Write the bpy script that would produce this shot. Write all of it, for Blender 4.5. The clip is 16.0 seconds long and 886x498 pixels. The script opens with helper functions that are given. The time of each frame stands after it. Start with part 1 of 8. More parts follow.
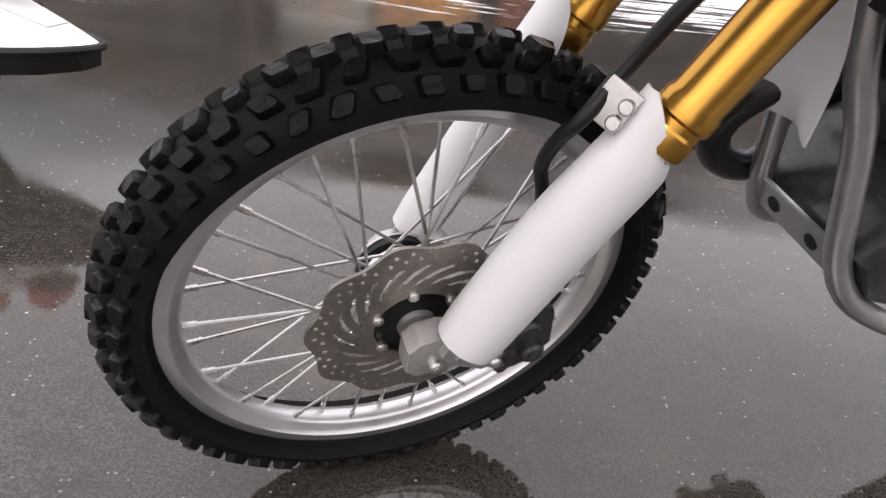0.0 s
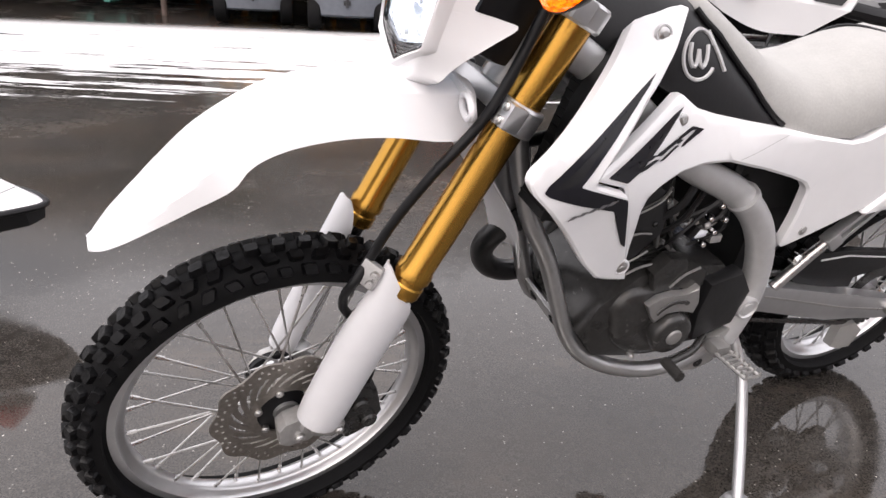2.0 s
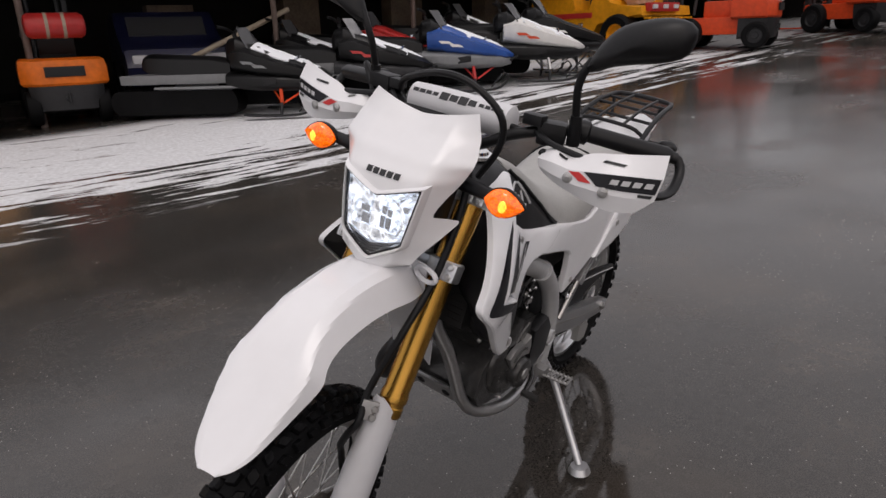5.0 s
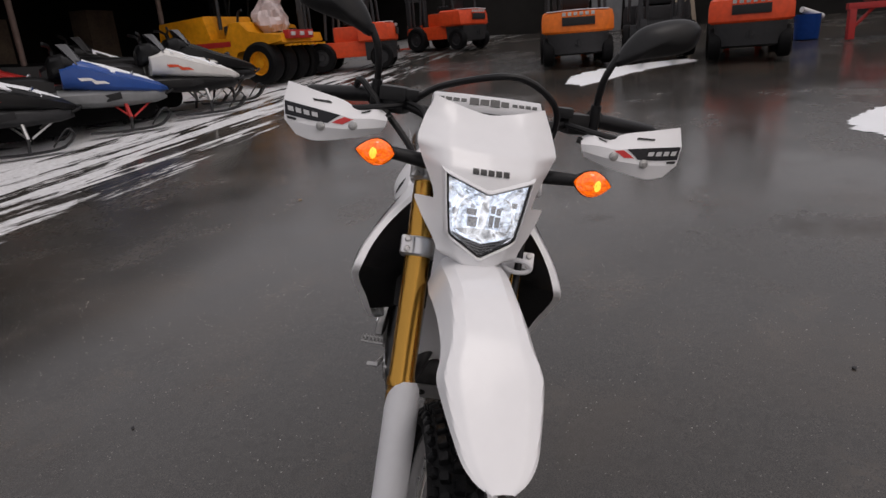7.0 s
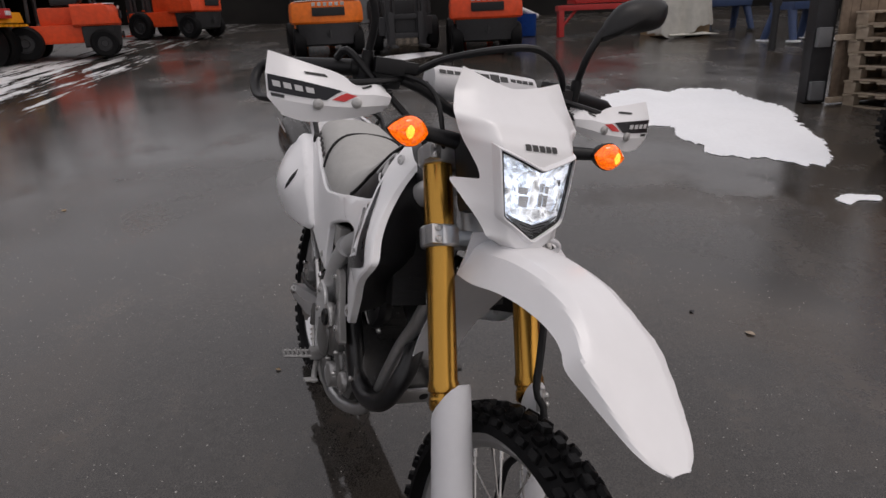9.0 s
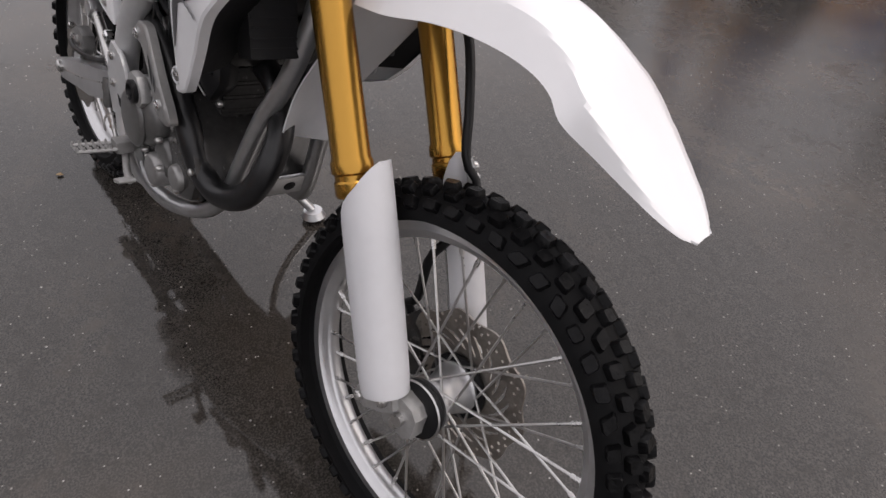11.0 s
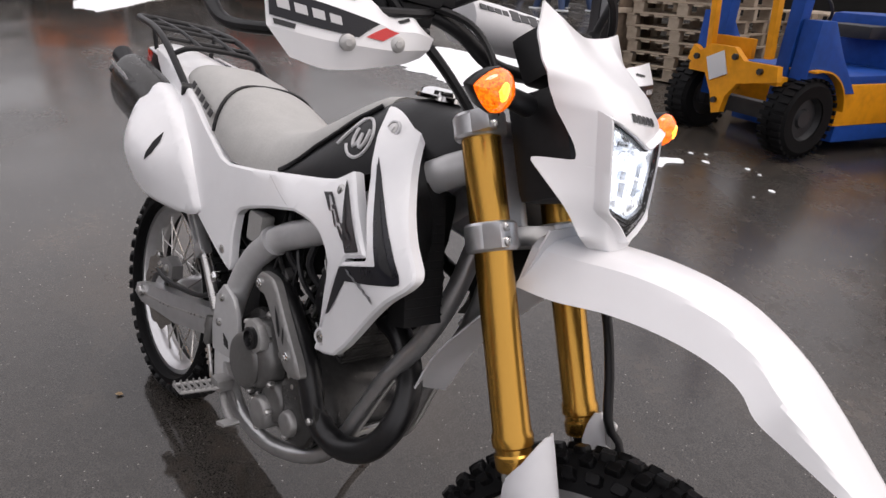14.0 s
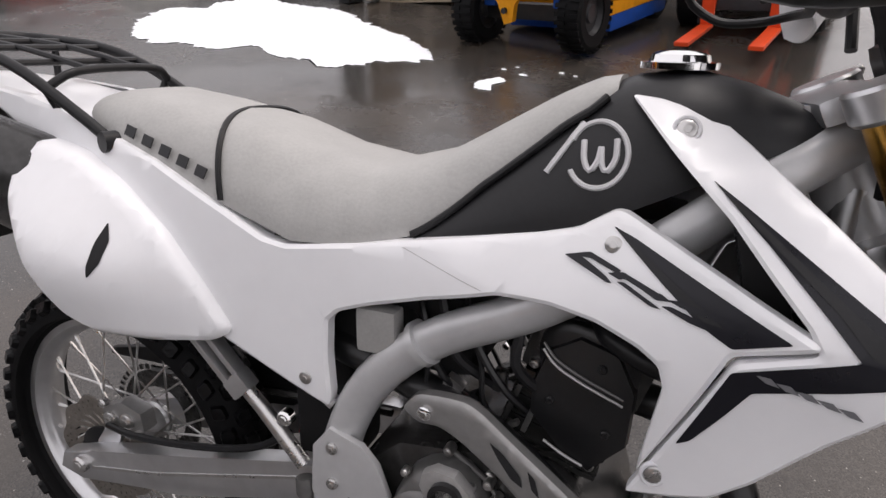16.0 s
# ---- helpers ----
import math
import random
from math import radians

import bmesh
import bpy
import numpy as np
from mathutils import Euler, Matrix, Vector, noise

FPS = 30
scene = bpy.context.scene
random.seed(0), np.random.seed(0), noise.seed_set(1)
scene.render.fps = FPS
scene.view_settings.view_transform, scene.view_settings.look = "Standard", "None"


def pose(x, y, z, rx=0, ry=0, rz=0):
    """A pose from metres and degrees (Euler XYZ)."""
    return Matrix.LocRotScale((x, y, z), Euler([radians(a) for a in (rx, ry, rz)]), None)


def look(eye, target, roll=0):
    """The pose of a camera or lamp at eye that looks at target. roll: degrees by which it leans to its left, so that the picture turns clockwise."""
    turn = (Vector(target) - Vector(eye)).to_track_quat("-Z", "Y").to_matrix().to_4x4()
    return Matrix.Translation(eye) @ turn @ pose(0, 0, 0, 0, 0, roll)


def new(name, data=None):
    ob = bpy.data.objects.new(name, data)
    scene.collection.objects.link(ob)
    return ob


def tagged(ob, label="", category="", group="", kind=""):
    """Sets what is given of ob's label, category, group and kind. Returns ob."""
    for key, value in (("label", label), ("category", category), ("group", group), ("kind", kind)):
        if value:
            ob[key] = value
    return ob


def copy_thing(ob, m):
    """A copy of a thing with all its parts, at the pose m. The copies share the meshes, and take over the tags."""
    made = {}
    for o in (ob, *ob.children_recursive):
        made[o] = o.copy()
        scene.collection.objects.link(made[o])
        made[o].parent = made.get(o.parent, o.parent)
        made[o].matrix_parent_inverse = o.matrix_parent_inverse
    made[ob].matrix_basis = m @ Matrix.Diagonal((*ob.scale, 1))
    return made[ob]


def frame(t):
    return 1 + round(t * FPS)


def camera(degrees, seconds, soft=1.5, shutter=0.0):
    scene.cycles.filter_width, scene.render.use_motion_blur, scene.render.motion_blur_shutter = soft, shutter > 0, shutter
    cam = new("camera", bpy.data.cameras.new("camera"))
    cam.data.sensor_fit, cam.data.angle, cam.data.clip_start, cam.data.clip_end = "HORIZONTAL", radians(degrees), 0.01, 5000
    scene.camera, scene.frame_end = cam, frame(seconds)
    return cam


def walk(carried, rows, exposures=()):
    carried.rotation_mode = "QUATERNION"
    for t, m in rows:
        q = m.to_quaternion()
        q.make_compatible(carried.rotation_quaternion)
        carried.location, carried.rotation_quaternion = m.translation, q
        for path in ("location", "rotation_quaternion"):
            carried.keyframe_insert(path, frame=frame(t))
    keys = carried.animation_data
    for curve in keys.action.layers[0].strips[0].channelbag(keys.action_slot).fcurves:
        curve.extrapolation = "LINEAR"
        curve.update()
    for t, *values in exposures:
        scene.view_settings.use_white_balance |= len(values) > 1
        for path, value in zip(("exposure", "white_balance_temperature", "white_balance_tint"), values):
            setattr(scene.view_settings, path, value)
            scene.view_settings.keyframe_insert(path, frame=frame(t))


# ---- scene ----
cam = camera(68.8, 16.0)
PATH = [
    (0, (0.155, 0.336, 0.699), (0.084, 2.094, -0.253), 8.1),
    (0.5, (0.156, 0.324, 0.707), (0.1, 2.08, -0.247), 8.3),
    (1, (0.185, 0.279, 0.744), (0.082, 2.05, -0.179), 5.9),
    (1.5, (0.264, 0.149, 0.82), (0.207, 1.959, -0.029), 5.2),
    (2, (0.341, 0.022, 0.978), (0.394, 1.862, 0.195), 3.2),
    (2.5, (0.379, -0.13, 1.092), (0.614, 1.72, 0.372), -0.1),
    (3, (0.37, -0.301, 1.178), (0.735, 1.554, 0.526), -1.3),
    (3.2, (0.354, -0.33, 1.196), (0.741, 1.521, 0.545), -1.9),
    (5.3, (-0.321, -0.029, 1.251), (0.865, 1.442, 0.595), -3.3),
    (5.5, (-0.386, 0.031, 1.249), (0.889, 1.406, 0.554), -4.3),
    (6, (-0.531, 0.183, 1.253), (0.923, 1.383, 0.585), -3.2),
    (6.5, (-0.725, 0.331, 1.257), (0.906, 1.304, 0.629), -4.8),
    (7, (-0.779, 0.498, 1.258), (0.957, 1.281, 0.648), -4.5),
    (7.5, (-0.768, 0.668, 1.262), (1.057, 1.206, 0.645), -4.8),
    (8, (-0.799, 0.835, 1.257), (1.082, 1.108, 0.637), -4.9),
    (8.5, (-0.818, 0.98, 1.26), (1.07, 1.059, 0.605), -5.1),
    (9, (-0.784, 1.057, 1.244), (1.099, 1.067, 0.569), -2.6),
    (9.5, (-0.675, 1.106, 1.198), (1.13, 0.948, 0.351), -3.1),
    (10, (-0.577, 1.138, 1.153), (1.136, 0.849, 0.162), -2.6),
    (10.2, (-0.558, 1.149, 1.128), (1.101, 0.82, 0.061), -1.8),
    (12.3, (-0.448, 1.336, 1.05), (0.84, 0.6, -0.291), 6.8),
    (12.5, (-0.45, 1.347, 1.053), (0.915, 0.609, -0.209), 6.4),
    (13, (-0.442, 1.367, 1.103), (1.103, 0.641, 0.061), 4.8),
    (13.5, (-0.425, 1.391, 1.165), (1.237, 0.704, 0.29), 3.0),
    (14, (-0.378, 1.434, 1.191), (1.329, 0.757, 0.397), 3.3),
    (14.5, (-0.241, 1.505, 1.178), (1.436, 0.827, 0.324), 0.7),
    (15, (-0.079, 1.615, 1.169), (1.542, 0.916, 0.228), 0.5),
    (15.5, (0.118, 1.755, 1.179), (1.546, 0.745, 0.210), -2.6),
    (16, (0.330, 1.749, 1.173), (1.571, 0.506, 0.216), -3.8),
]
EXPOSED = [(0, 1.25), (1, 1.25), (2, 1.25), (2.5, 1.02), (3, 0.63), (5.5, -0.05), (7, -0.22), (9, -0.15), (10, 0.02), (12.5, 1.0), (13, 1.0), (13.5, 0.85), (14, 0.58), (14.5, 0.36), (15.5, 0.80), (16, 0.62)]
walk(cam, [(t, look(eye, target, roll)) for t, eye, target, roll in PATH], [(t, stops, 6800, 16) for t, stops in EXPOSED])

# ---- world and light: a flat overcast winter sky ----
world = bpy.data.worlds.new("overcast")
scene.world = world
world.use_nodes = True
wn = world.node_tree
sky = wn.nodes.new("ShaderNodeTexSky")
sky.sky_type, sky.sun_disc = "NISHITA", False
sky.sun_elevation, sky.sun_rotation = radians(42), radians(200)
sky.air_density, sky.dust_density = 1.0, 4.0
grey = wn.nodes.new("ShaderNodeMixRGB")
grey.inputs["Fac"].default_value = 0.86
grey.inputs["Color2"].default_value = (5.2, 5.25, 5.4, 1)
wn.links.new(sky.outputs["Color"], grey.inputs["Color1"])
wn.links.new(grey.outputs["Color"], wn.nodes["Background"].inputs["Color"])
wn.nodes["Background"].inputs["Strength"].default_value = 0.15
sun = new("sun", bpy.data.lights.new("sun", "SUN"))
sun.data.energy, sun.data.angle, sun.data.color = 0.7, radians(25), (1.0, 0.98, 0.95)
sun.matrix_world = look((0, 0, 20), (3, 6, 0))


# ---- materials ----
def material(name, color, rough=0.5, metal=0.0, grain=0.0, scale=60.0, bump=0.0, coat=0.0, color2=None, spec=0.5):
    m = bpy.data.materials.new(name)
    m.use_nodes = True
    t = m.node_tree
    p = t.nodes["Principled BSDF"]
    p.inputs["Roughness"].default_value, p.inputs["Metallic"].default_value = rough, metal
    p.inputs["Coat Weight"].default_value, p.inputs["Specular IOR Level"].default_value = coat, spec
    p.inputs["Coat Roughness"].default_value = 0.08
    c = (*color, 1)
    p.inputs["Base Color"].default_value = c
    if grain or bump or color2:
        co = t.nodes.new("ShaderNodeTexCoord")
        n1 = t.nodes.new("ShaderNodeTexNoise")
        n1.inputs["Scale"].default_value, n1.inputs["Detail"].default_value = scale, 6
        n2 = t.nodes.new("ShaderNodeTexNoise")
        n2.inputs["Scale"].default_value, n2.inputs["Detail"].default_value = scale * 0.12, 4
        for n in (n1, n2):
            t.links.new(co.outputs["Object"], n.inputs["Vector"])
        mid = t.nodes.new("ShaderNodeMath")
        mid.operation = "MULTIPLY_ADD"
        mid.inputs[1].default_value = 0.5
        half = t.nodes.new("ShaderNodeMath")
        half.operation = "MULTIPLY"
        half.inputs[1].default_value = 0.5
        t.links.new(n2.outputs["Fac"], half.inputs[0])
        t.links.new(n1.outputs["Fac"], mid.inputs[0])
        t.links.new(half.outputs[0], mid.inputs[2])
        ramp = t.nodes.new("ShaderNodeValToRGB")
        ramp.color_ramp.elements[0].position, ramp.color_ramp.elements[1].position = 0.35, 0.65
        lo = color2 or tuple(max(0, v * (1 - grain)) for v in color)
        hi = tuple(min(1, v * (1 + grain)) for v in color) if not color2 else color
        ramp.color_ramp.elements[0].color, ramp.color_ramp.elements[1].color = (*lo, 1), (*hi, 1)
        t.links.new(mid.outputs[0], ramp.inputs["Fac"])
        t.links.new(ramp.outputs["Color"], p.inputs["Base Color"])
        rr = t.nodes.new("ShaderNodeMapRange")
        rr.inputs["To Min"].default_value, rr.inputs["To Max"].default_value = max(0.02, rough * 0.75), min(1, rough * 1.3)
        t.links.new(mid.outputs[0], rr.inputs["Value"])
        t.links.new(rr.outputs["Result"], p.inputs["Roughness"])
        if bump:
            b = t.nodes.new("ShaderNodeBump")
            b.inputs["Strength"].default_value, b.inputs["Distance"].default_value = bump, 0.003
            t.links.new(n1.outputs["Fac"], b.inputs["Height"])
            t.links.new(b.outputs["Normal"], p.inputs["Normal"])
    return m


def glowing(name, color, power, base, pattern=0.0, low=0.3, high=1.6):
    """A lit lens: a clear gloss over a shining inside, with facets."""
    m = bpy.data.materials.new(name)
    m.use_nodes = True
    t = m.node_tree
    p = t.nodes["Principled BSDF"]
    p.inputs["Base Color"].default_value, p.inputs["Roughness"].default_value = (*base, 1), 0.12
    p.inputs["Emission Color"].default_value, p.inputs["Emission Strength"].default_value = (*color, 1), power
    p.inputs["Coat Weight"].default_value = 1.0
    if pattern:
        co = t.nodes.new("ShaderNodeTexCoord")
        v = t.nodes.new("ShaderNodeTexVoronoi")
        v.inputs["Scale"].default_value = pattern
        t.links.new(co.outputs["Object"], v.inputs["Vector"])
        r = t.nodes.new("ShaderNodeMapRange")
        r.inputs["To Min"].default_value, r.inputs["To Max"].default_value = power * low, power * high
        t.links.new(v.outputs["Color"], r.inputs["Value"])
        t.links.new(r.outputs["Result"], p.inputs["Emission Strength"])
    return m


def swirled(name, color, low, high):
    """A lit mirror bowl: smooth bright and dim emission bands paint in mirrored bulb light."""
    m = bpy.data.materials.new(name)
    m.use_nodes = True
    t = m.node_tree
    p = t.nodes["Principled BSDF"]
    p.inputs["Base Color"].default_value, p.inputs["Metallic"].default_value, p.inputs["Roughness"].default_value = (0.75, 0.78, 0.83, 1), 0.9, 0.12
    p.inputs["Emission Color"].default_value = (*color, 1)
    co = t.nodes.new("ShaderNodeTexCoord")
    n = t.nodes.new("ShaderNodeTexNoise")
    n.inputs["Scale"].default_value, n.inputs["Detail"].default_value, n.inputs["Distortion"].default_value = 26, 3, 2.5
    t.links.new(co.outputs["Object"], n.inputs["Vector"])
    r = t.nodes.new("ShaderNodeMapRange")
    for k, w in zip(("From Min", "From Max", "To Min", "To Max"), (0.36, 0.60, low, high)):
        r.inputs[k].default_value = w
    t.links.new(n.outputs["Fac"], r.inputs["Value"])
    t.links.new(r.outputs["Result"], p.inputs["Emission Strength"])
    return m


def clear_glass():
    m = bpy.data.materials.new("clear_lens")
    m.use_nodes = True
    t = m.node_tree
    see, shine, mixed = t.nodes.new("ShaderNodeBsdfTransparent"), t.nodes.new("ShaderNodeBsdfGlossy"), t.nodes.new("ShaderNodeMixShader")
    shine.inputs["Roughness"].default_value = 0.03
    f = t.nodes.new("ShaderNodeFresnel")
    f.inputs["IOR"].default_value = 1.5
    t.links.new(f.outputs["Fac"], mixed.inputs["Fac"])
    t.links.new(see.outputs[0], mixed.inputs[1])
    t.links.new(shine.outputs[0], mixed.inputs[2])
    t.links.new(mixed.outputs[0], t.nodes["Material Output"].inputs["Surface"])
    return m


WHITE = material("white_plastic", (0.79, 0.79, 0.805), 0.30, grain=0.02, scale=30, coat=0.25)
WHITE_MATT = material("white_matt_plastic", (0.65, 0.65, 0.67), 0.5, grain=0.03, scale=40, bump=0.03)
BLACK = material("black_plastic", (0.007, 0.007, 0.008), 0.42, spec=0.32, grain=0.3, scale=90, bump=0.08)
BLACK_DEEP = material("black_void", (0.006, 0.006, 0.007), 0.7, grain=0.2, scale=50)
RUBBER = material("tyre_rubber", (0.005, 0.005, 0.0055), 0.62, grain=0.35, scale=50, bump=0.2, spec=0.12)
KNOB = material("wet_tread_rubber", (0.0045, 0.0045, 0.005), 0.30, grain=0.6, scale=70, bump=0.9, spec=0.13)
GOLD = material("gold_anodised", (0.50, 0.27, 0.055), 0.27, 0.95)
ALU = material("bare_aluminium", (0.62, 0.62, 0.63), 0.34, 0.9, grain=0.08, scale=40, bump=0.04)
CASTING = material("grey_casting", (0.46, 0.455, 0.45), 0.38, 0.6, grain=0.12, scale=120, bump=0.12)
ENGINEGREY = material("grey_engine_paint", (0.15, 0.148, 0.145), 0.34, 0.55, grain=0.12, scale=110, bump=0.12)
DARKCAST = material("dark_casting", (0.055, 0.054, 0.053), 0.25, 0.55, grain=0.3, scale=90, bump=0.15)
FRAMEGREY = material("grey_frame_paint", (0.52, 0.52, 0.525), 0.34, 0.35, grain=0.06, scale=60, bump=0.05)
STEEL = material("stainless_steel", (0.55, 0.54, 0.53), 0.28, 0.95, grain=0.1, scale=80)
DISC = material("brake_steel", (0.30, 0.275, 0.25), 0.38, 0.85, grain=0.2, scale=150, bump=0.05)
# Frame paint again, darker and more metallic: shade put into the low tubes.
SHADEDGREY = material("grey_frame_paint_shaded", (0.46, 0.46, 0.462), 0.30, 0.85, grain=0.1, scale=60, bump=0.06)
SHIELDGREY = material("brushed_grey_shield", (0.30, 0.295, 0.29), 0.38, 0.6, grain=0.1, scale=90, bump=0.08)
CHROME = material("chrome", (0.8, 0.8, 0.8), 0.08, 1.0)
SEATGREY = material("grey_seat_vinyl", (0.37, 0.366, 0.355), 0.55, grain=0.08, scale=220, bump=0.1)
SEATEDGE = material("grey_seat_side", (0.30, 0.295, 0.285), 0.58, grain=0.08, scale=220, bump=0.1)
TANK = material("dark_grey_tank", (0.013, 0.013, 0.0145), 0.42, spec=0.35, grain=0.15, scale=150, bump=0.06)
DECAL = material("dark_decal", (0.009, 0.009, 0.013), 0.28, grain=0.2, scale=40, spec=0.35)
GREYMARK = material("grey_print", (0.16, 0.16, 0.17), 0.35)
REDDECAL = material("red_decal", (0.6, 0.03, 0.03), 0.3)
LETTER = material("dark_lettering", (0.02, 0.02, 0.022), 0.4)
LIGHTMARK = material("pale_mark", (0.55, 0.55, 0.56), 0.4)
AMBER = glowing("amber_lens", (1.0, 0.15, 0.002), 0.75, (0.6, 0.10, 0.005), 420, 0.15, 2.3)
AMBERHOT = glowing("amber_bulb", (1.0, 0.34, 0.03), 2.3, (0.8, 0.3, 0.03), 520, 0.5, 1.7)
# Emission gives the reflector the bulb light it would otherwise mirror.
LAMP = swirled("lamp_reflector", (0.76, 0.87, 1.0), 0.02, 0.72)
BEAM = swirled("headlamp_beam", (0.86, 0.93, 1.0), 0.15, 1.0)
LAMPFOOT = material("grey_lens_foot", (0.30, 0.31, 0.33), 0.22, 0.4, grain=0.3, scale=90)
CLEAR = clear_glass()
LAMPDIM = material("reflector", (0.75, 0.78, 0.82), 0.12, 0.9, grain=0.2, scale=60)
MIRROR = material("mirror_glass", (0.85, 0.86, 0.87), 0.03, 1.0)
REDLENS = material("red_lens", (0.5, 0.02, 0.02), 0.15, coat=0.8)
HEAT = material("pipe_black", (0.011, 0.011, 0.012), 0.32, 0.1, grain=0.3, scale=90, bump=0.1)


# ---- mesh helpers ----
def V(*a):
    return Vector(a)


def part(name, bm, mat, parent=None, label="", sharp=38, mats=None):
    bmesh.ops.recalc_face_normals(bm, faces=bm.faces)
    me = bpy.data.meshes.new(name)
    bm.to_mesh(me)
    bm.free()
    me.shade_smooth()
    me.set_sharp_from_angle(angle=radians(sharp))
    for m in mats or [mat]:
        me.materials.append(m)
    ob = new(name, me)
    if parent:
        ob.parent = parent
    if label:
        tagged(ob, label)
    return ob


def thing(name, label, category, m=None, group="", kind=""):
    ob = new(name)
    ob.empty_display_size = 0.1
    if m:
        ob.matrix_world = m
    return tagged(ob, label, category, group, kind)


def curve(pts, n):
    """Catmull-Rom through pts, n points evenly by length."""
    pts = [Vector(p) for p in pts]
    if len(pts) == 2:
        return [pts[0].lerp(pts[1], i / (n - 1)) for i in range(n)]
    ext = [2 * pts[0] - pts[1]] + pts + [2 * pts[-1] - pts[-2]]
    fine = []
    for i in range(len(pts) - 1):
        a, b, c, d = ext[i:i + 4]
        for k in range(12):
            t = k / 12
            fine.append(0.5 * ((2 * b) + (c - a) * t + (2 * a - 5 * b + 4 * c - d) * t * t + (3 * b - a - 3 * c + d) * t ** 3))
    fine.append(pts[-1])
    acc = [0.0]
    for i in range(1, len(fine)):
        acc.append(acc[-1] + (fine[i] - fine[i - 1]).length)
    out, j = [], 0
    for i in range(n):
        s = acc[-1] * i / (n - 1)
        while j < len(fine) - 2 and acc[j + 1] < s:
            j += 1
        seg = acc[j + 1] - acc[j]
        out.append(fine[j].lerp(fine[j + 1], min(1, (s - acc[j]) / seg) if seg else 0))
    return out


def sweep(bm, pts, r, seg=10, closed=False, flat=1.0):
    """A tube of radius r (or one a point) along pts; flat squashes it on one axis."""
    pts = [Vector(p) for p in pts]
    rs = r if isinstance(r, (list, tuple)) else [r] * len(pts)
    n, rings, side = len(pts), [], None
    for i, p in enumerate(pts):
        a = pts[(i + 1) % n] if closed or i < n - 1 else p
        b = pts[i - 1] if closed or i > 0 else p
        d = (a - b).normalized()
        if side is None:
            side = d.cross(V(0, 0, 1))
            side = side.normalized() if side.length > 0.05 else d.cross(V(0, 1, 0)).normalized()
        else:
            side = (side - d * side.dot(d)).normalized()
        up = d.cross(side)
        rings.append([bm.verts.new(p + (side * math.cos(2 * math.pi * k / seg) * flat + up * math.sin(2 * math.pi * k / seg)) * rs[i]) for k in range(seg)])
    for i in range(n if closed else n - 1):
        q, w = rings[i], rings[(i + 1) % n]
        for k in range(seg):
            bm.faces.new((q[k], q[(k + 1) % seg], w[(k + 1) % seg], w[k]))
    if not closed:
        bm.faces.new(rings[0])
        bm.faces.new(rings[-1])


def tube(bm, pts, r, n=24, seg=10, flat=1.0):
    sweep(bm, curve(pts, n), r, seg, flat=flat)


def rod(bm, a, b, r, r2=None, seg=14):
    sweep(bm, [a, b], [r, r if r2 is None else r2], seg)


def box(bm, size, m=None, bevel=0.0):
    m = m or Matrix()
    got = bmesh.ops.create_cube(bm, size=1, matrix=m @ Matrix.Diagonal((*size, 1)))
    if bevel:
        edges = list({e for v in got["verts"] for e in v.link_edges})
        bmesh.ops.bevel(bm, geom=edges, offset=bevel, segments=2, affect="EDGES", profile=0.7)


def slab(bm, outline, y0, y1, bevel=0.0):
    """A plate cut to an outline of (x, z), from side y0 to y1."""
    a = [bm.verts.new((x, y0, z)) for x, z in outline]
    b = [bm.verts.new((x, y1, z)) for x, z in outline]
    n = len(a)
    faces = [bm.faces.new(a), bm.faces.new(b)] + [bm.faces.new((a[i], a[(i + 1) % n], b[(i + 1) % n], b[i])) for i in range(n)]
    if bevel:
        rim = list({e for f in faces[:2] for e in f.edges})
        bmesh.ops.bevel(bm, geom=rim, offset=bevel, segments=2, affect="EDGES", profile=0.7)


def skin(bm, curves, n=14, m=8, thick=0.003, out=None, mat=0, crisp=False):
    """A curved shell through rows of points, with a thickness; out is roughly its outer side."""
    rows = [curve(c, n) for c in curves]
    grid = [(ruled if crisp else curve)([r[i] for r in rows], m) for i in range(n)]
    norm = []
    for i in range(n):
        line = []
        for k in range(m):
            du = grid[min(i + 1, n - 1)][k] - grid[max(i - 1, 0)][k]
            dv = grid[i][min(k + 1, m - 1)] - grid[i][max(k - 1, 0)]
            w = du.cross(dv)
            w = w.normalized() if w.length > 1e-9 else V(0, 1, 0)
            line.append(w)
        norm.append(line)
    if out is not None and sum((w.dot(Vector(out)) for ln in norm for w in ln)) < 0:
        norm = [[-w for w in ln] for ln in norm]
    A = [[bm.verts.new(grid[i][k]) for k in range(m)] for i in range(n)]
    B = [[bm.verts.new(grid[i][k] - norm[i][k] * thick) for k in range(m)] for i in range(n)]
    fs = []
    for i in range(n - 1):
        for k in range(m - 1):
            fs.append(bm.faces.new((A[i][k], A[i + 1][k], A[i + 1][k + 1], A[i][k + 1])))
            fs.append(bm.faces.new((B[i][k], B[i][k + 1], B[i + 1][k + 1], B[i + 1][k])))
    ring = [(i, 0) for i in range(n)] + [(n - 1, k) for k in range(1, m)] + [(i, m - 1) for i in range(n - 2, -1, -1)] + [(0, k) for k in range(m - 2, 0, -1)]
    for q in range(len(ring)):
        (a, b), (c, d) = ring[q], ring[(q + 1) % len(ring)]
        fs.append(bm.faces.new((A[a][b], A[c][d], B[c][d], B[a][b])))
    for f in fs:
        f.material_index = mat


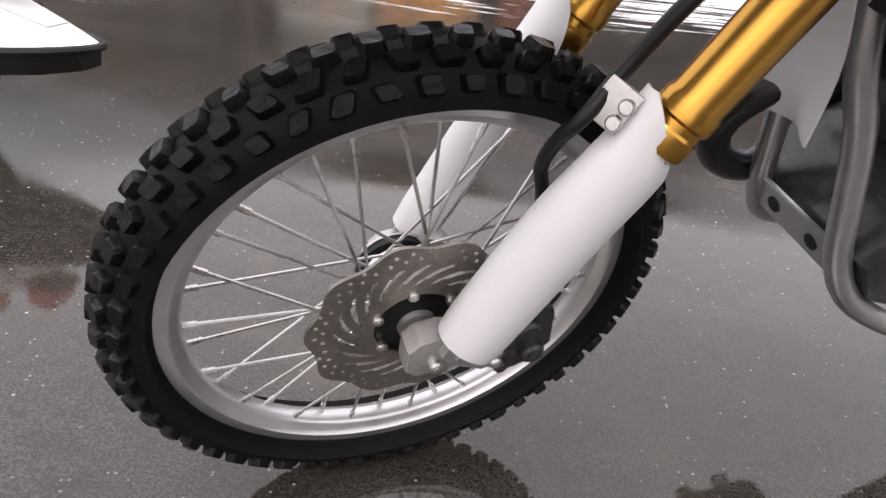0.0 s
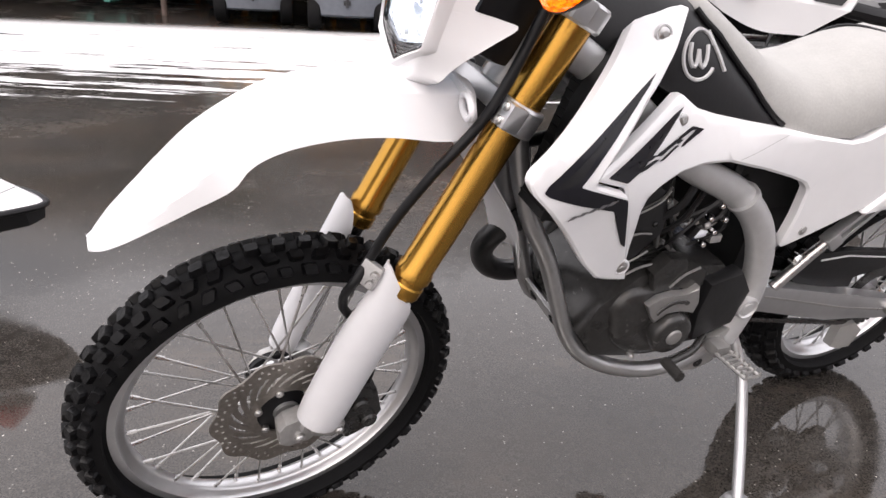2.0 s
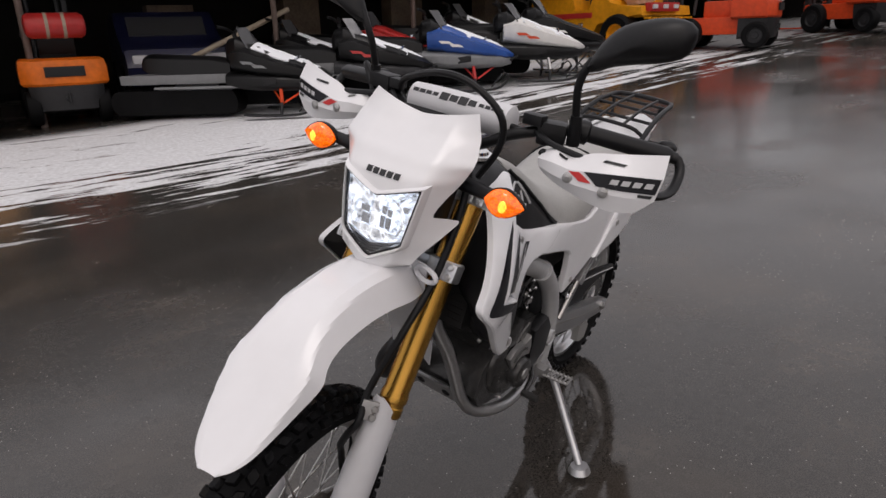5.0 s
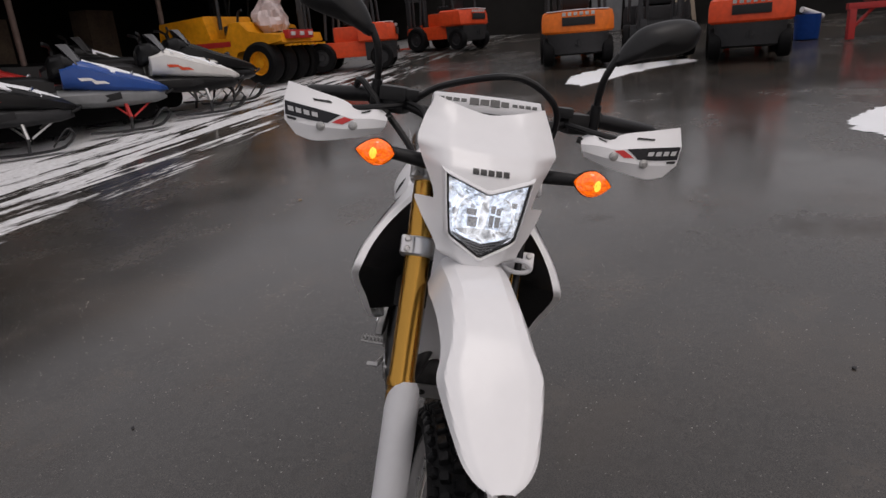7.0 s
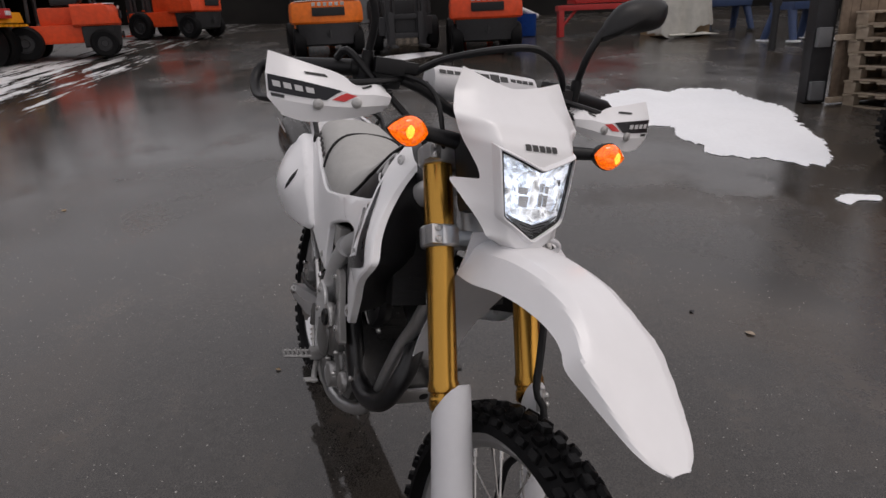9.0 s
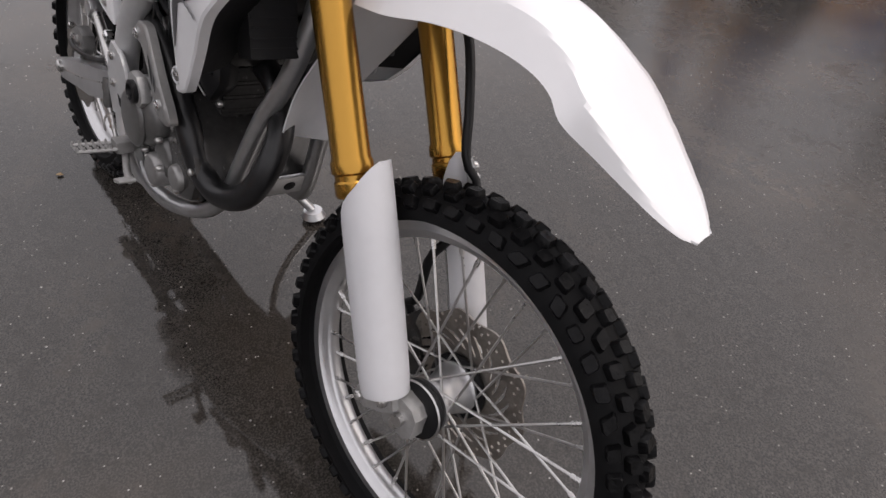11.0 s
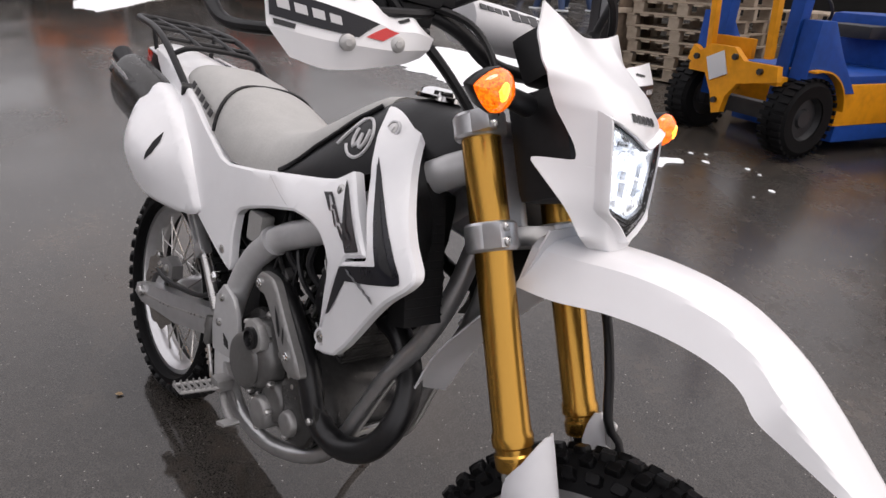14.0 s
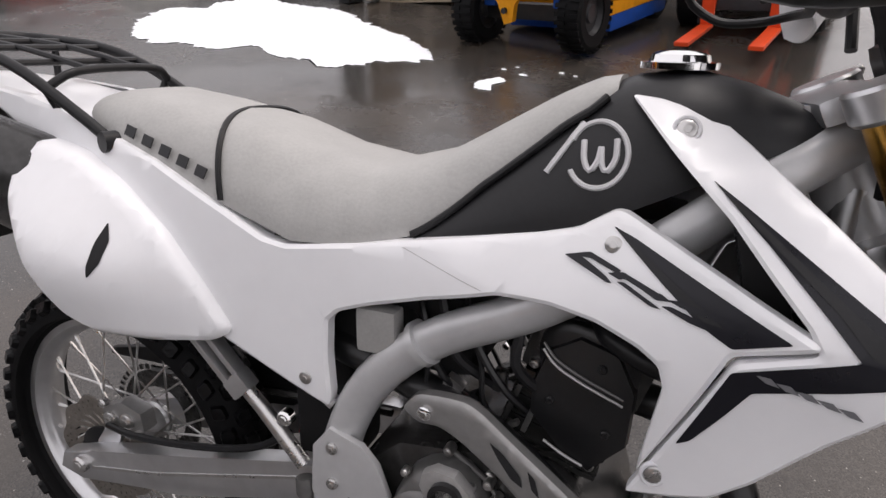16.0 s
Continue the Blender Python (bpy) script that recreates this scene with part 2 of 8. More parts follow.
def dome(bm, outline, y, rise, side, thick=0.004):
    """A bulging cover: an outline of (x, z) whose middle rises off the side y."""
    loop = curve([(x, 0, z) for x, z in outline] + [(outline[0][0], 0, outline[0][1])], 33)[:-1]
    c = sum(loop, Vector()) / len(loop)
    rings = []
    for f, h in ((1.0, -0.35), (0.98, 0.25), (0.9, 0.62), (0.7, 0.88), (0.4, 0.98)):
        rings.append([bm.verts.new((c.x + (p.x - c.x) * f, side * (y + rise * h), c.z + (p.z - c.z) * f)) for p in loop])
    n = len(loop)
    for a, b in zip(rings, rings[1:]):
        for i in range(n):
            bm.faces.new((a[i], a[(i + 1) % n], b[(i + 1) % n], b[i]))
    top = bm.verts.new((c.x, side * (y + rise), c.z))
    for i in range(n):
        bm.faces.new((rings[-1][i], rings[-1][(i + 1) % n], top))
    bm.faces.new(rings[0])


def lathe(bm, prof, seg=64, closed=True, m=None):
    """Turns a profile of (radius, y) round the y axis."""
    m = m or Matrix()
    rings = []
    for i in range(seg):
        a = 2 * math.pi * i / seg
        rings.append([bm.verts.new(m @ V(r * math.cos(a), y, r * math.sin(a))) for r, y in prof])
    k = len(prof)
    for i in range(seg):
        p, q = rings[i], rings[(i + 1) % seg]
        for j in range(k if closed else k - 1):
            bm.faces.new((p[j], p[(j + 1) % k], q[(j + 1) % k], q[j]))
    if not closed:
        bm.faces.new([r[0] for r in rings])
        bm.faces.new([r[-1] for r in rings])


def loft(bm, rings):
    vs = [[bm.verts.new(p) for p in r] for r in rings]
    n = len(vs[0])
    for a, b in zip(vs, vs[1:]):
        for i in range(n):
            bm.faces.new((a[i], a[(i + 1) % n], b[(i + 1) % n], b[i]))
    bm.faces.new(vs[0])
    bm.faces.new(vs[-1])


def moved(bm, m):
    bmesh.ops.transform(bm, matrix=m, verts=bm.verts)
    return bm


def bolt(bm, p, axis, r=0.008, h=0.006):
    p, axis = Vector(p), Vector(axis).normalized()
    sweep(bm, [p - axis * h, p + axis * h * 0.6, p + axis * h], [r, r, r * 0.75], 12)
    sweep(bm, [p + axis * h * 0.9, p + axis * (h + 0.0015)], [r * 0.45, r * 0.45], 6)


# ---- the ground ----
def soft(u, w=0.5):
    return w * math.log1p(math.exp(min(40, u / w)))


def ground_z(x, y):
    x, y = min(max(x, -12), 22), min(max(y, -20), 16)
    return -0.063 + 0.04 * soft(x, 0.4) + 0.035 * soft(x - 2.5) + 0.033 * soft(y - 3.0)


def ruled(pts, n):
    """n points along straight pieces between pts."""
    acc = [0.0]
    for p, q in zip(pts, pts[1:]):
        acc.append(acc[-1] + (q - p).length)
    return [V(*(float(np.interp(acc[-1] * i / (n - 1), acc, [p[k] for p in pts])) for k in range(3))) for i in range(n)]


class Surf:
    """A smooth sheet through rows of points, read at (u along the rows, v across them)."""

    def __init__(self, rows, n=40, m=17):
        lines = [curve(r, n) for r in rows]
        self.grid = [curve([r[i] for r in lines], m) for i in range(n)]
        self.n, self.m = n, m

    def at(self, u, v):
        a, b = min(max(u, 0), 1) * (self.n - 1), min(max(v, 0), 1) * (self.m - 1)
        i, k = min(int(a), self.n - 2), min(int(b), self.m - 2)
        f, g = a - i, b - k
        q = self.grid
        return q[i][k].lerp(q[i + 1][k], f).lerp(q[i][k + 1].lerp(q[i + 1][k + 1], f), g)

    def lifted(self, u, v, side, lift):
        w = (self.at(u + 0.02, v) - self.at(u - 0.02, v)).cross(self.at(u, v + 0.04) - self.at(u, v - 0.04)).normalized()
        if w.y * side < 0:
            w = -w
        return self.at(u, v) + w * lift


def decal(bm, surf, one, two, side, lift=0.0012, n=12):
    """A thin printed strip on a sheet between two lines of (u, v)."""
    a = ruled([V(u, v, 0) for u, v in one], n)
    b = ruled([V(u, v, 0) for u, v in two], n)
    rows = [[bm.verts.new(surf.lifted(*(p.lerp(q, f)).to_2d(), side, lift)) for f in (0, 0.33, 0.67, 1)] for p, q in zip(a, b)]
    for r, s in zip(rows, rows[1:]):
        for k in range(3):
            bm.faces.new((r[k], r[k + 1], s[k + 1], s[k]))


def asphalt():
    """Wet asphalt: dark and glossy where water stands, with packed snow streaks beyond the yard's drive line."""
    m = bpy.data.materials.new("wet_asphalt")
    m.use_nodes = True
    t = m.node_tree
    p = t.nodes["Principled BSDF"]
    geo = t.nodes.new("ShaderNodeNewGeometry")

    def noise_of(scale, detail=5, vec=None, rough=0.55):
        n = t.nodes.new("ShaderNodeTexNoise")
        n.inputs["Scale"].default_value, n.inputs["Detail"].default_value, n.inputs["Roughness"].default_value = scale, detail, rough
        t.links.new(vec or geo.outputs["Position"], n.inputs["Vector"])
        return n.outputs["Fac"]

    def calc(op, a, b=None, c=None):
        n = t.nodes.new("ShaderNodeMath")
        n.operation = op
        for i, v in enumerate((a, b, c)):
            if v is None:
                continue
            if isinstance(v, (int, float)):
                n.inputs[i].default_value = v
            else:
                t.links.new(v, n.inputs[i])
        return n.outputs[0]

    def ramp(v, a, b, lo=0.0, hi=1.0):
        n = t.nodes.new("ShaderNodeMapRange")
        n.interpolation_type = "SMOOTHSTEP"
        for k, w in zip(("From Min", "From Max", "To Min", "To Max"), (a, b, lo, hi)):
            n.inputs[k].default_value = w
        t.links.new(v, n.inputs["Value"])
        return n.outputs["Result"]

    def mix(f, a, b):
        n = t.nodes.new("ShaderNodeMixRGB")
        t.links.new(f, n.inputs["Fac"])
        for s, v in (("Color1", a), ("Color2", b)):
            if isinstance(v, tuple):
                n.inputs[s].default_value = (*v, 1)
            else:
                t.links.new(v, n.inputs[s])
        return n.outputs["Color"]

    big, mid, fine, coarse = noise_of(0.45, 4), noise_of(2.6, 6), noise_of(240, 3), noise_of(26, 5, None, 0.7)
    # how far the surface stands clear of the water film: 0 in a puddle, 1 where the stones show
    dry = ramp(calc("ADD", calc("MULTIPLY_ADD", mid, 0.55, calc("MULTIPLY", big, 0.6)), calc("MULTIPLY", coarse, 0.22)), 0.72, 0.96)
    base = mix(ramp(fine, 0.38, 0.66), (0.021, 0.019, 0.0175), (0.064, 0.058, 0.052))
    base = mix(ramp(coarse, 0.46, 0.66, 0.0, 0.5), base, (0.018, 0.015, 0.012))
    base = mix(ramp(noise_of(0.9, 3), 0.45, 0.75, 0.0, 0.7), base, (0.060, 0.047, 0.036))

    def streaks(sx, sy, turn, scale, rough):
        stretch = t.nodes.new("ShaderNodeMapping")
        stretch.inputs["Scale"].default_value = (sx, sy, 1)
        stretch.inputs["Rotation"].default_value = (0, 0, radians(turn))
        t.links.new(geo.outputs["Position"], stretch.inputs["Vector"])
        return noise_of(scale, 8, stretch.outputs["Vector"], rough)

    # thin silt drying pale in drifts, and dark oily patches
    silt = calc("MULTIPLY", ramp(streaks(0.8, 1.6, 25, 1.5, 0.62), 0.50, 0.66), ramp(coarse, 0.38, 0.62))
    base = mix(calc("MULTIPLY", silt, 0.38), base, (0.125, 0.102, 0.083))
    base = mix(ramp(noise_of(0.7, 6), 0.58, 0.76, 0.0, 0.5), base, (0.020, 0.017, 0.015))

    def grit(scale, size, amount, tone, host):
        v = t.nodes.new("ShaderNodeTexVoronoi")
        v.inputs["Scale"].default_value = scale
        t.links.new(geo.outputs["Position"], v.inputs["Vector"])
        tone_of = t.nodes.new("ShaderNodeSeparateColor")
        t.links.new(v.outputs["Color"], tone_of.inputs[0])
        spot = calc("MULTIPLY", ramp(v.outputs["Distance"], size, size * 0.6), ramp(tone_of.outputs[0], 1 - amount, 1.01 - amount))
        spot = calc("MULTIPLY", spot, strewn)
        return mix(spot, host, tone), spot

    # the stones of the surface, then loose grit, pale and dark
    cell = t.nodes.new("ShaderNodeTexVoronoi")
    cell.inputs["Scale"].default_value = 150
    t.links.new(geo.outputs["Position"], cell.inputs["Vector"])
    stones = ramp(cell.outputs["Distance"], 0.75, 0.1)
    strewn = ramp(noise_of(1.7, 4), 0.42, 0.60, 0.40, 1.0)
    base, s1 = grit(34, 0.11, 0.06, (0.50, 0.48, 0.45), base)
    base, s2 = grit(95, 0.24, 0.075, (0.40, 0.38, 0.35), base)
    base, s3 = grit(45, 0.16, 0.10, (0.010, 0.009, 0.008), base)
    # snow beyond a wandering line, worn into streaks along the drive
    sep = t.nodes.new("ShaderNodeSeparateXYZ")
    t.links.new(geo.outputs["Position"], sep.inputs[0])

    streak = calc("MULTIPLY_ADD", streaks(0.30, 3.4, -6, 1.3, 0.66), 0.95, calc("MULTIPLY_ADD", streaks(0.9, 7.0, 4, 1.6, 0.7), 0.65, -0.30))
    edge = calc("MINIMUM", calc("MULTIPLY_ADD", sep.outputs["X"], 0.11, 5.25), 6.2)
    depth = calc("SUBTRACT", sep.outputs["Y"], edge)
    cover = calc("ADD", ramp(depth, -0.3, 2.5, -0.045, 0.16), streak)
    snow = ramp(cover, 0.495, 0.545)
    snow = calc("MULTIPLY", snow, ramp(calc("ADD", depth, calc("MULTIPLY", streak, 1.4)), 0.42, 0.70))
    snow = calc("MULTIPLY", snow, ramp(calc("ADD", depth, calc("MULTIPLY", coarse, 0.5)), 4.9, 4.2))
    snow = calc("MULTIPLY", snow, ramp(sep.outputs["X"], 9.5, 12.0, 1.0, 0.35))
    color = mix(snow, base, mix(ramp(coarse, 0.35, 0.7), (0.56, 0.56, 0.57), (0.76, 0.77, 0.79)))
    t.links.new(color, p.inputs["Base Color"])
    # standing water beside the motorcycle, a duller film over the rest of the yard
    far_x = calc("MULTIPLY", calc("SUBTRACT", sep.outputs["X"], 0.38), 0.62)
    far_y = calc("SUBTRACT", sep.outputs["Y"], 1.45)
    away = calc("SQRT", calc("ADD", calc("MULTIPLY", far_x, far_x), calc("MULTIPLY", far_y, far_y)))
    dull = ramp(calc("ADD", away, calc("MULTIPLY_ADD", mid, 0.8, -0.40)), 0.56, 1.02)
    damp = calc("MULTIPLY", dry, calc("MULTIPLY_ADD", dull, 0.62, 0.38))
    dull = calc("MULTIPLY", dull, ramp(noise_of(0.55, 3), 0.40, 0.60, 0.55, 1.05))
    rough = calc("ADD", calc("MULTIPLY", damp, 0.12), calc("MULTIPLY_ADD", dull, 0.22, 0.035))
    rough = calc("ADD", rough, calc("ADD", calc("MULTIPLY", ramp(fine, 0.4, 0.8), 0.02), calc("MULTIPLY", silt, 0.05)))
    rough = calc("MAXIMUM", rough, calc("MULTIPLY", snow, 0.85))
    t.links.new(rough, p.inputs["Roughness"])
    p.inputs["IOR"].default_value = 1.58
    bmp = t.nodes.new("ShaderNodeBump")
    bmp.inputs["Distance"].default_value = 0.004
    t.links.new(calc("MULTIPLY", calc("MULTIPLY_ADD", damp, 0.50, 0.012), calc("MULTIPLY_ADD", dull, 0.12, 0.45)), bmp.inputs["Strength"])
    height = calc("ADD", calc("MULTIPLY", coarse, 1.3), calc("ADD", calc("MULTIPLY", stones, 1.1), calc("MULTIPLY", snow, 3.0)))
    height = calc("ADD", height, calc("MULTIPLY", fine, 0.25))
    height = calc("ADD", height, calc("ADD", calc("MULTIPLY", s1, 0.8), calc("MULTIPLY", s2, 0.5)))
    t.links.new(height, bmp.inputs["Height"])
    t.links.new(bmp.outputs["Normal"], p.inputs["Normal"])
    return m


bm = bmesh.new()
axis_x = sorted({round(v, 2) for v in [*np.arange(-12, 24.1, 0.75), -900, -200, -60, -25, 40, 80, 250, 900]})
axis_y = sorted({round(v, 2) for v in [*np.arange(-20, 18.1, 0.75), -900, -200, -60, 30, 80, 250, 900]})
vg = [[bm.verts.new((x, y, ground_z(x, y))) for y in axis_y] for x in axis_x]
for i in range(len(axis_x) - 1):
    for k in range(len(axis_y) - 1):
        bm.faces.new((vg[i][k], vg[i + 1][k], vg[i + 1][k + 1], vg[i][k + 1]))
tagged(part("ground", bm, asphalt()), "wet dark asphalt yard with snow streaks and puddles", "ground", kind="structure")

# ---- the motorcycle: x ahead, y to its left, z up, leaning on its stand ----
LEANS, HEADING = 11.65, -158.65
bike = thing("motorcycle", "white dual-sport motorcycle with gold forks leaning on its side stand", "motorcycle",
             Matrix.Translation((0.740, 1.311, 0.0)) @ Euler((radians(-LEANS), 0, radians(HEADING))).to_matrix().to_4x4())


def fork_x(z):
    return 0.695 - 0.472 * (z - 0.28)


head_dir = V(-0.427, 0, 0.904)
head_at = V(fork_x(0.85) - 0.036, 0, 0.85)
STEER = Matrix.Translation(V(-0.002, 0.017, 0.0055)) @ Matrix.Translation(head_at) @ Matrix.Rotation(radians(6.85), 4, head_dir) @ Matrix.Translation(-head_at)


# the cowl and mudguard sit a little askew on the fork; the bar stands straighter than the wheel
FACE = Matrix.Translation(V(-0.002, 0.017, 0.0055)) @ Matrix.Translation(head_at) @ Matrix.Rotation(radians(7.48), 4, head_dir) @ Matrix.Translation(-head_at) @ Matrix.Translation((0.45, -0.010, 0.9)) @ Matrix.Rotation(radians(1.9), 4, "X") @ Matrix.Translation((-0.45, 0, -0.9))
BARS = Matrix.Translation(V(-0.0155, 0.017, 0.0025)) @ Matrix.Translation(head_at) @ Matrix.Rotation(radians(1.65), 4, head_dir) @ Matrix.Translation(-head_at) @ Matrix.Translation((0.30, 0, 1.1)) @ Matrix.Rotation(radians(1.35), 4, "X") @ Matrix.Translation((-0.30, 0, -1.1))


def fpart(name, bm, mat, parent=None, label="", turn=STEER, **kw):
    """A part of the steered front end."""
    ob = part(name, moved(bm, turn) if parent is None else bm, mat, parent or bike, label, **kw)
    return ob


def sides():
    return (1, -1)


# wheels
def make_wheel(name, centre, R, sec, rim_r, rim_w, hub, spokes, knobs, rows, m, disc=None):
    at = m @ Matrix.Translation(centre)
    bm = bmesh.new()
    w = rim_w
    lathe(bm, [(rim_r, w), (rim_r + 0.001, w - 0.004), (rim_r - 0.010, w - 0.006), (rim_r - 0.016, w * 0.55), (rim_r - 0.022, 0.006),
               (rim_r - 0.022, -0.006), (rim_r - 0.016, -w * 0.55), (rim_r - 0.010, -w + 0.006), (rim_r + 0.001, -w + 0.004), (rim_r, -w),
               (rim_r - 0.013, -w), (rim_r - 0.017, -w * 0.72), (rim_r - 0.024, -w * 0.6), (rim_r - 0.028, -0.009), (rim_r - 0.0285, 0.0), (rim_r - 0.028, 0.009),
               (rim_r - 0.024, w * 0.6), (rim_r - 0.017, w * 0.72), (rim_r - 0.013, w)], 96)
    wheel = part(name, bm, ALU, bike, "spoked wheel with a silver aluminium rim", sharp=50)
    wheel.matrix_local = at
    # tyre
    bm = bmesh.new()
    rc = R - sec - 0.010
    prof = [(rim_r - 0.004, w - 0.003), (rim_r + 0.006, w + 0.006)]
    for a in range(-12, 193, 12):
        t = radians(a)
        rr = rc + sec * 0.96 * math.sin(t)
        prof.append((max(rr, rim_r + 0.008), sec * math.cos(t)))
    prof += [(rim_r + 0.006, -w - 0.006), (rim_r - 0.004, -w + 0.003)]
    lathe(bm, prof, 96)
    tyre = part("tyre", bm, RUBBER, wheel, "black knobbly off-road tyre, wet")
    bm = bmesh.new()
    for lat, ky, kx, off in rows:
        for i in range(knobs):
            a = 2 * math.pi * (i + off) / knobs
            t = radians(90 - lat)
            n = V(math.sin(t), math.cos(t))
            base = V(rc + (sec * 0.95) * n.x, sec * 0.98 * n.y)
            jit = 0.9 + 0.2 * random.random()
            f = (Matrix.Rotation(-a, 4, "Y") @ Matrix.Translation((base.x, base.y, 0)) @ Matrix.Rotation(radians(lat), 4, "Z"))
            h = 0.0100
            wy, wx = ky * (0.9 + 0.25 * random.random()), kx * jit
            skew = 0.25 * (random.random() - 0.5) * kx
            rings = []
            for hh, q in ((-h * 0.4, 1.08), (h * 0.75, 0.92), (h * 1.0, 0.80)):
                rings.append([f @ V(hh, sy * wy / 2 * q * cy, sx * wx / 2 * q * cx + skew * sy) for sy, sx, cy, cx in ((-1, -1, 1, 0.7), (-1, -1, 0.7, 1), (1, -1, 0.7, 1), (1, -1, 1, 0.7), (1, 1, 1, 0.7), (1, 1, 0.7, 1), (-1, 1, 0.7, 1), (-1, 1, 1, 0.7))])
            loft(bm, rings)
    tagged(part("tread", bm, KNOB, tyre, sharp=25), "worn square tread blocks", kind="stuff")
    # hub and spokes
    bm = bmesh.new()
    hw, hr = hub
    lathe(bm, [(0.011, hw + 0.02), (0.022, hw + 0.018), (0.024, hw + 0.004), (hr, hw + 0.003), (hr, hw - 0.004), (hr * 0.90, hw - 0.009), (hr * 0.84, hw * 0.35), (hr * 0.72, 0), (hr * 0.62, -hw * 0.4),
               (hr * 0.66, -hw + 0.012), (hr, -hw + 0.004), (hr, -hw - 0.003), (0.024, -hw - 0.004), (0.022, -hw - 0.018), (0.011, -hw - 0.02)], 32, closed=False)
    part("hub", bm, ALU, wheel, "polished aluminium hub", sharp=30)
    kinds = []
    for side in sides():
        for lean in sides():
            bm = bmesh.new()
            a = radians(58) * lean
            p0 = V(hr * 0.9 * math.cos(a), side * hw, hr * 0.9 * math.sin(a))
            p1 = V(rim_r - 0.026, side * 0.005, 0)
            rod(bm, p0, p1, 0.0021, seg=6)
            d = (p1 - p0).normalized()
            rod(bm, p1 - d * 0.018, p1 + d * 0.003, 0.0036, seg=6)
            me = part("spoke", bm, STEEL, wheel)
            kinds.append(me)
    for i in range(spokes):
        k = i % 4
        src = kinds[{0: 0, 1: 2, 2: 1, 3: 3}[k]]
        ob = src if i < 4 else new("spoke", src.data)
        ob.parent = wheel
        ob.matrix_local = Matrix.Rotation(-2 * math.pi * i / spokes, 4, "Y")
    if disc:
        dr, dy, inner = disc
        bm = bmesh.new()
        n, k0 = 160, dr - 0.062
        radii = [inner, k0, k0 + 0.008, k0 + 0.016, k0 + 0.024, k0 + 0.030, dr - 0.028, dr - 0.023, dr - 0.018, dr - 0.014, dr - 0.009, dr]

        def cut_out(ring, i):
            if 1 <= ring <= 4:
                return i % 8 in ((2, 3), (2, 3, 4), (2, 3, 4), (3, 4))[ring - 1]
            return (ring == 7 and i % 4 == 0) or (ring == 9 and i % 4 == 2 and i % 16 != 14)

        def disc_point(ring, i, y):
            r = radii[ring]
            a = 2 * math.pi * i / n + 0.5 * min(1.0, max(0.0, (r - k0) / 0.032))
            if ring == len(radii) - 1:
                r -= 0.0045 - 0.0045 * math.cos(10 * a)
            return (r * math.cos(a), y, r * math.sin(a))

        front = [[bm.verts.new(disc_point(q, i, dy)) for i in range(n)] for q in range(len(radii))]
        rear = [[bm.verts.new(disc_point(q, i, dy + 0.004)) for i in range(n)] for q in range(len(radii))]
        kept = {(q, i) for q in range(len(radii) - 1) for i in range(n) if not cut_out(q, i)}
        for q, i in kept:
            j = (i + 1) % n
            bm.faces.new((front[q][i], front[q][j], front[q + 1][j], front[q + 1][i]))
            bm.faces.new((rear[q][i], rear[q + 1][i], rear[q + 1][j], rear[q][j]))
            for (a, b), beside in ((((q, i), (q, j)), (q - 1, i)), (((q + 1, i), (q + 1, j)), (q + 1, i)), (((q, i), (q + 1, i)), (q, (i - 1) % n)), (((q, j), (q + 1, j)), (q, j))):
                if beside not in kept:
                    bm.faces.new((front[a[0]][a[1]], front[b[0]][b[1]], rear[b[0]][b[1]], rear[a[0]][a[1]]))
        bmesh.ops.delete(bm, geom=[v for v in bm.verts if not v.link_faces], context="VERTS")
        dob = part("brake_disc", bm, DISC, wheel, "wavy drilled steel brake disc", sharp=20)
        bm = bmesh.new()
        lathe(bm, [(inner + 0.004, dy - 0.006), (inner + 0.004, dy - 0.001), (inner - 0.012, dy - 0.001), (0.02, dy + 0.004), (0.02, dy - 0.012), (inner - 0.012, dy - 0.010)], 40)
        part("disc_carrier", bm, BLACK, dob, "black disc carrier")
        for i in range(6):
            b = 2 * math.pi * i / 6 + 0.3
            bm = bmesh.new()
            bolt(bm, (inner * math.cos(b), dy + 0.004 * (1 if dy > 0 else 0), inner * math.sin(b)), (0, 1 if dy > 0 else -1, 0), 0.007, 0.004)
            part("bolt", bm, STEEL, dob)
    return wheel


front_wheel = make_wheel("front_wheel", (0.724, -0.014, 0.281), 0.3370, 0.047, 0.2765, 0.023, (0.034, 0.043), 36, 52,
                         [(-56, 0.017, 0.022, 0.0), (-28, 0.019, 0.023, 0.5), (0, 0.021, 0.022, 0.0), (28, 0.019, 0.023, 0.5), (56, 0.017, 0.022, 0.0)], STEER, (0.128, 0.042, 0.050))
rear_wheel = make_wheel("rear_wheel", (-0.712, 0, 0.316), 0.318, 0.056, 0.243, 0.032, (0.045, 0.040), 32, 40,
                        [(-60, 0.024, 0.026, 0.0), (-27, 0.026, 0.028, 0.5), (0, 0.026, 0.026, 0.0), (27, 0.026, 0.028, 0.5), (60, 0.024, 0.026, 0.0)], Matrix(), (0.110, -0.070, 0.046))

# fork
def fork_y(s):
    return -0.0095 + 0.0975 * s


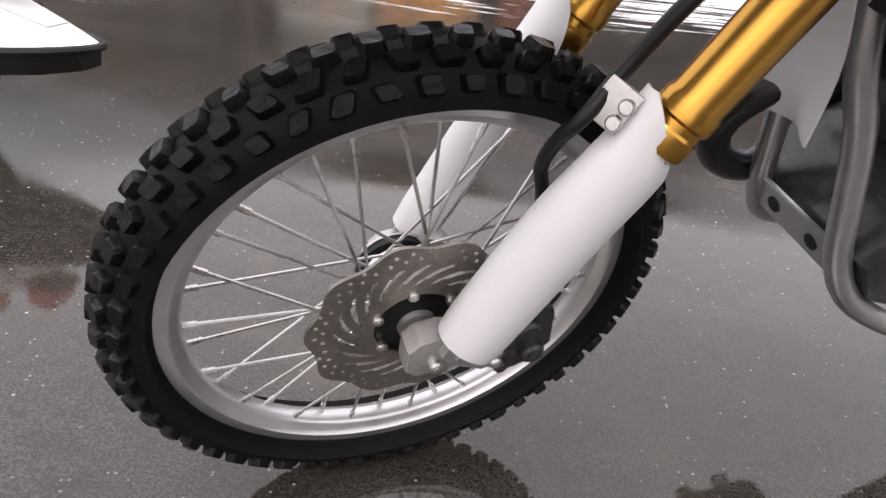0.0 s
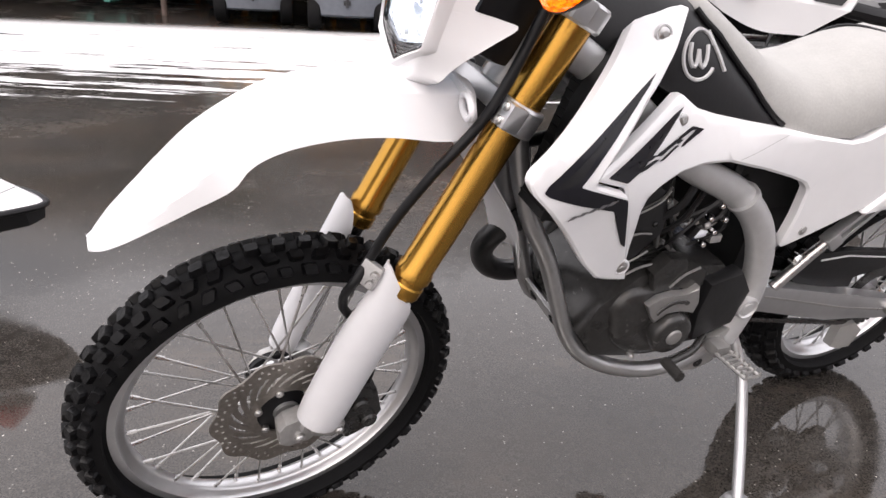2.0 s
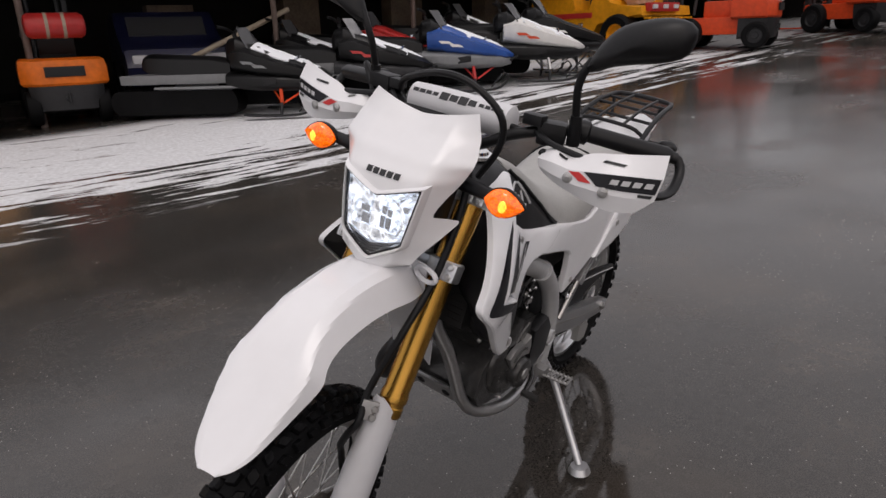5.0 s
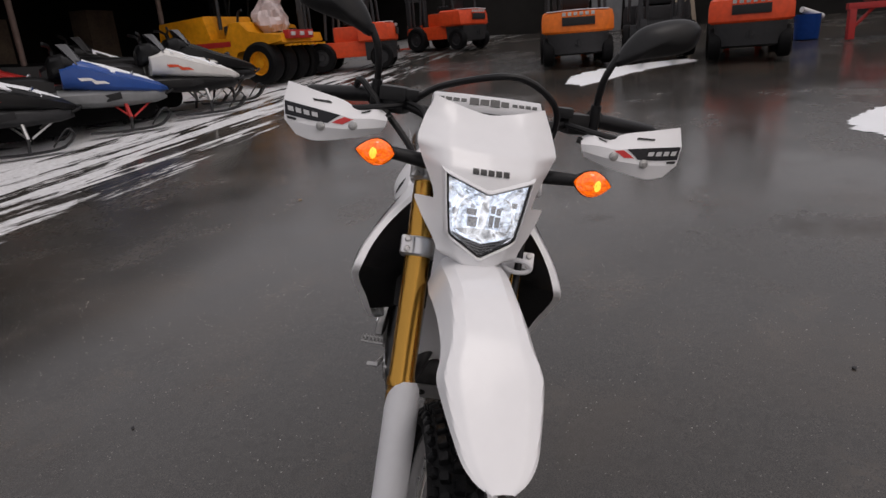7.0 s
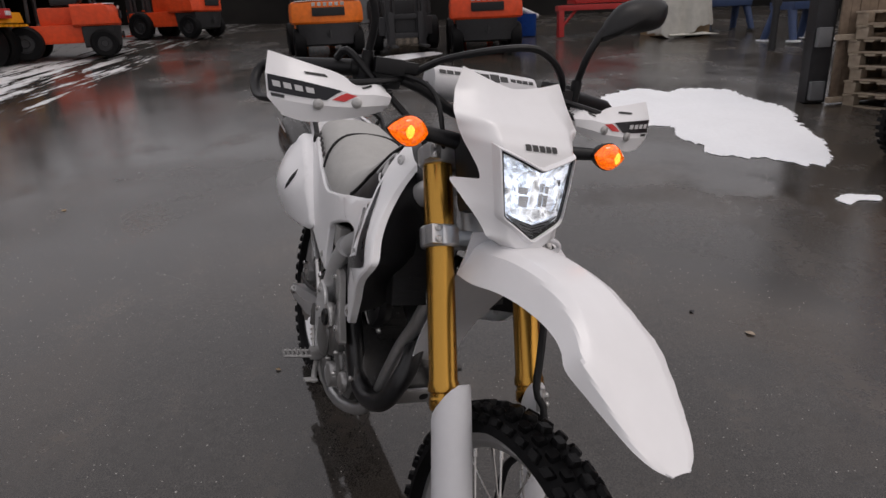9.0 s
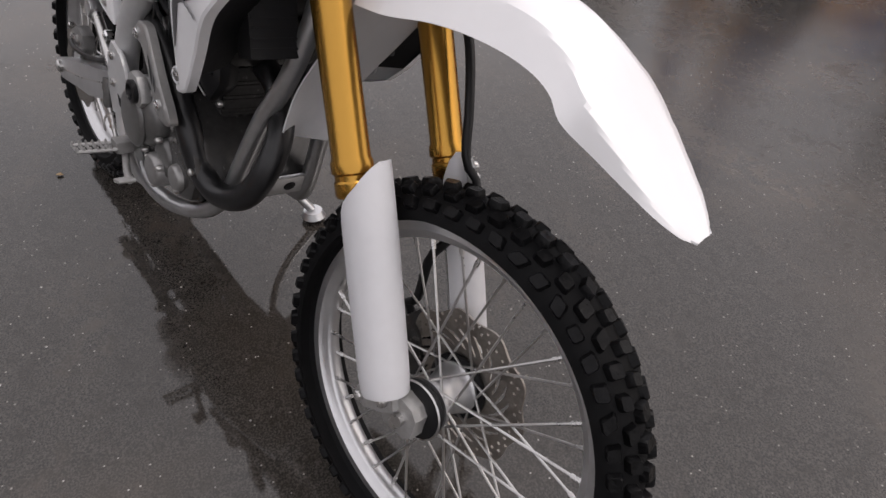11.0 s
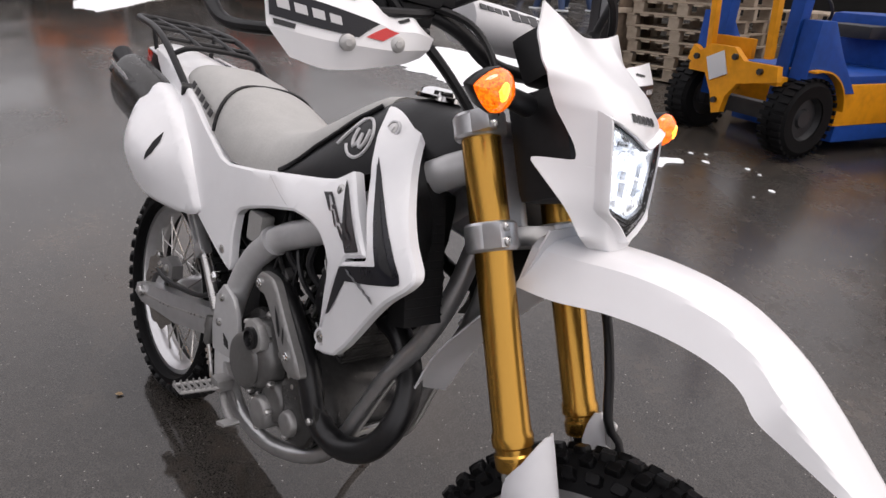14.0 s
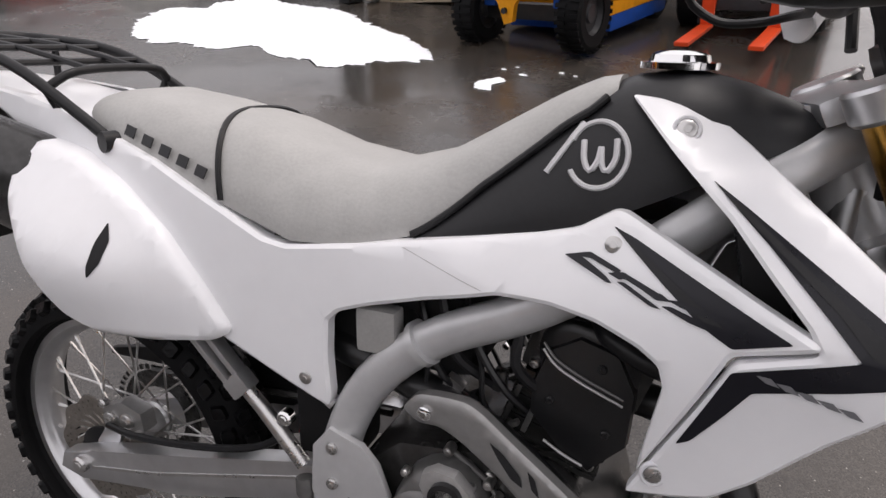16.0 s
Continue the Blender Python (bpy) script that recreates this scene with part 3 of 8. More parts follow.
for s in sides():
    y = fork_y(s)
    top, low = V(fork_x(1.0), y, 1.0), V(fork_x(0.560), y, 0.560)
    ax = (top - low).normalized()
    L = (top - low).length
    bm = bmesh.new()
    rings = [(0, 0.0255), (0.004, 0.0275), (0.020, 0.0275), (0.023, 0.0255), (0.030, 0.0255), (0.033, 0.0290), (0.047, 0.0290), (0.052, 0.0265), (0.30 * L / 0.5, 0.0265), (L * 0.62, 0.028), (L, 0.028)]
    sweep(bm, [low + ax * d for d, _ in rings], [r for _, r in rings], 28)
    fpart("fork_tube", bm, GOLD, label="gold anodised upper fork tube", sharp=30)
    bm = bmesh.new()
    rod(bm, V(fork_x(0.30), y, 0.30), V(fork_x(0.57), y, 0.57), 0.0215, seg=24)
    fpart("fork_slider", bm, CHROME)
    # guard: a wrapped shell, open to the rear, rising to a tip in front
    bm = bmesh.new()
    rows = []
    for z, off, f, w, a0, a1 in ((0.302, 0.0, 0.038, 0.033, -84, 165), (0.312, 0.0, 0.039, 0.034, -84, 165), (0.326, 0.001, 0.041, 0.035, -84, 165), (0.40, 0.005, 0.043, 0.035, -82, 158), (0.47, 0.009, 0.044, 0.035, -80, 150), (0.52, 0.012, 0.044, 0.035, -78, 138), (0.557, 0.014, 0.043, 0.035, -74, 114), (0.580, 0.016, 0.042, 0.034, -66, 74), (0.598, 0.017, 0.041, 0.034, -52, 42), (0.608, 0.018, 0.040, 0.034, -36, 12)):
        z -= (0.012 if s > 0 else 0.0) * max(0.0, (z - 0.5) / 0.11)
        if s > 0:
            near = min(1.0, max(0.0, (z - 0.45) / 0.11))
            off, w = off - 0.013 * near, w - 0.006 * near
        else:
            f, w = f * 0.90, w * 0.90
        c = V(fork_x(z) + off, y - 0.007 * s, z)
        fwd, out = V(0.904, 0, 0.427), V(0, s, 0)
        rows.append([c + fwd * math.cos(radians(a)) * f + out * math.sin(radians(a)) * w for a in np.linspace(a0, a1, 13)])
    skin(bm, rows, n=24, m=24, thick=0.003)
    fpart("fork_guard", bm, WHITE_MATT, label="white plastic fork guard", sharp=45)
    # cast foot: an axle clamp and a ring under the guard
    bm = bmesh.new()
    slab(bm, [(0.684, 0.262), (0.696, 0.250), (0.735, 0.248), (0.748, 0.258), (0.750, 0.292), (0.738, 0.306), (0.712, 0.312), (0.690, 0.306)], y - 0.040 * s, y - 0.006 * s, 0.007)
    lug = fpart("axle_lug", bm, CASTING, label="cast grey fork foot holding the axle", sharp=30)
    bm = bmesh.new()
    slab(bm, [(0.640, 0.268), (0.660, 0.258), (0.700, 0.276), (0.716, 0.292), (0.708, 0.316), (0.690, 0.316), (0.652, 0.300), (0.638, 0.284)], y - 0.034 * s, y + 0.006 * s, 0.006)
    part("foot_ring", moved(bm, STEER), CASTING, lug)
    for px, py, pz, r in ((0.716, -0.004, 0.268, 0.009), (0.692, 0.008, 0.298, 0.011), (0.650, 0.008, 0.276, 0.008)):
        bm = bmesh.new()
        bolt(bm, (px, y + py * s, pz), (0, s, 0), r, 0.006)
        moved(bm, STEER)
        part("bolt", bm, STEEL, lug)
bm = bmesh.new()
rod(bm, (0.722, -0.110, 0.279), (0.722, 0.075, 0.279), 0.010, seg=16)
fpart("axle", bm, STEEL)
# right dust cap of the hub
bm = bmesh.new()
lathe(bm, [(0.045, -0.046), (0.045, -0.058), (0.030, -0.062), (0.012, -0.062), (0.012, -0.04), (0.03, -0.04)], 32)
part("hub_cap", bm, BLACK, front_wheel, "black hub cover with a silver rim")
bm = bmesh.new()
lathe(bm, [(0.0445, -0.057), (0.0465, -0.059), (0.0485, -0.057), (0.0465, -0.055)], 40)
part("cap_rim", bm, STEEL, front_wheel)
# caliper, behind the left fork foot
bm = bmesh.new()
slab(bm, [(0.560, 0.262), (0.580, 0.228), (0.615, 0.214), (0.648, 0.238), (0.652, 0.270), (0.628, 0.318), (0.600, 0.340), (0.572, 0.318)], 0.020, 0.074, 0.009)
caliper = fpart("brake_caliper", bm, DARKCAST, label="dark cast brake caliper")
for px, pz, r, h in ((0.588, 0.256, 0.016, 0.010), (0.606, 0.300, 0.016, 0.010), (0.630, 0.246, 0.009, 0.014)):
    bm = bmesh.new()
    bolt(bm, (px, 0.076, pz), (0, 1, 0), r, h)
    moved(bm, STEER)
    part("bolt", bm, DARKCAST, caliper)
# brake hose with its bracket on the guard
bm = bmesh.new()
tube(bm, [(0.395, 0.075, 1.09), (0.42, 0.095, 1.00), (0.472, 0.095, 0.86), (0.540, 0.084, 0.76), (0.580, 0.068, 0.68), (0.606, 0.057, 0.612), (0.632, 0.066, 0.578), (0.640, 0.052, 0.545), (0.634, 0.034, 0.500), (0.612, 0.024, 0.455), (0.60, 0.034, 0.37), (0.575, 0.045, 0.34), (0.598, 0.05, 0.315)], 0.0075, 46)
fpart("brake_hose", bm, BLACK, label="black rubber brake hose")
bm = bmesh.new()
box(bm, (0.034, 0.012, 0.040), Matrix.Translation((0.610, 0.070, 0.592)) @ Matrix.Rotation(radians(-25), 4, "Y") @ Matrix.Rotation(radians(-52), 4, "Z"), 0.003)
clamp = fpart("hose_clamp", bm, CASTING, label="grey metal hose clamp")
for px, pz in ((0.606, 0.597), (0.613, 0.582)):
    bm = bmesh.new()
    bolt(bm, (px, 0.082, pz), (0.75, 0.6, 0.3), 0.0075, 0.006)
    moved(bm, STEER)
    part("bolt", bm, STEEL, clamp)
bm = bmesh.new()
ring = V(0.492, 0.115, 0.862)
sweep(bm, [ring + V(0.004 * math.cos(a), 0.026 * math.cos(a), 0.013 * math.sin(a)) for a in np.linspace(0, 2 * math.pi, 21)[:-1]], 0.005, 8, closed=True)
part("hose_guide", bm, WHITE_MATT, bike, "white plastic hose guide")
# triple clamps
for z, nm in ((0.845, "lower_clamp"), (0.985, "upper_clamp")):
    bm = bmesh.new()
    c = V(fork_x(z), 0, z)
    m = Matrix.Translation(c) @ Matrix.Rotation(radians(-25.3), 4, "Y")
    h = 0.040 if z < 0.9 else 0.034
    box(bm, (0.06, 0.16, h * 0.8), m @ Matrix.Translation((-0.02, 0, 0)), 0.008)
    for s in sides():
        sweep(bm, [m @ V(0, fork_y(s), -h / 2), m @ V(0, fork_y(s), -h / 2 + 0.004), m @ V(0, fork_y(s), h / 2 - 0.004), m @ V(0, fork_y(s), h / 2)], [0.034, 0.037, 0.037, 0.034], 28)
        box(bm, (0.030, 0.024, h * 0.9), m @ Matrix.Translation((0.028, fork_y(s) + 0.028 * s, 0)), 0.004)
    cl = fpart(nm, bm, ALU, label="cast aluminium triple clamp", sharp=30)
    for s in sides():
        for dz in (-0.010, 0.010):
            bm = bmesh.new()
            bolt(bm, m @ V(0.044, fork_y(s) + 0.028 * s, dz), m.to_3x3() @ V(1, 0, 0), 0.0065, 0.004)
            moved(bm, STEER)
            part("bolt", bm, STEEL, cl)
# front fender
# stations of (spine x, spine z, half width of the flat top, edge x, edge half width, edge z)
fend = [(0.470, 0.866, 0.050, 0.470, 0.076, 0.796), (0.530, 0.871, 0.050, 0.530, 0.078, 0.799), (0.600, 0.875, 0.049, 0.600, 0.077, 0.811), (0.660, 0.873, 0.048, 0.660, 0.075, 0.814), (0.720, 0.863, 0.050, 0.715, 0.074, 0.810),
        (0.765, 0.845, 0.053, 0.755, 0.074, 0.801), (0.800, 0.823, 0.060, 0.783, 0.077, 0.788), (0.832, 0.797, 0.071, 0.806, 0.083, 0.768), (0.870, 0.764, 0.066, 0.850, 0.075, 0.745), (0.905, 0.733, 0.057, 0.890, 0.065, 0.723),
        (0.934, 0.708, 0.046, 0.928, 0.053, 0.702), (0.955, 0.690, 0.031, 0.952, 0.036, 0.687), (0.966, 0.681, 0.016, 0.964, 0.018, 0.679)]
rows = []
for side_of, kind in ((-1, 3), (-1, 2), (-1, 1), (0, 0), (1, 1), (1, 2), (1, 3)):
    line = []
    for x, z, flat, ex, ew, ez in fend:
        if kind == 3:
            line.append(V(ex, side_of * ew, ez))
        elif kind == 2:
            line.append(V(x + (ex - x) * 0.14, side_of * (flat + (ew - flat) * 0.20), z - 0.003 + (ez - z) * 0.13))
        else:
            line.append(V(x, side_of * flat * 0.74, z - 0.001 * kind))
    rows.append(line)
bm = bmesh.new()
skin(bm, rows, n=64, m=37, thick=0.003, out=(0, 0, 1), crisp=True)
fpart("front_fender", bm, WHITE, turn=FACE @ Matrix.Translation((0, 0.003, 0.80)) @ Matrix.Rotation(radians(5.0), 4, "X") @ Matrix.Diagonal((1, 1.04, 1, 1)) @ Matrix.Translation((0, 0, -0.80)), label="long white plastic front mudguard", sharp=16)
bm = bmesh.new()
rows = [[(0.50, y, 0.885 - abs(y) * 0.1), (0.475, y * 0.95, 0.80), (0.425, y * 0.85, 0.725), (0.352, y * 0.72, 0.622), (0.282 + abs(y) * 0.4, y * 0.6, 0.52)] for y in (-0.082, -0.05, 0, 0.05, 0.082)]
skin(bm, rows, n=18, m=11, thick=0.003, out=(1, 0, 0))
fpart("rear_fender_flap", bm, WHITE_MATT, label="white inner mudguard behind the fork")

# headlight mask: rows of (z, middle x, side x, half width, dip of the middle)
mask = [(1.160, 0.432, 0.424, 0.108, 0.024), (1.120, 0.468, 0.438, 0.126, 0.010), (1.076, 0.519, 0.468, 0.139, 0), (1.046, 0.549, 0.462, 0.136, 0), (1.03, 0.556, 0.460, 0.132, 0), (0.98, 0.564, 0.486, 0.117, 0),
        (0.93, 0.568, 0.516, 0.101, 0), (0.885, 0.567, 0.542, 0.075, 0), (0.866, 0.571, 0.540, 0.036, 0)]


def mask_fall(u):
    return float(np.interp(u, [0, 0.3, 0.56, 0.64, 1.0, 1.3], [0, 0.03, 0.11, 0.22, 1.0, 1.60]))


def mask_row(z):
    zs = [r[0] for r in mask][::-1]
    return [float(np.interp(z, zs, [r[k] for r in mask][::-1])) for k in (1, 2, 3, 4)]


def mask_at(z, y):
    xc, xs, w, dip = mask_row(z)
    return xc - (xc - xs) * mask_fall(min(1.0, abs(y) / w))


def mask_side(z):
    """How far the cowl reaches round: a rounded notch over a swept-back cheek fin."""
    return float(np.interp(z, [0.915, 0.938, 0.956, 0.971, 0.9745, 0.979, 0.986, 1.000, 1.020, 1.046, 1.070, 1.090], [1.0, 1.06, 1.11, 1.14, 1.04, 0.83, 0.80, 0.81, 0.845, 0.905, 0.965, 1.0]))


rows = []
for z in (1.160, 1.150, 1.136, 1.120, 1.104, 1.090, 1.076, 1.061, 1.046, 1.034, 1.022, 1.010, 1.000, 0.992, 0.985, 0.9795, 0.9755, 0.972, 0.967, 0.958, 0.948, 0.936, 0.923, 0.908, 0.896, 0.885, 0.875, 0.866):
    xc, xs, w, dip = mask_row(z)
    far = mask_side(z)
    rows.append([(xc - (xc - xs) * mask_fall(abs(u * far)), u * far * w, z - dip * (1 - abs(u) ** 1.4)) for u in np.linspace(-1, 1, 33)])
bm = bmesh.new()
skin(bm, rows, n=49, m=90, thick=0.003, out=(1, 0, 0))
# the lamp's opening
lens_out = [(-0.080, 1.035), (-0.04, 1.022), (0, 1.008), (0.04, 1.022), (0.080, 1.035), (0.072, 0.98), (0.063, 0.926), (0.032, 0.908), (0, 0.888), (-0.032, 0.908), (-0.063, 0.926), (-0.072, 0.98)]


def in_lens(p):
    inside = False
    for (y0, z0), (y1, z1) in zip(lens_out, lens_out[1:] + lens_out[:1]):
        if (z0 > p.z) != (z1 > p.z) and p.y < y0 + (p.z - z0) / (z1 - z0) * (y1 - y0):
            inside = not inside
    return inside


bmesh.ops.delete(bm, geom=[f for f in bm.faces if all(in_lens(v.co) for v in f.verts)], context="FACES")
headmask = fpart("headlight_mask", bm, WHITE, turn=FACE, label="white headlight cowl with a lit lamp", sharp=26)


def on_mask(pts, lift):
    return [V(mask_at(z, y) + lift, y, z) for y, z in pts]


def lens_ring(k, lift, n=72):
    edge = ruled([V(0, y * k, 0.96 + (z - 0.96) * k) for y, z in lens_out + lens_out[:1]], n + 1)[:-1]
    return on_mask([(q.y, q.z) for q in edge], lift)


def banded(bm, rings, close=False):
    rows = [[bm.verts.new(p) for p in r] for r in rings]
    n = len(rows[0])
    for a, b in zip(rows, rows[1:]):
        for i in range(n):
            bm.faces.new((a[i], a[(i + 1) % n], b[(i + 1) % n], b[i]))
    if close:
        bm.faces.new(rows[-1])
    bmesh.ops.recalc_face_normals(bm, faces=bm.faces)


bm = bmesh.new()
banded(bm, [lens_ring(1.03, 0.003), lens_ring(0.955, 0.004), lens_ring(0.945, -0.004)])
part("lens_surround", moved(bm, FACE), BLACK, headmask, "dark lamp surround")
# a faceted bowl behind the clear lens
rnd = random.Random(41)
bm = bmesh.new()
bowl = []
for k in (0.965, 0.86, 0.74, 0.60, 0.46, 0.32, 0.18):
    ring = lens_ring(k, -0.002 - 0.030 * (1 - k * k), 36)
    bowl.append([p + V(rnd.uniform(-0.0022, 0.0022), 0, 0) for p in ring])
banded(bm, bowl, True)
lamp = part("headlamp", moved(bm, FACE), LAMP, headmask, "lit headlamp reflector", sharp=4)
bm = bmesh.new()
banded(bm, [lens_ring(0.975, 0.0030), lens_ring(0.7, 0.0055), lens_ring(0.4, 0.0065), lens_ring(0.1, 0.0065)], True)
lens = part("lamp_glass", moved(bm, FACE), CLEAR, headmask, "clear lamp lens")
lens.visible_shadow = False
# raised white lip round the lamp
bm = bmesh.new()
rings = []
for k, lift in ((1.005, 0.002), (1.012, 0.0095), (1.05, 0.0105), (1.10, 0.006), (1.13, -0.001)):
    edge = ruled([V(0, y * k, 0.96 + (z - 0.96) * k) for y, z in lens_out + lens_out[:1]], 61)[:-1]
    rings.append([bm.verts.new(p) for p in on_mask([(q.y, q.z) for q in edge], lift)])
for a, b in zip(rings, rings[1:]):
    for i in range(60):
        bm.faces.new((a[i], a[(i + 1) % 60], b[(i + 1) % 60], b[i]))
bmesh.ops.recalc_face_normals(bm, faces=bm.faces)
part("lamp_lip", moved(bm, FACE), WHITE, headmask, sharp=35)


def in_lamp(name, outline, mat, deep, thick=0.004, label=""):
    """A small piece standing in the bowl, facing ahead."""
    bm = bmesh.new()
    face = on_mask(outline, -deep)
    back = [p - V(thick, 0, 0) for p in face]
    f, b = [bm.verts.new(p) for p in face], [bm.verts.new(p) for p in back]
    bm.faces.new(f)
    for i in range(len(f)):
        j = (i + 1) % len(f)
        bm.faces.new((f[i], f[j], b[j], b[i]))
    bmesh.ops.recalc_face_normals(bm, faces=bm.faces)
    part(name, moved(bm, FACE), mat, lamp, label)


# the bulb and its shield, dim cells beside it, a bright shelf and the ribbed foot of the lens
in_lamp("bulb_shield", [(-0.010, 0.944), (0.004, 0.942), (0.007, 0.975), (0.004, 1.004), (-0.006, 1.002), (-0.010, 0.975)], BEAM, 0.008, 0.010, "glowing bulb")
for y0, y1, z0, z1 in ((-0.030, -0.013, 0.944, 0.962), (-0.034, -0.016, 0.966, 0.977), (0.010, 0.018, 0.946, 0.968), (0.021, 0.030, 0.946, 0.966), (0.011, 0.019, 0.972, 0.986), (0.022, 0.030, 0.970, 0.982), (-0.012, -0.002, 1.000, 1.006), (-0.058, -0.050, 0.962, 0.974), (0.050, 0.059, 0.985, 0.994)):
    in_lamp("reflector_cell", [(y0, z0), (y1, z0 - 0.001), (y1 + 0.001, z1), (y0 - 0.001, z1)], LAMPDIM, 0.010, 0.003)
for sg in sides():
    arc = [(sg * (0.020 + 0.036 * math.sin(a)), 0.964 + 0.042 * math.cos(a)) for a in np.linspace(0.5, 2.5, 12)]
    in_lamp("reflector_rim", arc + [(y - sg * 0.0045, z) for y, z in arc[::-1]], BEAM, 0.007, 0.003)
in_lamp("lamp_shelf", [(-0.052, 0.937), (-0.025, 0.942), (0.0, 0.943), (0.025, 0.942), (0.052, 0.937), (0.030, 0.927), (0.0, 0.918), (-0.030, 0.927)], BEAM, 0.006)
in_lamp("lens_foot", [(-0.056, 0.931), (-0.030, 0.922), (0.0, 0.914), (0.030, 0.922), (0.056, 0.931), (0.030, 0.909), (0.0, 0.893), (-0.030, 0.909)], LAMPFOOT, 0.003)
for k in range(4):
    z0 = 0.914 - 0.005 * k
    w0 = 0.036 - 0.0085 * k
    in_lamp("lens_rib", [(-w0, z0 + w0 * 0.25), (0, z0), (w0, z0 + w0 * 0.25), (w0, z0 - 0.0018 + w0 * 0.25), (0, z0 - 0.0018), (-w0, z0 - 0.0018 + w0 * 0.25)], DARKCAST, 0.001, 0.002)
# dark inside behind the mask, with the meter
bm = bmesh.new()
box(bm, (0.09, 0.17, 0.15), Matrix.Translation((0.455, 0, 0.985)) @ Matrix.Rotation(radians(-25), 4, "Y"), 0.02)
box(bm, (0.05, 0.13, 0.07), Matrix.Translation((0.395, 0, 1.095)) @ Matrix.Rotation(radians(-35), 4, "Y"), 0.012)
fpart("instrument_panel", bm, BLACK, turn=FACE, label="black instrument housing")

# indicators
def leaf(c, d, k, s):
    """A pointed oval ring, blunter towards the stalk."""
    ring = []
    for a in np.linspace(0, 2 * math.pi, 25)[:-1]:
        u = math.cos(a)
        h = 0.0275 * (1 - abs(u) ** (1.5 if u > 0 else 2.4)) ** 0.85
        ring.append(c + V(d - 0.004 * abs(u) ** 2, s * 0.040 * k * u, k * h * (1 if math.sin(a) >= 0 else -1)))
    return ring


for s in sides():
    bm = bmesh.new()
    c = V(0.454 if s < 0 else 0.492, 0.212 * s, 1.040)
    loft(bm, [leaf(c, d, k, s) for d, k in ((-0.024, 0.35), (-0.014, 0.86), (0.0, 1.0), (0.003, 0.985))])
    rod(bm, c + V(-0.016, -0.025 * s, 0), (0.435, 0.105 * s, 1.030), 0.012, 0.015)
    ind = fpart("indicator", bm, BLACK, turn=FACE, label="lit amber indicator on a black stalk")
    bm = bmesh.new()
    loft(bm, [leaf(c, d, k, s) for d, k in ((0.002, 0.94), (0.010, 0.90), (0.016, 0.70), (0.020, 0.42), (0.021, 0.15))])
    part("lens", moved(bm, FACE), AMBER, ind, "lit amber lens")
    bm = bmesh.new()
    loft(bm, [[c + V(d, math.cos(t) * 0.008 * k + 0.004 * s, math.sin(t) * 0.013 * k) for t in np.linspace(0, 2 * math.pi, 13)[:-1]] for d, k in ((0.016, 1.0), (0.0215, 0.8), (0.0225, 0.3))])
    part("bulb_glow", moved(bm, FACE), AMBERHOT, ind, "bright lit middle of the lens")

# handlebar
bm = bmesh.new()
tube(bm, [(0.20, -0.41, 1.118), (0.262, -0.25, 1.138), (0.325, -0.14, 1.118), (0.345, -0.06, 1.078), (0.345, 0.06, 1.078), (0.325, 0.14, 1.118), (0.262, 0.25, 1.138), (0.20, 0.41, 1.118)], 0.011, 60)
bars = fpart("handlebar", bm, BLACK, turn=BARS, label="black handlebar with white bar pad")
bm = bmesh.new()
tube(bm, [(0.318, -0.15, 1.122), (0.312, 0, 1.128), (0.318, 0.15, 1.122)], 0.007, 12)
part("crossbar", moved(bm, BARS), BLACK, bars)
bm = bmesh.new()
sweep(bm, [(0.312, y, 1.130) for y in (-0.118, -0.114, -0.05, 0.05, 0.114, 0.118)], [0.022, 0.032, 0.034, 0.034, 0.032, 0.022], 24)
pad = part("bar_pad", moved(bm, BARS), WHITE_MATT, bars, "white foam bar pad with dark marks")
for yy, wd, ht in ((-0.098, 0.013, 0.008), (-0.082, 0.013, 0.008), (-0.066, 0.013, 0.008), (-0.050, 0.012, 0.008), (-0.028, 0.020, 0.017), (-0.006, 0.019, 0.014), (0.016, 0.020, 0.018), (0.037, 0.017, 0.013), (0.058, 0.011, 0.007), (0.072, 0.011, 0.007), (0.086, 0.011, 0.007), (0.100, 0.010, 0.007)):
    bm = bmesh.new()
    box(bm, (0.0012, wd, ht), Matrix.Translation((0.312, yy, 1.130)) @ Matrix.Rotation(radians(-42), 4, "Y") @ Matrix.Translation((0.0338, 0, 0)))
    part("mark", moved(bm, BARS), LETTER, pad)
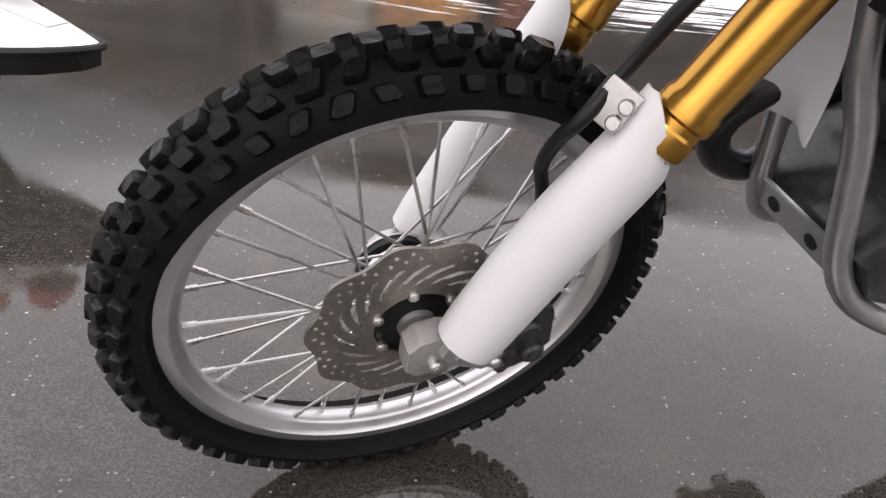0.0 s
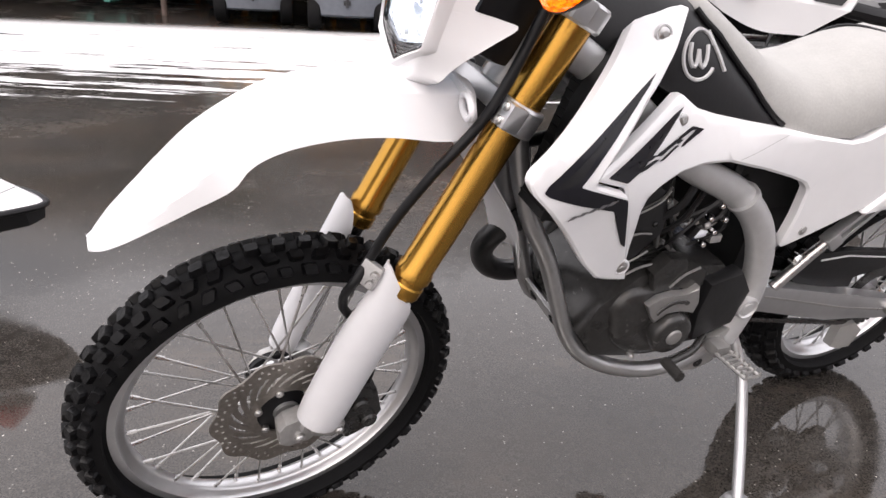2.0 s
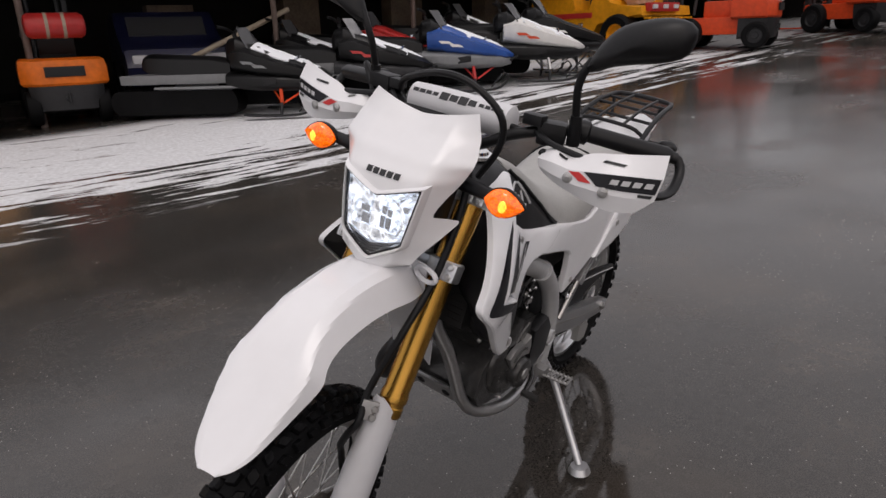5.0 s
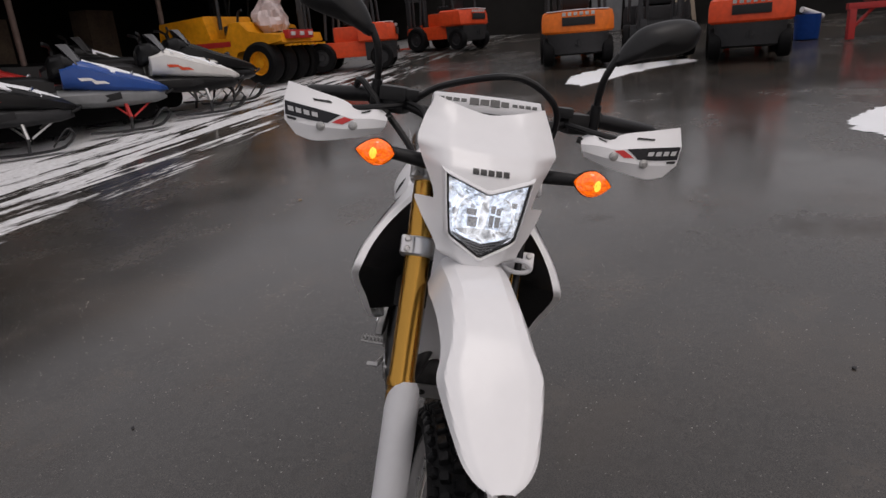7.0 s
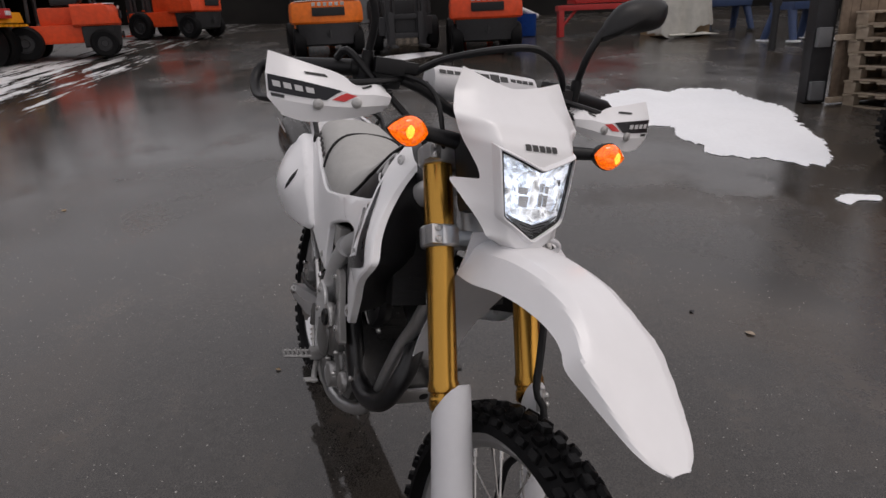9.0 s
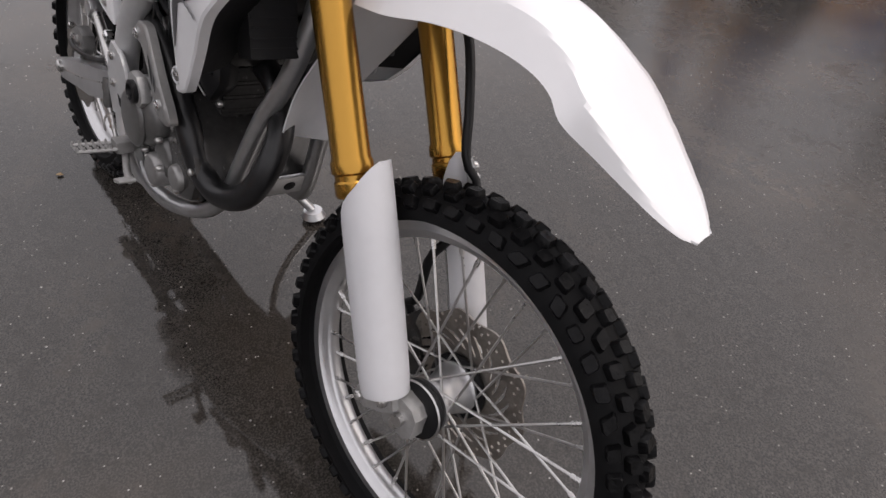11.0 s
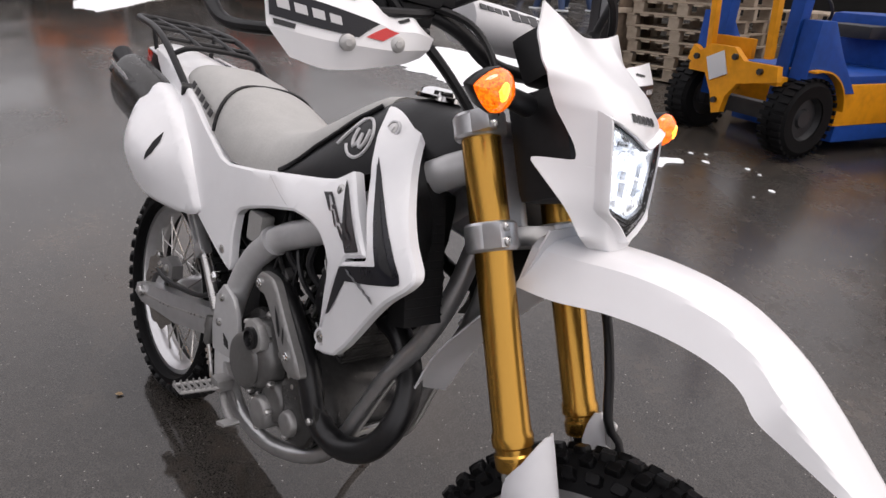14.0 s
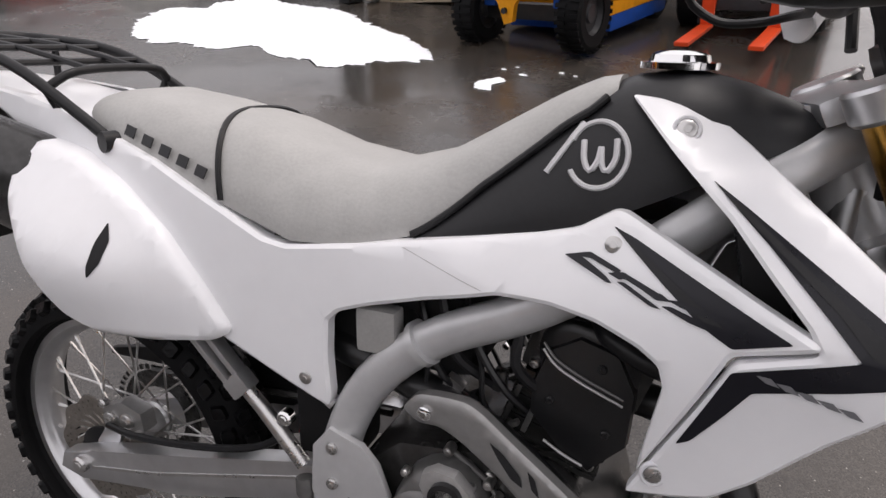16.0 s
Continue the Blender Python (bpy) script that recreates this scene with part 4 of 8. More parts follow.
for s in sides():
    bm = bmesh.new()
    a, b = V(0.268, 0.235 * s, 1.138), V(0.203, 0.40 * s, 1.119)
    pts = [a.lerp(b, k) for k in (0, 0.03, 0.1, 0.12, 0.95, 1)]
    sweep(bm, pts, [0.021, 0.023, 0.023, 0.0165, 0.017, 0.013], 18)
    part("grip", moved(bm, BARS), BLACK, bars, "black rubber grip")
    bm = bmesh.new()
    box(bm, (0.045, 0.055, 0.045), Matrix.Translation((0.298, 0.195 * s, 1.128)) @ Matrix.Rotation(radians(20 * s), 4, "Z"), 0.010)
    box(bm, (0.030, 0.040, 0.022), Matrix.Translation((0.318, 0.165 * s, 1.150)), 0.006)
    tube(bm, [(0.315, 0.17 * s, 1.128), (0.345, 0.22 * s, 1.120), (0.338, 0.30 * s, 1.108), (0.305, 0.38 * s, 1.098)], [0.006] * 12 and 0.006, 14, 8)
    part("lever_and_switch", moved(bm, BARS), BLACK, bars, "black switch block and lever")
    # mirror
    bm = bmesh.new()
    tube(bm, [(0.292, 0.238 * s, 1.13), (0.300, 0.237 * s, 1.165), (0.318, 0.236 * s, 1.215), (0.328, 0.243 * s, 1.248), (0.330, 0.258 * s, 1.280)], [0.0075] * 20, 20)
    sweep(bm, [(0.292, 0.238 * s, 1.115), (0.300, 0.237 * s, 1.172)], [0.013, 0.011], 12)
    mir = part("mirror", moved(bm, BARS), BLACK, bars, "black rear-view mirror on a bent stem")
    outline = curve([V(0, 0.247, 1.262), V(0, 0.262, 1.300), V(0, 0.290, 1.335), V(0, 0.330, 1.354), V(0, 0.375, 1.364), V(0, 0.408, 1.358), V(0, 0.416, 1.335), V(0, 0.405, 1.308), V(0, 0.370, 1.292), V(0, 0.325, 1.281), V(0, 0.290, 1.270), V(0, 0.262, 1.256), V(0, 0.247, 1.262)], 33)[:-1]
    mid = V(0, 0.338, 1.318)
    bm = bmesh.new()
    loft(bm, [[V(0.330 + d - 0.02 * (q.y - 0.25), s * (mid.y + (q.y - mid.y) * k), mid.z + (q.z - mid.z) * k) for q in outline] for d, k in ((0.034, 0.15), (0.030, 0.45), (0.020, 0.78), (0.008, 0.96), (-0.002, 1.0), (-0.008, 0.97))])
    part("mirror_head", moved(bm, BARS), BLACK, mir)
    bm = bmesh.new()
    bm.faces.new([bm.verts.new(V(0.320 - 0.02 * (q.y - 0.25), s * (mid.y + (q.y - mid.y) * 0.91), mid.z + (q.z - mid.z) * 0.91)) for q in outline])
    part("mirror_glass", moved(bm, BARS), MIRROR, mir, "mirror glass")
    # handguard
    bm = bmesh.new()
    rows = [[(0.338, 0.208 * s, 1.106), (0.344, 0.232 * s, 1.118), (0.346, 0.262 * s, 1.108), (0.342, 0.30 * s, 1.124), (0.334, 0.35 * s, 1.134), (0.316, 0.422 * s, 1.148)],
            [(0.364, 0.204 * s, 1.094), (0.374, 0.240 * s, 1.096), (0.376, 0.275 * s, 1.093), (0.372, 0.31 * s, 1.098), (0.360, 0.36 * s, 1.104), (0.334, 0.427 * s, 1.110)],
            [(0.364, 0.208 * s, 1.080), (0.376, 0.240 * s, 1.076), (0.379, 0.28 * s, 1.070), (0.376, 0.32 * s, 1.068), (0.364, 0.365 * s, 1.067), (0.340, 0.422 * s, 1.070)],
            [(0.358, 0.216 * s, 1.068), (0.367, 0.250 * s, 1.057), (0.370, 0.29 * s, 1.048), (0.368, 0.325 * s, 1.040), (0.361, 0.36 * s, 1.036), (0.348, 0.395 * s, 1.042)]]
    for top, low in zip(rows, rows[1:]):
        skin(bm, [top, low], n=26, m=3, thick=0.004, out=(1, 0, 0))
    bmesh.ops.remove_doubles(bm, verts=bm.verts, dist=0.0002)
    hg = part("handguard", moved(bm, BARS), WHITE, bars, "white plastic handguard with dark stripe", sharp=20)
    brow, plate = Surf(rows[:2], m=9), Surf(rows[1:3], m=9)
    bm = bmesh.new()
    tube(bm, [(0.198, 0.400 * s, 1.119), (0.193, 0.414 * s, 1.112), (0.206, 0.424 * s, 1.090), (0.250, 0.424 * s, 1.066), (0.305, 0.405 * s, 1.066), (0.350, 0.35 * s, 1.076), (0.362, 0.28 * s, 1.080), (0.340, 0.20 * s, 1.10)], 0.0095, 30, 10, flat=0.75)
    part("guard_bar", moved(bm, BARS), BLACK, hg, "black metal guard bar")
    for px, py, pz in ((0.380, 0.273, 1.078), (0.375, 0.340, 1.069)):
        bm = bmesh.new()
        bolt(bm, (px - 0.002, py * s, pz), (1, 0.25 * s, 0), 0.0095, 0.004)
        rod(bm, (px + 0.002, py * s, pz), (px + 0.003, py * s, pz), 0.0045, 0.0035)
        part("bolt", moved(bm, BARS), CASTING, hg)

    def print_on(name, one, two, mat, label="", lift=0.0014, on=None):
        bm = bmesh.new()
        decal(bm, on or plate, one, two, s, lift)
        part(name, moved(bm, BARS), mat, hg, label)

    print_on("stripe", [(0.42, 0.02), (0.985, 0.02)], [(0.54, 0.72), (0.985, 0.72)], DECAL, "dark stripe with pale lettering marks")
    print_on("red_flash", [(0.30, 0.10), (0.385, 0.06)], [(0.40, 0.66), (0.50, 0.66)], REDDECAL, "red flash")
    for k in range(4):
        u = 0.63 + 0.085 * k
        print_on("mark", [(u + 0.008, 0.24), (u + 0.068, 0.24)], [(u, 0.48), (u + 0.060, 0.48)], LIGHTMARK, lift=0.0022)
    print_on("small_mark", [(0.86, 0.78), (0.97, 0.78)], [(0.865, 0.92), (0.965, 0.92)], LETTER)
    print_on("vent_slot", [(0.16, 0.25), (0.25, 0.28)], [(0.165, 0.42), (0.245, 0.46)], BLACK_DEEP, on=brow)
    print_on("vent_slot", [(0.50, 0.30), (0.72, 0.52)], [(0.54, 0.48), (0.70, 0.62)], TANK, on=brow)
# cables in a loop over the mask
for pts, r in (([(0.315, -0.155, 1.138), (0.37, -0.10, 1.178), (0.424, 0.013, 1.213), (0.42, 0.08, 1.205), (0.40, 0.134, 1.160), (0.385, 0.135, 1.10), (0.385, 0.10, 1.03)], 0.0068),
               ([(0.30, -0.20, 1.140), (0.36, -0.13, 1.120), (0.41, -0.115, 1.05), (0.40, -0.10, 0.95)], 0.005),
               ([(0.262, -0.285, 1.150), (0.288, -0.272, 1.166), (0.315, -0.225, 1.120), (0.358, -0.157, 1.052), (0.392, -0.115, 0.985), (0.40, -0.09, 0.90)], 0.0072)):
    bm = bmesh.new()
    tube(bm, pts, r, 36, 8)
    fpart("control_cable", bm, BLACK, turn=BARS, label="black control cable")
bm = bmesh.new()
box(bm, (0.040, 0.058, 0.030), Matrix.Translation((0.312, -0.198, 1.148)) @ Matrix.Rotation(radians(-8), 4, "Z"), 0.006)
fpart("brake_reservoir", bm, BLACK, turn=BARS, label="black brake fluid box on the handlebar")
# a printed name on the mask, as plain bars
for k in range(5):
    y = -0.0285 + 0.01425 * k
    bm = bmesh.new()
    grid = [[bm.verts.new(V(mask_at(z, y + d) + 0.0022, y + d, z)) for d in (-0.0057, 0, 0.0057)] for z in (1.0505, 1.0455, 1.0405)]
    for a, b in zip(grid, grid[1:]):
        for i in range(2):
            bm.faces.new((a[i], a[i + 1], b[i + 1], b[i]))
    part("mark", moved(bm, FACE), LETTER, headmask)

# ---- bodywork ----
class Panel:
    """A moulded side panel: its depth y over (x, z), bent smoothly through a few (x, z, y)."""

    def __init__(self, knots, soft=2e-4):
        k = np.array(knots, float)
        self.p, n = k[:, :2], len(k)
        one = np.c_[np.ones(n), self.p]
        self.w = np.linalg.solve(np.block([[self.bend(self.p) + np.eye(n) * soft, one], [one.T, np.zeros((3, 3))]]), np.r_[k[:, 2], 0, 0, 0])

    def bend(self, q):
        d = np.linalg.norm(q[:, None] - self.p[None], axis=-1) + 1e-12
        return d * d * np.log(d)

    def __call__(self, x, z):
        q = np.array([[x, z]])
        return float((np.c_[self.bend(q), np.ones(1), q] @ self.w)[0])


def eased(outline, r):
    """The outline of (x, z) with its corners rounded to about r."""
    out, n = [], len(outline)
    for i in range(n):
        p, q, w = (V(*outline[(i + k) % n]) for k in (-1, 0, 1))
        a, b = q + (p - q) * min(0.45, r / (p - q).length), q + (w - q) * min(0.45, r / (w - q).length)
        out += [a.lerp(q, t).lerp(q.lerp(b, t), t) for t in (0, 0.33, 0.67, 1)]
    return [(p.x, p.y) for p in out]


def sheet(bm, outline, depth, side, lift=0.0, edge=0.004, skirt=0.012, step=0.018, r=0.006):
    """A plate cut to an outline on a panel's surface, with a rolled edge and a skirt turned in behind it."""
    ring = eased(outline, r) if r else outline
    work = bmesh.new()
    n = len(ring)
    rim = [work.verts.new((x, -edge * 0.7, z)) for x, z in ring]
    if edge:
        m = len(outline)
        turn = 1 if sum(outline[i][0] * outline[(i + 1) % m][1] - outline[(i + 1) % m][0] * outline[i][1] for i in range(m)) > 0 else -1
        drawn = []
        for i in range(m):
            p, q, w = (V(*outline[(i + k) % m]) for k in (-1, 0, 1))
            way = (V(-(q - p).y, (q - p).x).normalized() + V(-(w - q).y, (w - q).x).normalized()) * turn
            drawn.append(tuple(q + way * edge * min(2.0, 2 / max(0.3, way.length_squared))))
        inner = [work.verts.new((x, 0, z)) for x, z in (eased(drawn, r * 0.7) if r else drawn)]
        for i in range(n):
            work.faces.new((rim[i], rim[(i + 1) % n], inner[(i + 1) % n], inner[i]))
        rim = inner
    face = work.faces.new(rim)
    work.normal_update()
    bmesh.ops.triangulate(work, faces=[face])
    for axis in (0, 2):
        lo, hi = min(v.co[axis] for v in work.verts), max(v.co[axis] for v in work.verts)
        for k in range(1, int((hi - lo) / step) + 1):
            at = V(0, 0, 0)
            at[axis] = lo + step * k
            way = V(0, 0, 0)
            way[axis] = 1
            bmesh.ops.bisect_plane(work, geom=work.verts[:] + work.edges[:] + work.faces[:], plane_co=at, plane_no=way, dist=1e-5)
    if skirt:
        got = bmesh.ops.extrude_edge_only(work, edges=[e for e in work.edges if e.is_boundary])
        for v in got["geom"]:
            if isinstance(v, bmesh.types.BMVert):
                v.co.y -= skirt
    place = {v: bm.verts.new((v.co.x, side * (depth(v.co.x, v.co.z) + lift + v.co.y), v.co.z)) for v in work.verts}
    for f in work.faces:
        bm.faces.new([place[v] for v in f.verts])
    work.free()


SHROUD = Panel([(0.204, 0.960, 0.100), (0.237, 0.916, 0.145), (0.228, 0.969, 0.068), (0.150, 0.986, 0.071), (0.440, 0.808, 0.214), (0.365, 0.796, 0.219), (0.331, 0.797, 0.215), (0.235, 0.669, 0.191), (0.194, 0.587, 0.174), (0.270, 0.612, 0.192), (0.34, 0.72, 0.210)])
COVER = Panel([(-0.222, 0.611, 0.145), (-0.196, 0.579, 0.142), (-0.21, 0.69, 0.142), (-0.15, 0.80, 0.135), (-0.30, 0.831, 0.140), (-0.42, 0.876, 0.134), (-0.64, 0.946, 0.106), (-0.64, 0.903, 0.116), (-0.36, 0.668, 0.150), (0, 0.80, 0.146), (0, 0.835, 0.128), (0.03, 0.776, 0.150), (0.154, 0.845, 0.140), (0.148, 0.873, 0.122), (0.331, 0.797, 0.217), (0.20, 0.74, 0.185), (0.20, 0.62, 0.176)])
SHROUD_EDGE = [(0.147, 0.987), (0.178, 0.984), (0.233, 0.969), (0.268, 0.944), (0.339, 0.890), (0.406, 0.835), (0.436, 0.812), (0.441, 0.800), (0.432, 0.785), (0.402, 0.757), (0.356, 0.707), (0.306, 0.645), (0.272, 0.612), (0.235, 0.596), (0.192, 0.583), (0.204, 0.610), (0.242, 0.695), (0.274, 0.767), (0.337, 0.791), (0.325, 0.811), (0.292, 0.846), (0.254, 0.888), (0.202, 0.934)]
SHROUD_PRINT = [(0.235, 0.919), (0.266, 0.900), (0.320, 0.865), (0.373, 0.830), (0.414, 0.799), (0.420, 0.790), (0.411, 0.784), (0.357, 0.765), (0.291, 0.744), (0.270, 0.709), (0.247, 0.674), (0.235, 0.666), (0.272, 0.760), (0.365, 0.794), (0.338, 0.823), (0.289, 0.871)]
COVER_EDGE = [(0.149, 0.875), (0.160, 0.874), (0.255, 0.835), (0.335, 0.801), (0.335, 0.795), (0.303, 0.783), (0.271, 0.771), (0.239, 0.697), (0.201, 0.612), (0.207, 0.654), (0.217, 0.719), (0.210, 0.741), (0.189, 0.753), (0.145, 0.766), (0.093, 0.772), (0.033, 0.772), (-0.047, 0.753), (-0.131, 0.728), (-0.172, 0.713), (-0.188, 0.698), (-0.190, 0.650), (-0.187, 0.592), (-0.192, 0.573), (-0.210, 0.580), (-0.286, 0.616), (-0.36, 0.652), (-0.50, 0.760), (-0.64, 0.858), (-0.80, 0.930), (-0.84, 0.962), (-0.72, 0.948), (-0.62, 0.925), (-0.532, 0.902), (-0.452, 0.877), (-0.339, 0.826), (-0.279, 0.796), (-0.246, 0.790), (-0.15, 0.802), (-0.063, 0.818), (0.071, 0.842), (0.112, 0.852)]
# the printed model mark: slanted strokes along the cover's crease
MARKS = [[(0.103, 0.827), (0.130, 0.834), (0.164, 0.823), (0.160, 0.819), (0.131, 0.828)], [(0.103, 0.827), (0.120, 0.829), (0.149, 0.815), (0.156, 0.809), (0.150, 0.809)], [(0.150, 0.818), (0.166, 0.822), (0.204, 0.810), (0.198, 0.806), (0.168, 0.816), (0.163, 0.814)],
         [(0.160, 0.812), (0.168, 0.813), (0.206, 0.797), (0.196, 0.797)], [(0.186, 0.810), (0.204, 0.811), (0.214, 0.806), (0.200, 0.804)], [(0.210, 0.807), (0.222, 0.809), (0.274, 0.802), (0.268, 0.798), (0.224, 0.803)], [(0.205, 0.800), (0.214, 0.802), (0.252, 0.794), (0.262, 0.795), (0.246, 0.790), (0.232, 0.792)]]
for s in sides():
    # radiator shroud; the left one is sprung a little outward
    out = 0.006 if s > 0 else 0.0
    bm = bmesh.new()
    sheet(bm, SHROUD_EDGE, SHROUD, s, out, skirt=0.014)
    shroud = part("radiator_shroud", bm, WHITE, bike, "white radiator shroud with dark graphics", sharp=32)
    bm = bmesh.new()
    sheet(bm, SHROUD_PRINT, SHROUD, s, out + 0.0012, edge=0, skirt=0, r=0.003)
    part("graphic", bm, DECAL, shroud, "dark blue-black graphic")
    bm = bmesh.new()
    sheet(bm, [(0.246, 0.909), (0.266, 0.898), (0.405, 0.794), (0.388, 0.794), (0.372, 0.799), (0.344, 0.829)], SHROUD, s, out + 0.0020, edge=0, skirt=0, r=0)
    part("graphic", bm, TANK, shroud, "dark grey fade in the graphic")
    for k in range(5):
        x0, z0 = 0.291 + 0.016 * k, 0.764 - 0.0033 * k
        bm = bmesh.new()
        sheet(bm, [(x0, z0), (x0 + 0.012, z0), (x0 + 0.020, z0 - 0.0075), (x0 + 0.009, z0 - 0.006)], SHROUD, s, out + 0.0024, edge=0, skirt=0, r=0)
        part("mark", bm, GREYMARK, shroud)
    for x, z in ((0.206, 0.958), (0.219, 0.619)):
        y = SHROUD(x, z) + out
        bm = bmesh.new()
        bolt(bm, (x, y * s, z), (0.1, s, 0.35 if z > 0.8 else 0.0), 0.0095, 0.003)
        part("bolt", bm, STEEL, shroud)
        bm = bmesh.new()
        lathe(bm, [(0.0105, -0.002), (0.0105, 0.0022), (0.0128, 0.0026), (0.0145, 0.0004), (0.0145, -0.002)], 24, m=Matrix.Translation((x, y * s, z)) @ V(0, 1, 0).rotation_difference(V(0.1, s, 0.35 if z > 0.8 else 0.0)).to_matrix().to_4x4())
        part("bolt_seat", bm, WHITE_MATT, shroud)
    inner = [(0.236, 0.962), (0.268, 0.938), (0.339, 0.884), (0.404, 0.830), (0.432, 0.803), (0.424, 0.785), (0.352, 0.709), (0.300, 0.645)]
    bm = bmesh.new()
    skin(bm, [[(x, (SHROUD(x, z) + out - 0.012) * s, z) for x, z in inner], [(0.245, 0.065 * s, 0.955), (0.285, 0.074 * s, 0.90), (0.315, 0.082 * s, 0.84), (0.325, 0.086 * s, 0.79), (0.315, 0.09 * s, 0.76), (0.295, 0.09 * s, 0.73), (0.265, 0.10 * s, 0.68), (0.235, 0.11 * s, 0.635)]], n=18, m=6, thick=0.003)
    part("inner_shroud", bm, BLACK, shroud, "black inner shroud")
    # radiator
    bm = bmesh.new()
    box(bm, (0.040, 0.080, 0.22), Matrix.Translation((0.304, 0.090 * s, 0.785)) @ Matrix.Rotation(radians(-14), 4, "Y"), 0.006)
    rad = part("radiator", bm, BLACK_DEEP, bike, "black radiator with fine fins")
    for k in range(14):
        bm = bmesh.new()
        box(bm, (0.044, 0.074, 0.003), Matrix.Translation((0.304, 0.090 * s, 0.785)) @ Matrix.Rotation(radians(-14), 4, "Y") @ Matrix.Translation((0, 0, -0.095 + k * 0.014)))
        part("fin", bm, BLACK_DEEP, rad)
    # side cover
    bm = bmesh.new()
    sheet(bm, COVER_EDGE, COVER, s, skirt=0.016, edge=0.005)
    cover = part("side_cover", bm, WHITE, bike, "white side cover with dark lettering graphic", sharp=32)
    for x, z in ((0.152, 0.844), (-0.222, 0.612)):
        bm = bmesh.new()
        bolt(bm, (x, COVER(x, z) * s, z), (0, s, 0.25 if x > 0 else 0), 0.009, 0.003)
        part("bolt", bm, STEEL, cover)
    bm = bmesh.new()
    sheet(bm, [(0.149, 0.861), (0.173, 0.854), (0.316, 0.797), (0.270, 0.779), (0.243, 0.791), (0.200, 0.822)], COVER, s, 0.0012, edge=0, skirt=0, r=0.003)
    part("graphic", bm, DECAL, cover, "dark wedge graphic")
    bm = bmesh.new()
    sheet(bm, [(0.160, 0.853), (0.176, 0.846), (0.262, 0.795), (0.244, 0.796), (0.204, 0.822)], COVER, s, 0.0020, edge=0, skirt=0, r=0)
    part("graphic", bm, TANK, cover)
    for mark in MARKS:
        bm = bmesh.new()
        sheet(bm, mark, COVER, s, 0.0026, edge=0, skirt=0, r=0.002)
        part("mark", bm, DECAL, cover)
    bm = bmesh.new()
    sheet(bm, [(-0.086, 0.808), (-0.084, 0.808), (0.017, 0.776), (0.015, 0.776)], COVER, s, 0.0006, edge=0, skirt=0, r=0)
    part("panel_joint", bm, SEATEDGE, cover)
    # spars and tubes
    bm = bmesh.new()
    tube(bm, [(0.37, 0.02 * s, 0.955), (0.29, 0.070 * s, 0.905), (0.17, 0.098 * s, 0.815), (0.07, 0.110 * s, 0.748), (-0.05, 0.116 * s, 0.690), (-0.130, 0.120 * s, 0.620), (-0.174, 0.122 * s, 0.540), (-0.190, 0.124 * s, 0.460), (-0.184, 0.126 * s, 0.395), (-0.168, 0.128 * s, 0.340)], 0.027, 36, 14, flat=0.8)
    frame_tube = part("frame_spar", bm, FRAMEGREY, bike, "grey painted frame spar")
    bm = bmesh.new()
    sweep(bm, [(-0.062, 0.117 * s, 0.684), (-0.070, 0.117 * s, 0.678)], 0.0305, 16)
    part("weld_collar", bm, FRAMEGREY, frame_tube)
    if s < 0:
        bm = bmesh.new()
        slab(bm, [(-0.187, 0.547), (-0.139, 0.532), (-0.116, 0.507), (-0.099, 0.461), (-0.111, 0.406), (-0.203, 0.392), (-0.219, 0.442), (-0.214, 0.514)], -0.138, -0.150, 0.006)
        plate = part("pivot_plate", bm, FRAMEGREY, bike, "grey cast swingarm pivot plate", sharp=30)
        for x, z in ((-0.182, 0.518), (-0.184, 0.462)):
            bm = bmesh.new()
            bolt(bm, (x, -0.151, z), (0, -1, 0), 0.0085, 0.004)
            part("bolt", bm, STEEL, plate)
        bm = bmesh.new()
        slab(bm, [(-0.160, 0.447), (-0.139, 0.438), (-0.132, 0.423), (-0.151, 0.425)], -0.149, -0.1515)
        part("slot", bm, BLACK_DEEP, plate)
        # rear brake cylinder with its clevis
        bm = bmesh.new()
        sweep(bm, [(-0.234, -0.142, 0.452), (-0.231, -0.146, 0.430), (-0.229, -0.148, 0.424), (-0.226, -0.150, 0.398), (-0.224, -0.150, 0.392)], [0.013, 0.013, 0.010, 0.010, 0.006], 14)
        pump = part("brake_cylinder", bm, ENGINEGREY, bike, "grey rear brake cylinder", sharp=30)
        bm = bmesh.new()
        tube(bm, [(-0.224, -0.150, 0.395), (-0.208, -0.150, 0.368), (-0.190, -0.150, 0.330)], 0.0045, 10, 8)
        for z in (0.384, 0.372, 0.360):
            sweep(bm, [(-0.219 + (0.384 - z) * 0.55, -0.150, z), (-0.217 + (0.384 - z) * 0.55, -0.150, z - 0.006)], 0.0075, 6)
        part("push_rod", bm, STEEL, pump)
    else:
        bm = bmesh.new()
        lathe(bm, [(0.004, 0.150), (0.013, 0.150), (0.014, 0.147), (0.019, 0.147), (0.022, 0.151), (0.025, 0.149), (0.026, 0.120)], 28, closed=False, m=Matrix.Translation((-0.175, 0, 0.433)))
        part("pivot_boss", bm, FRAMEGREY, frame_tube, sharp=30)
    bm = bmesh.new()
    slab(bm, [(-0.200, 0.372), (-0.159, 0.380), (-0.127, 0.365), (-0.095, 0.323), (-0.052, 0.297), (-0.064, 0.280), (-0.110, 0.272), (-0.149, 0.286), (-0.176, 0.318), (-0.195, 0.335)], 0.128 * s, 0.142 * s, 0.005)
    bracket = part("peg_bracket", bm, CASTING, bike, "cast footpeg bracket", sharp=30)
    bm = bmesh.new()
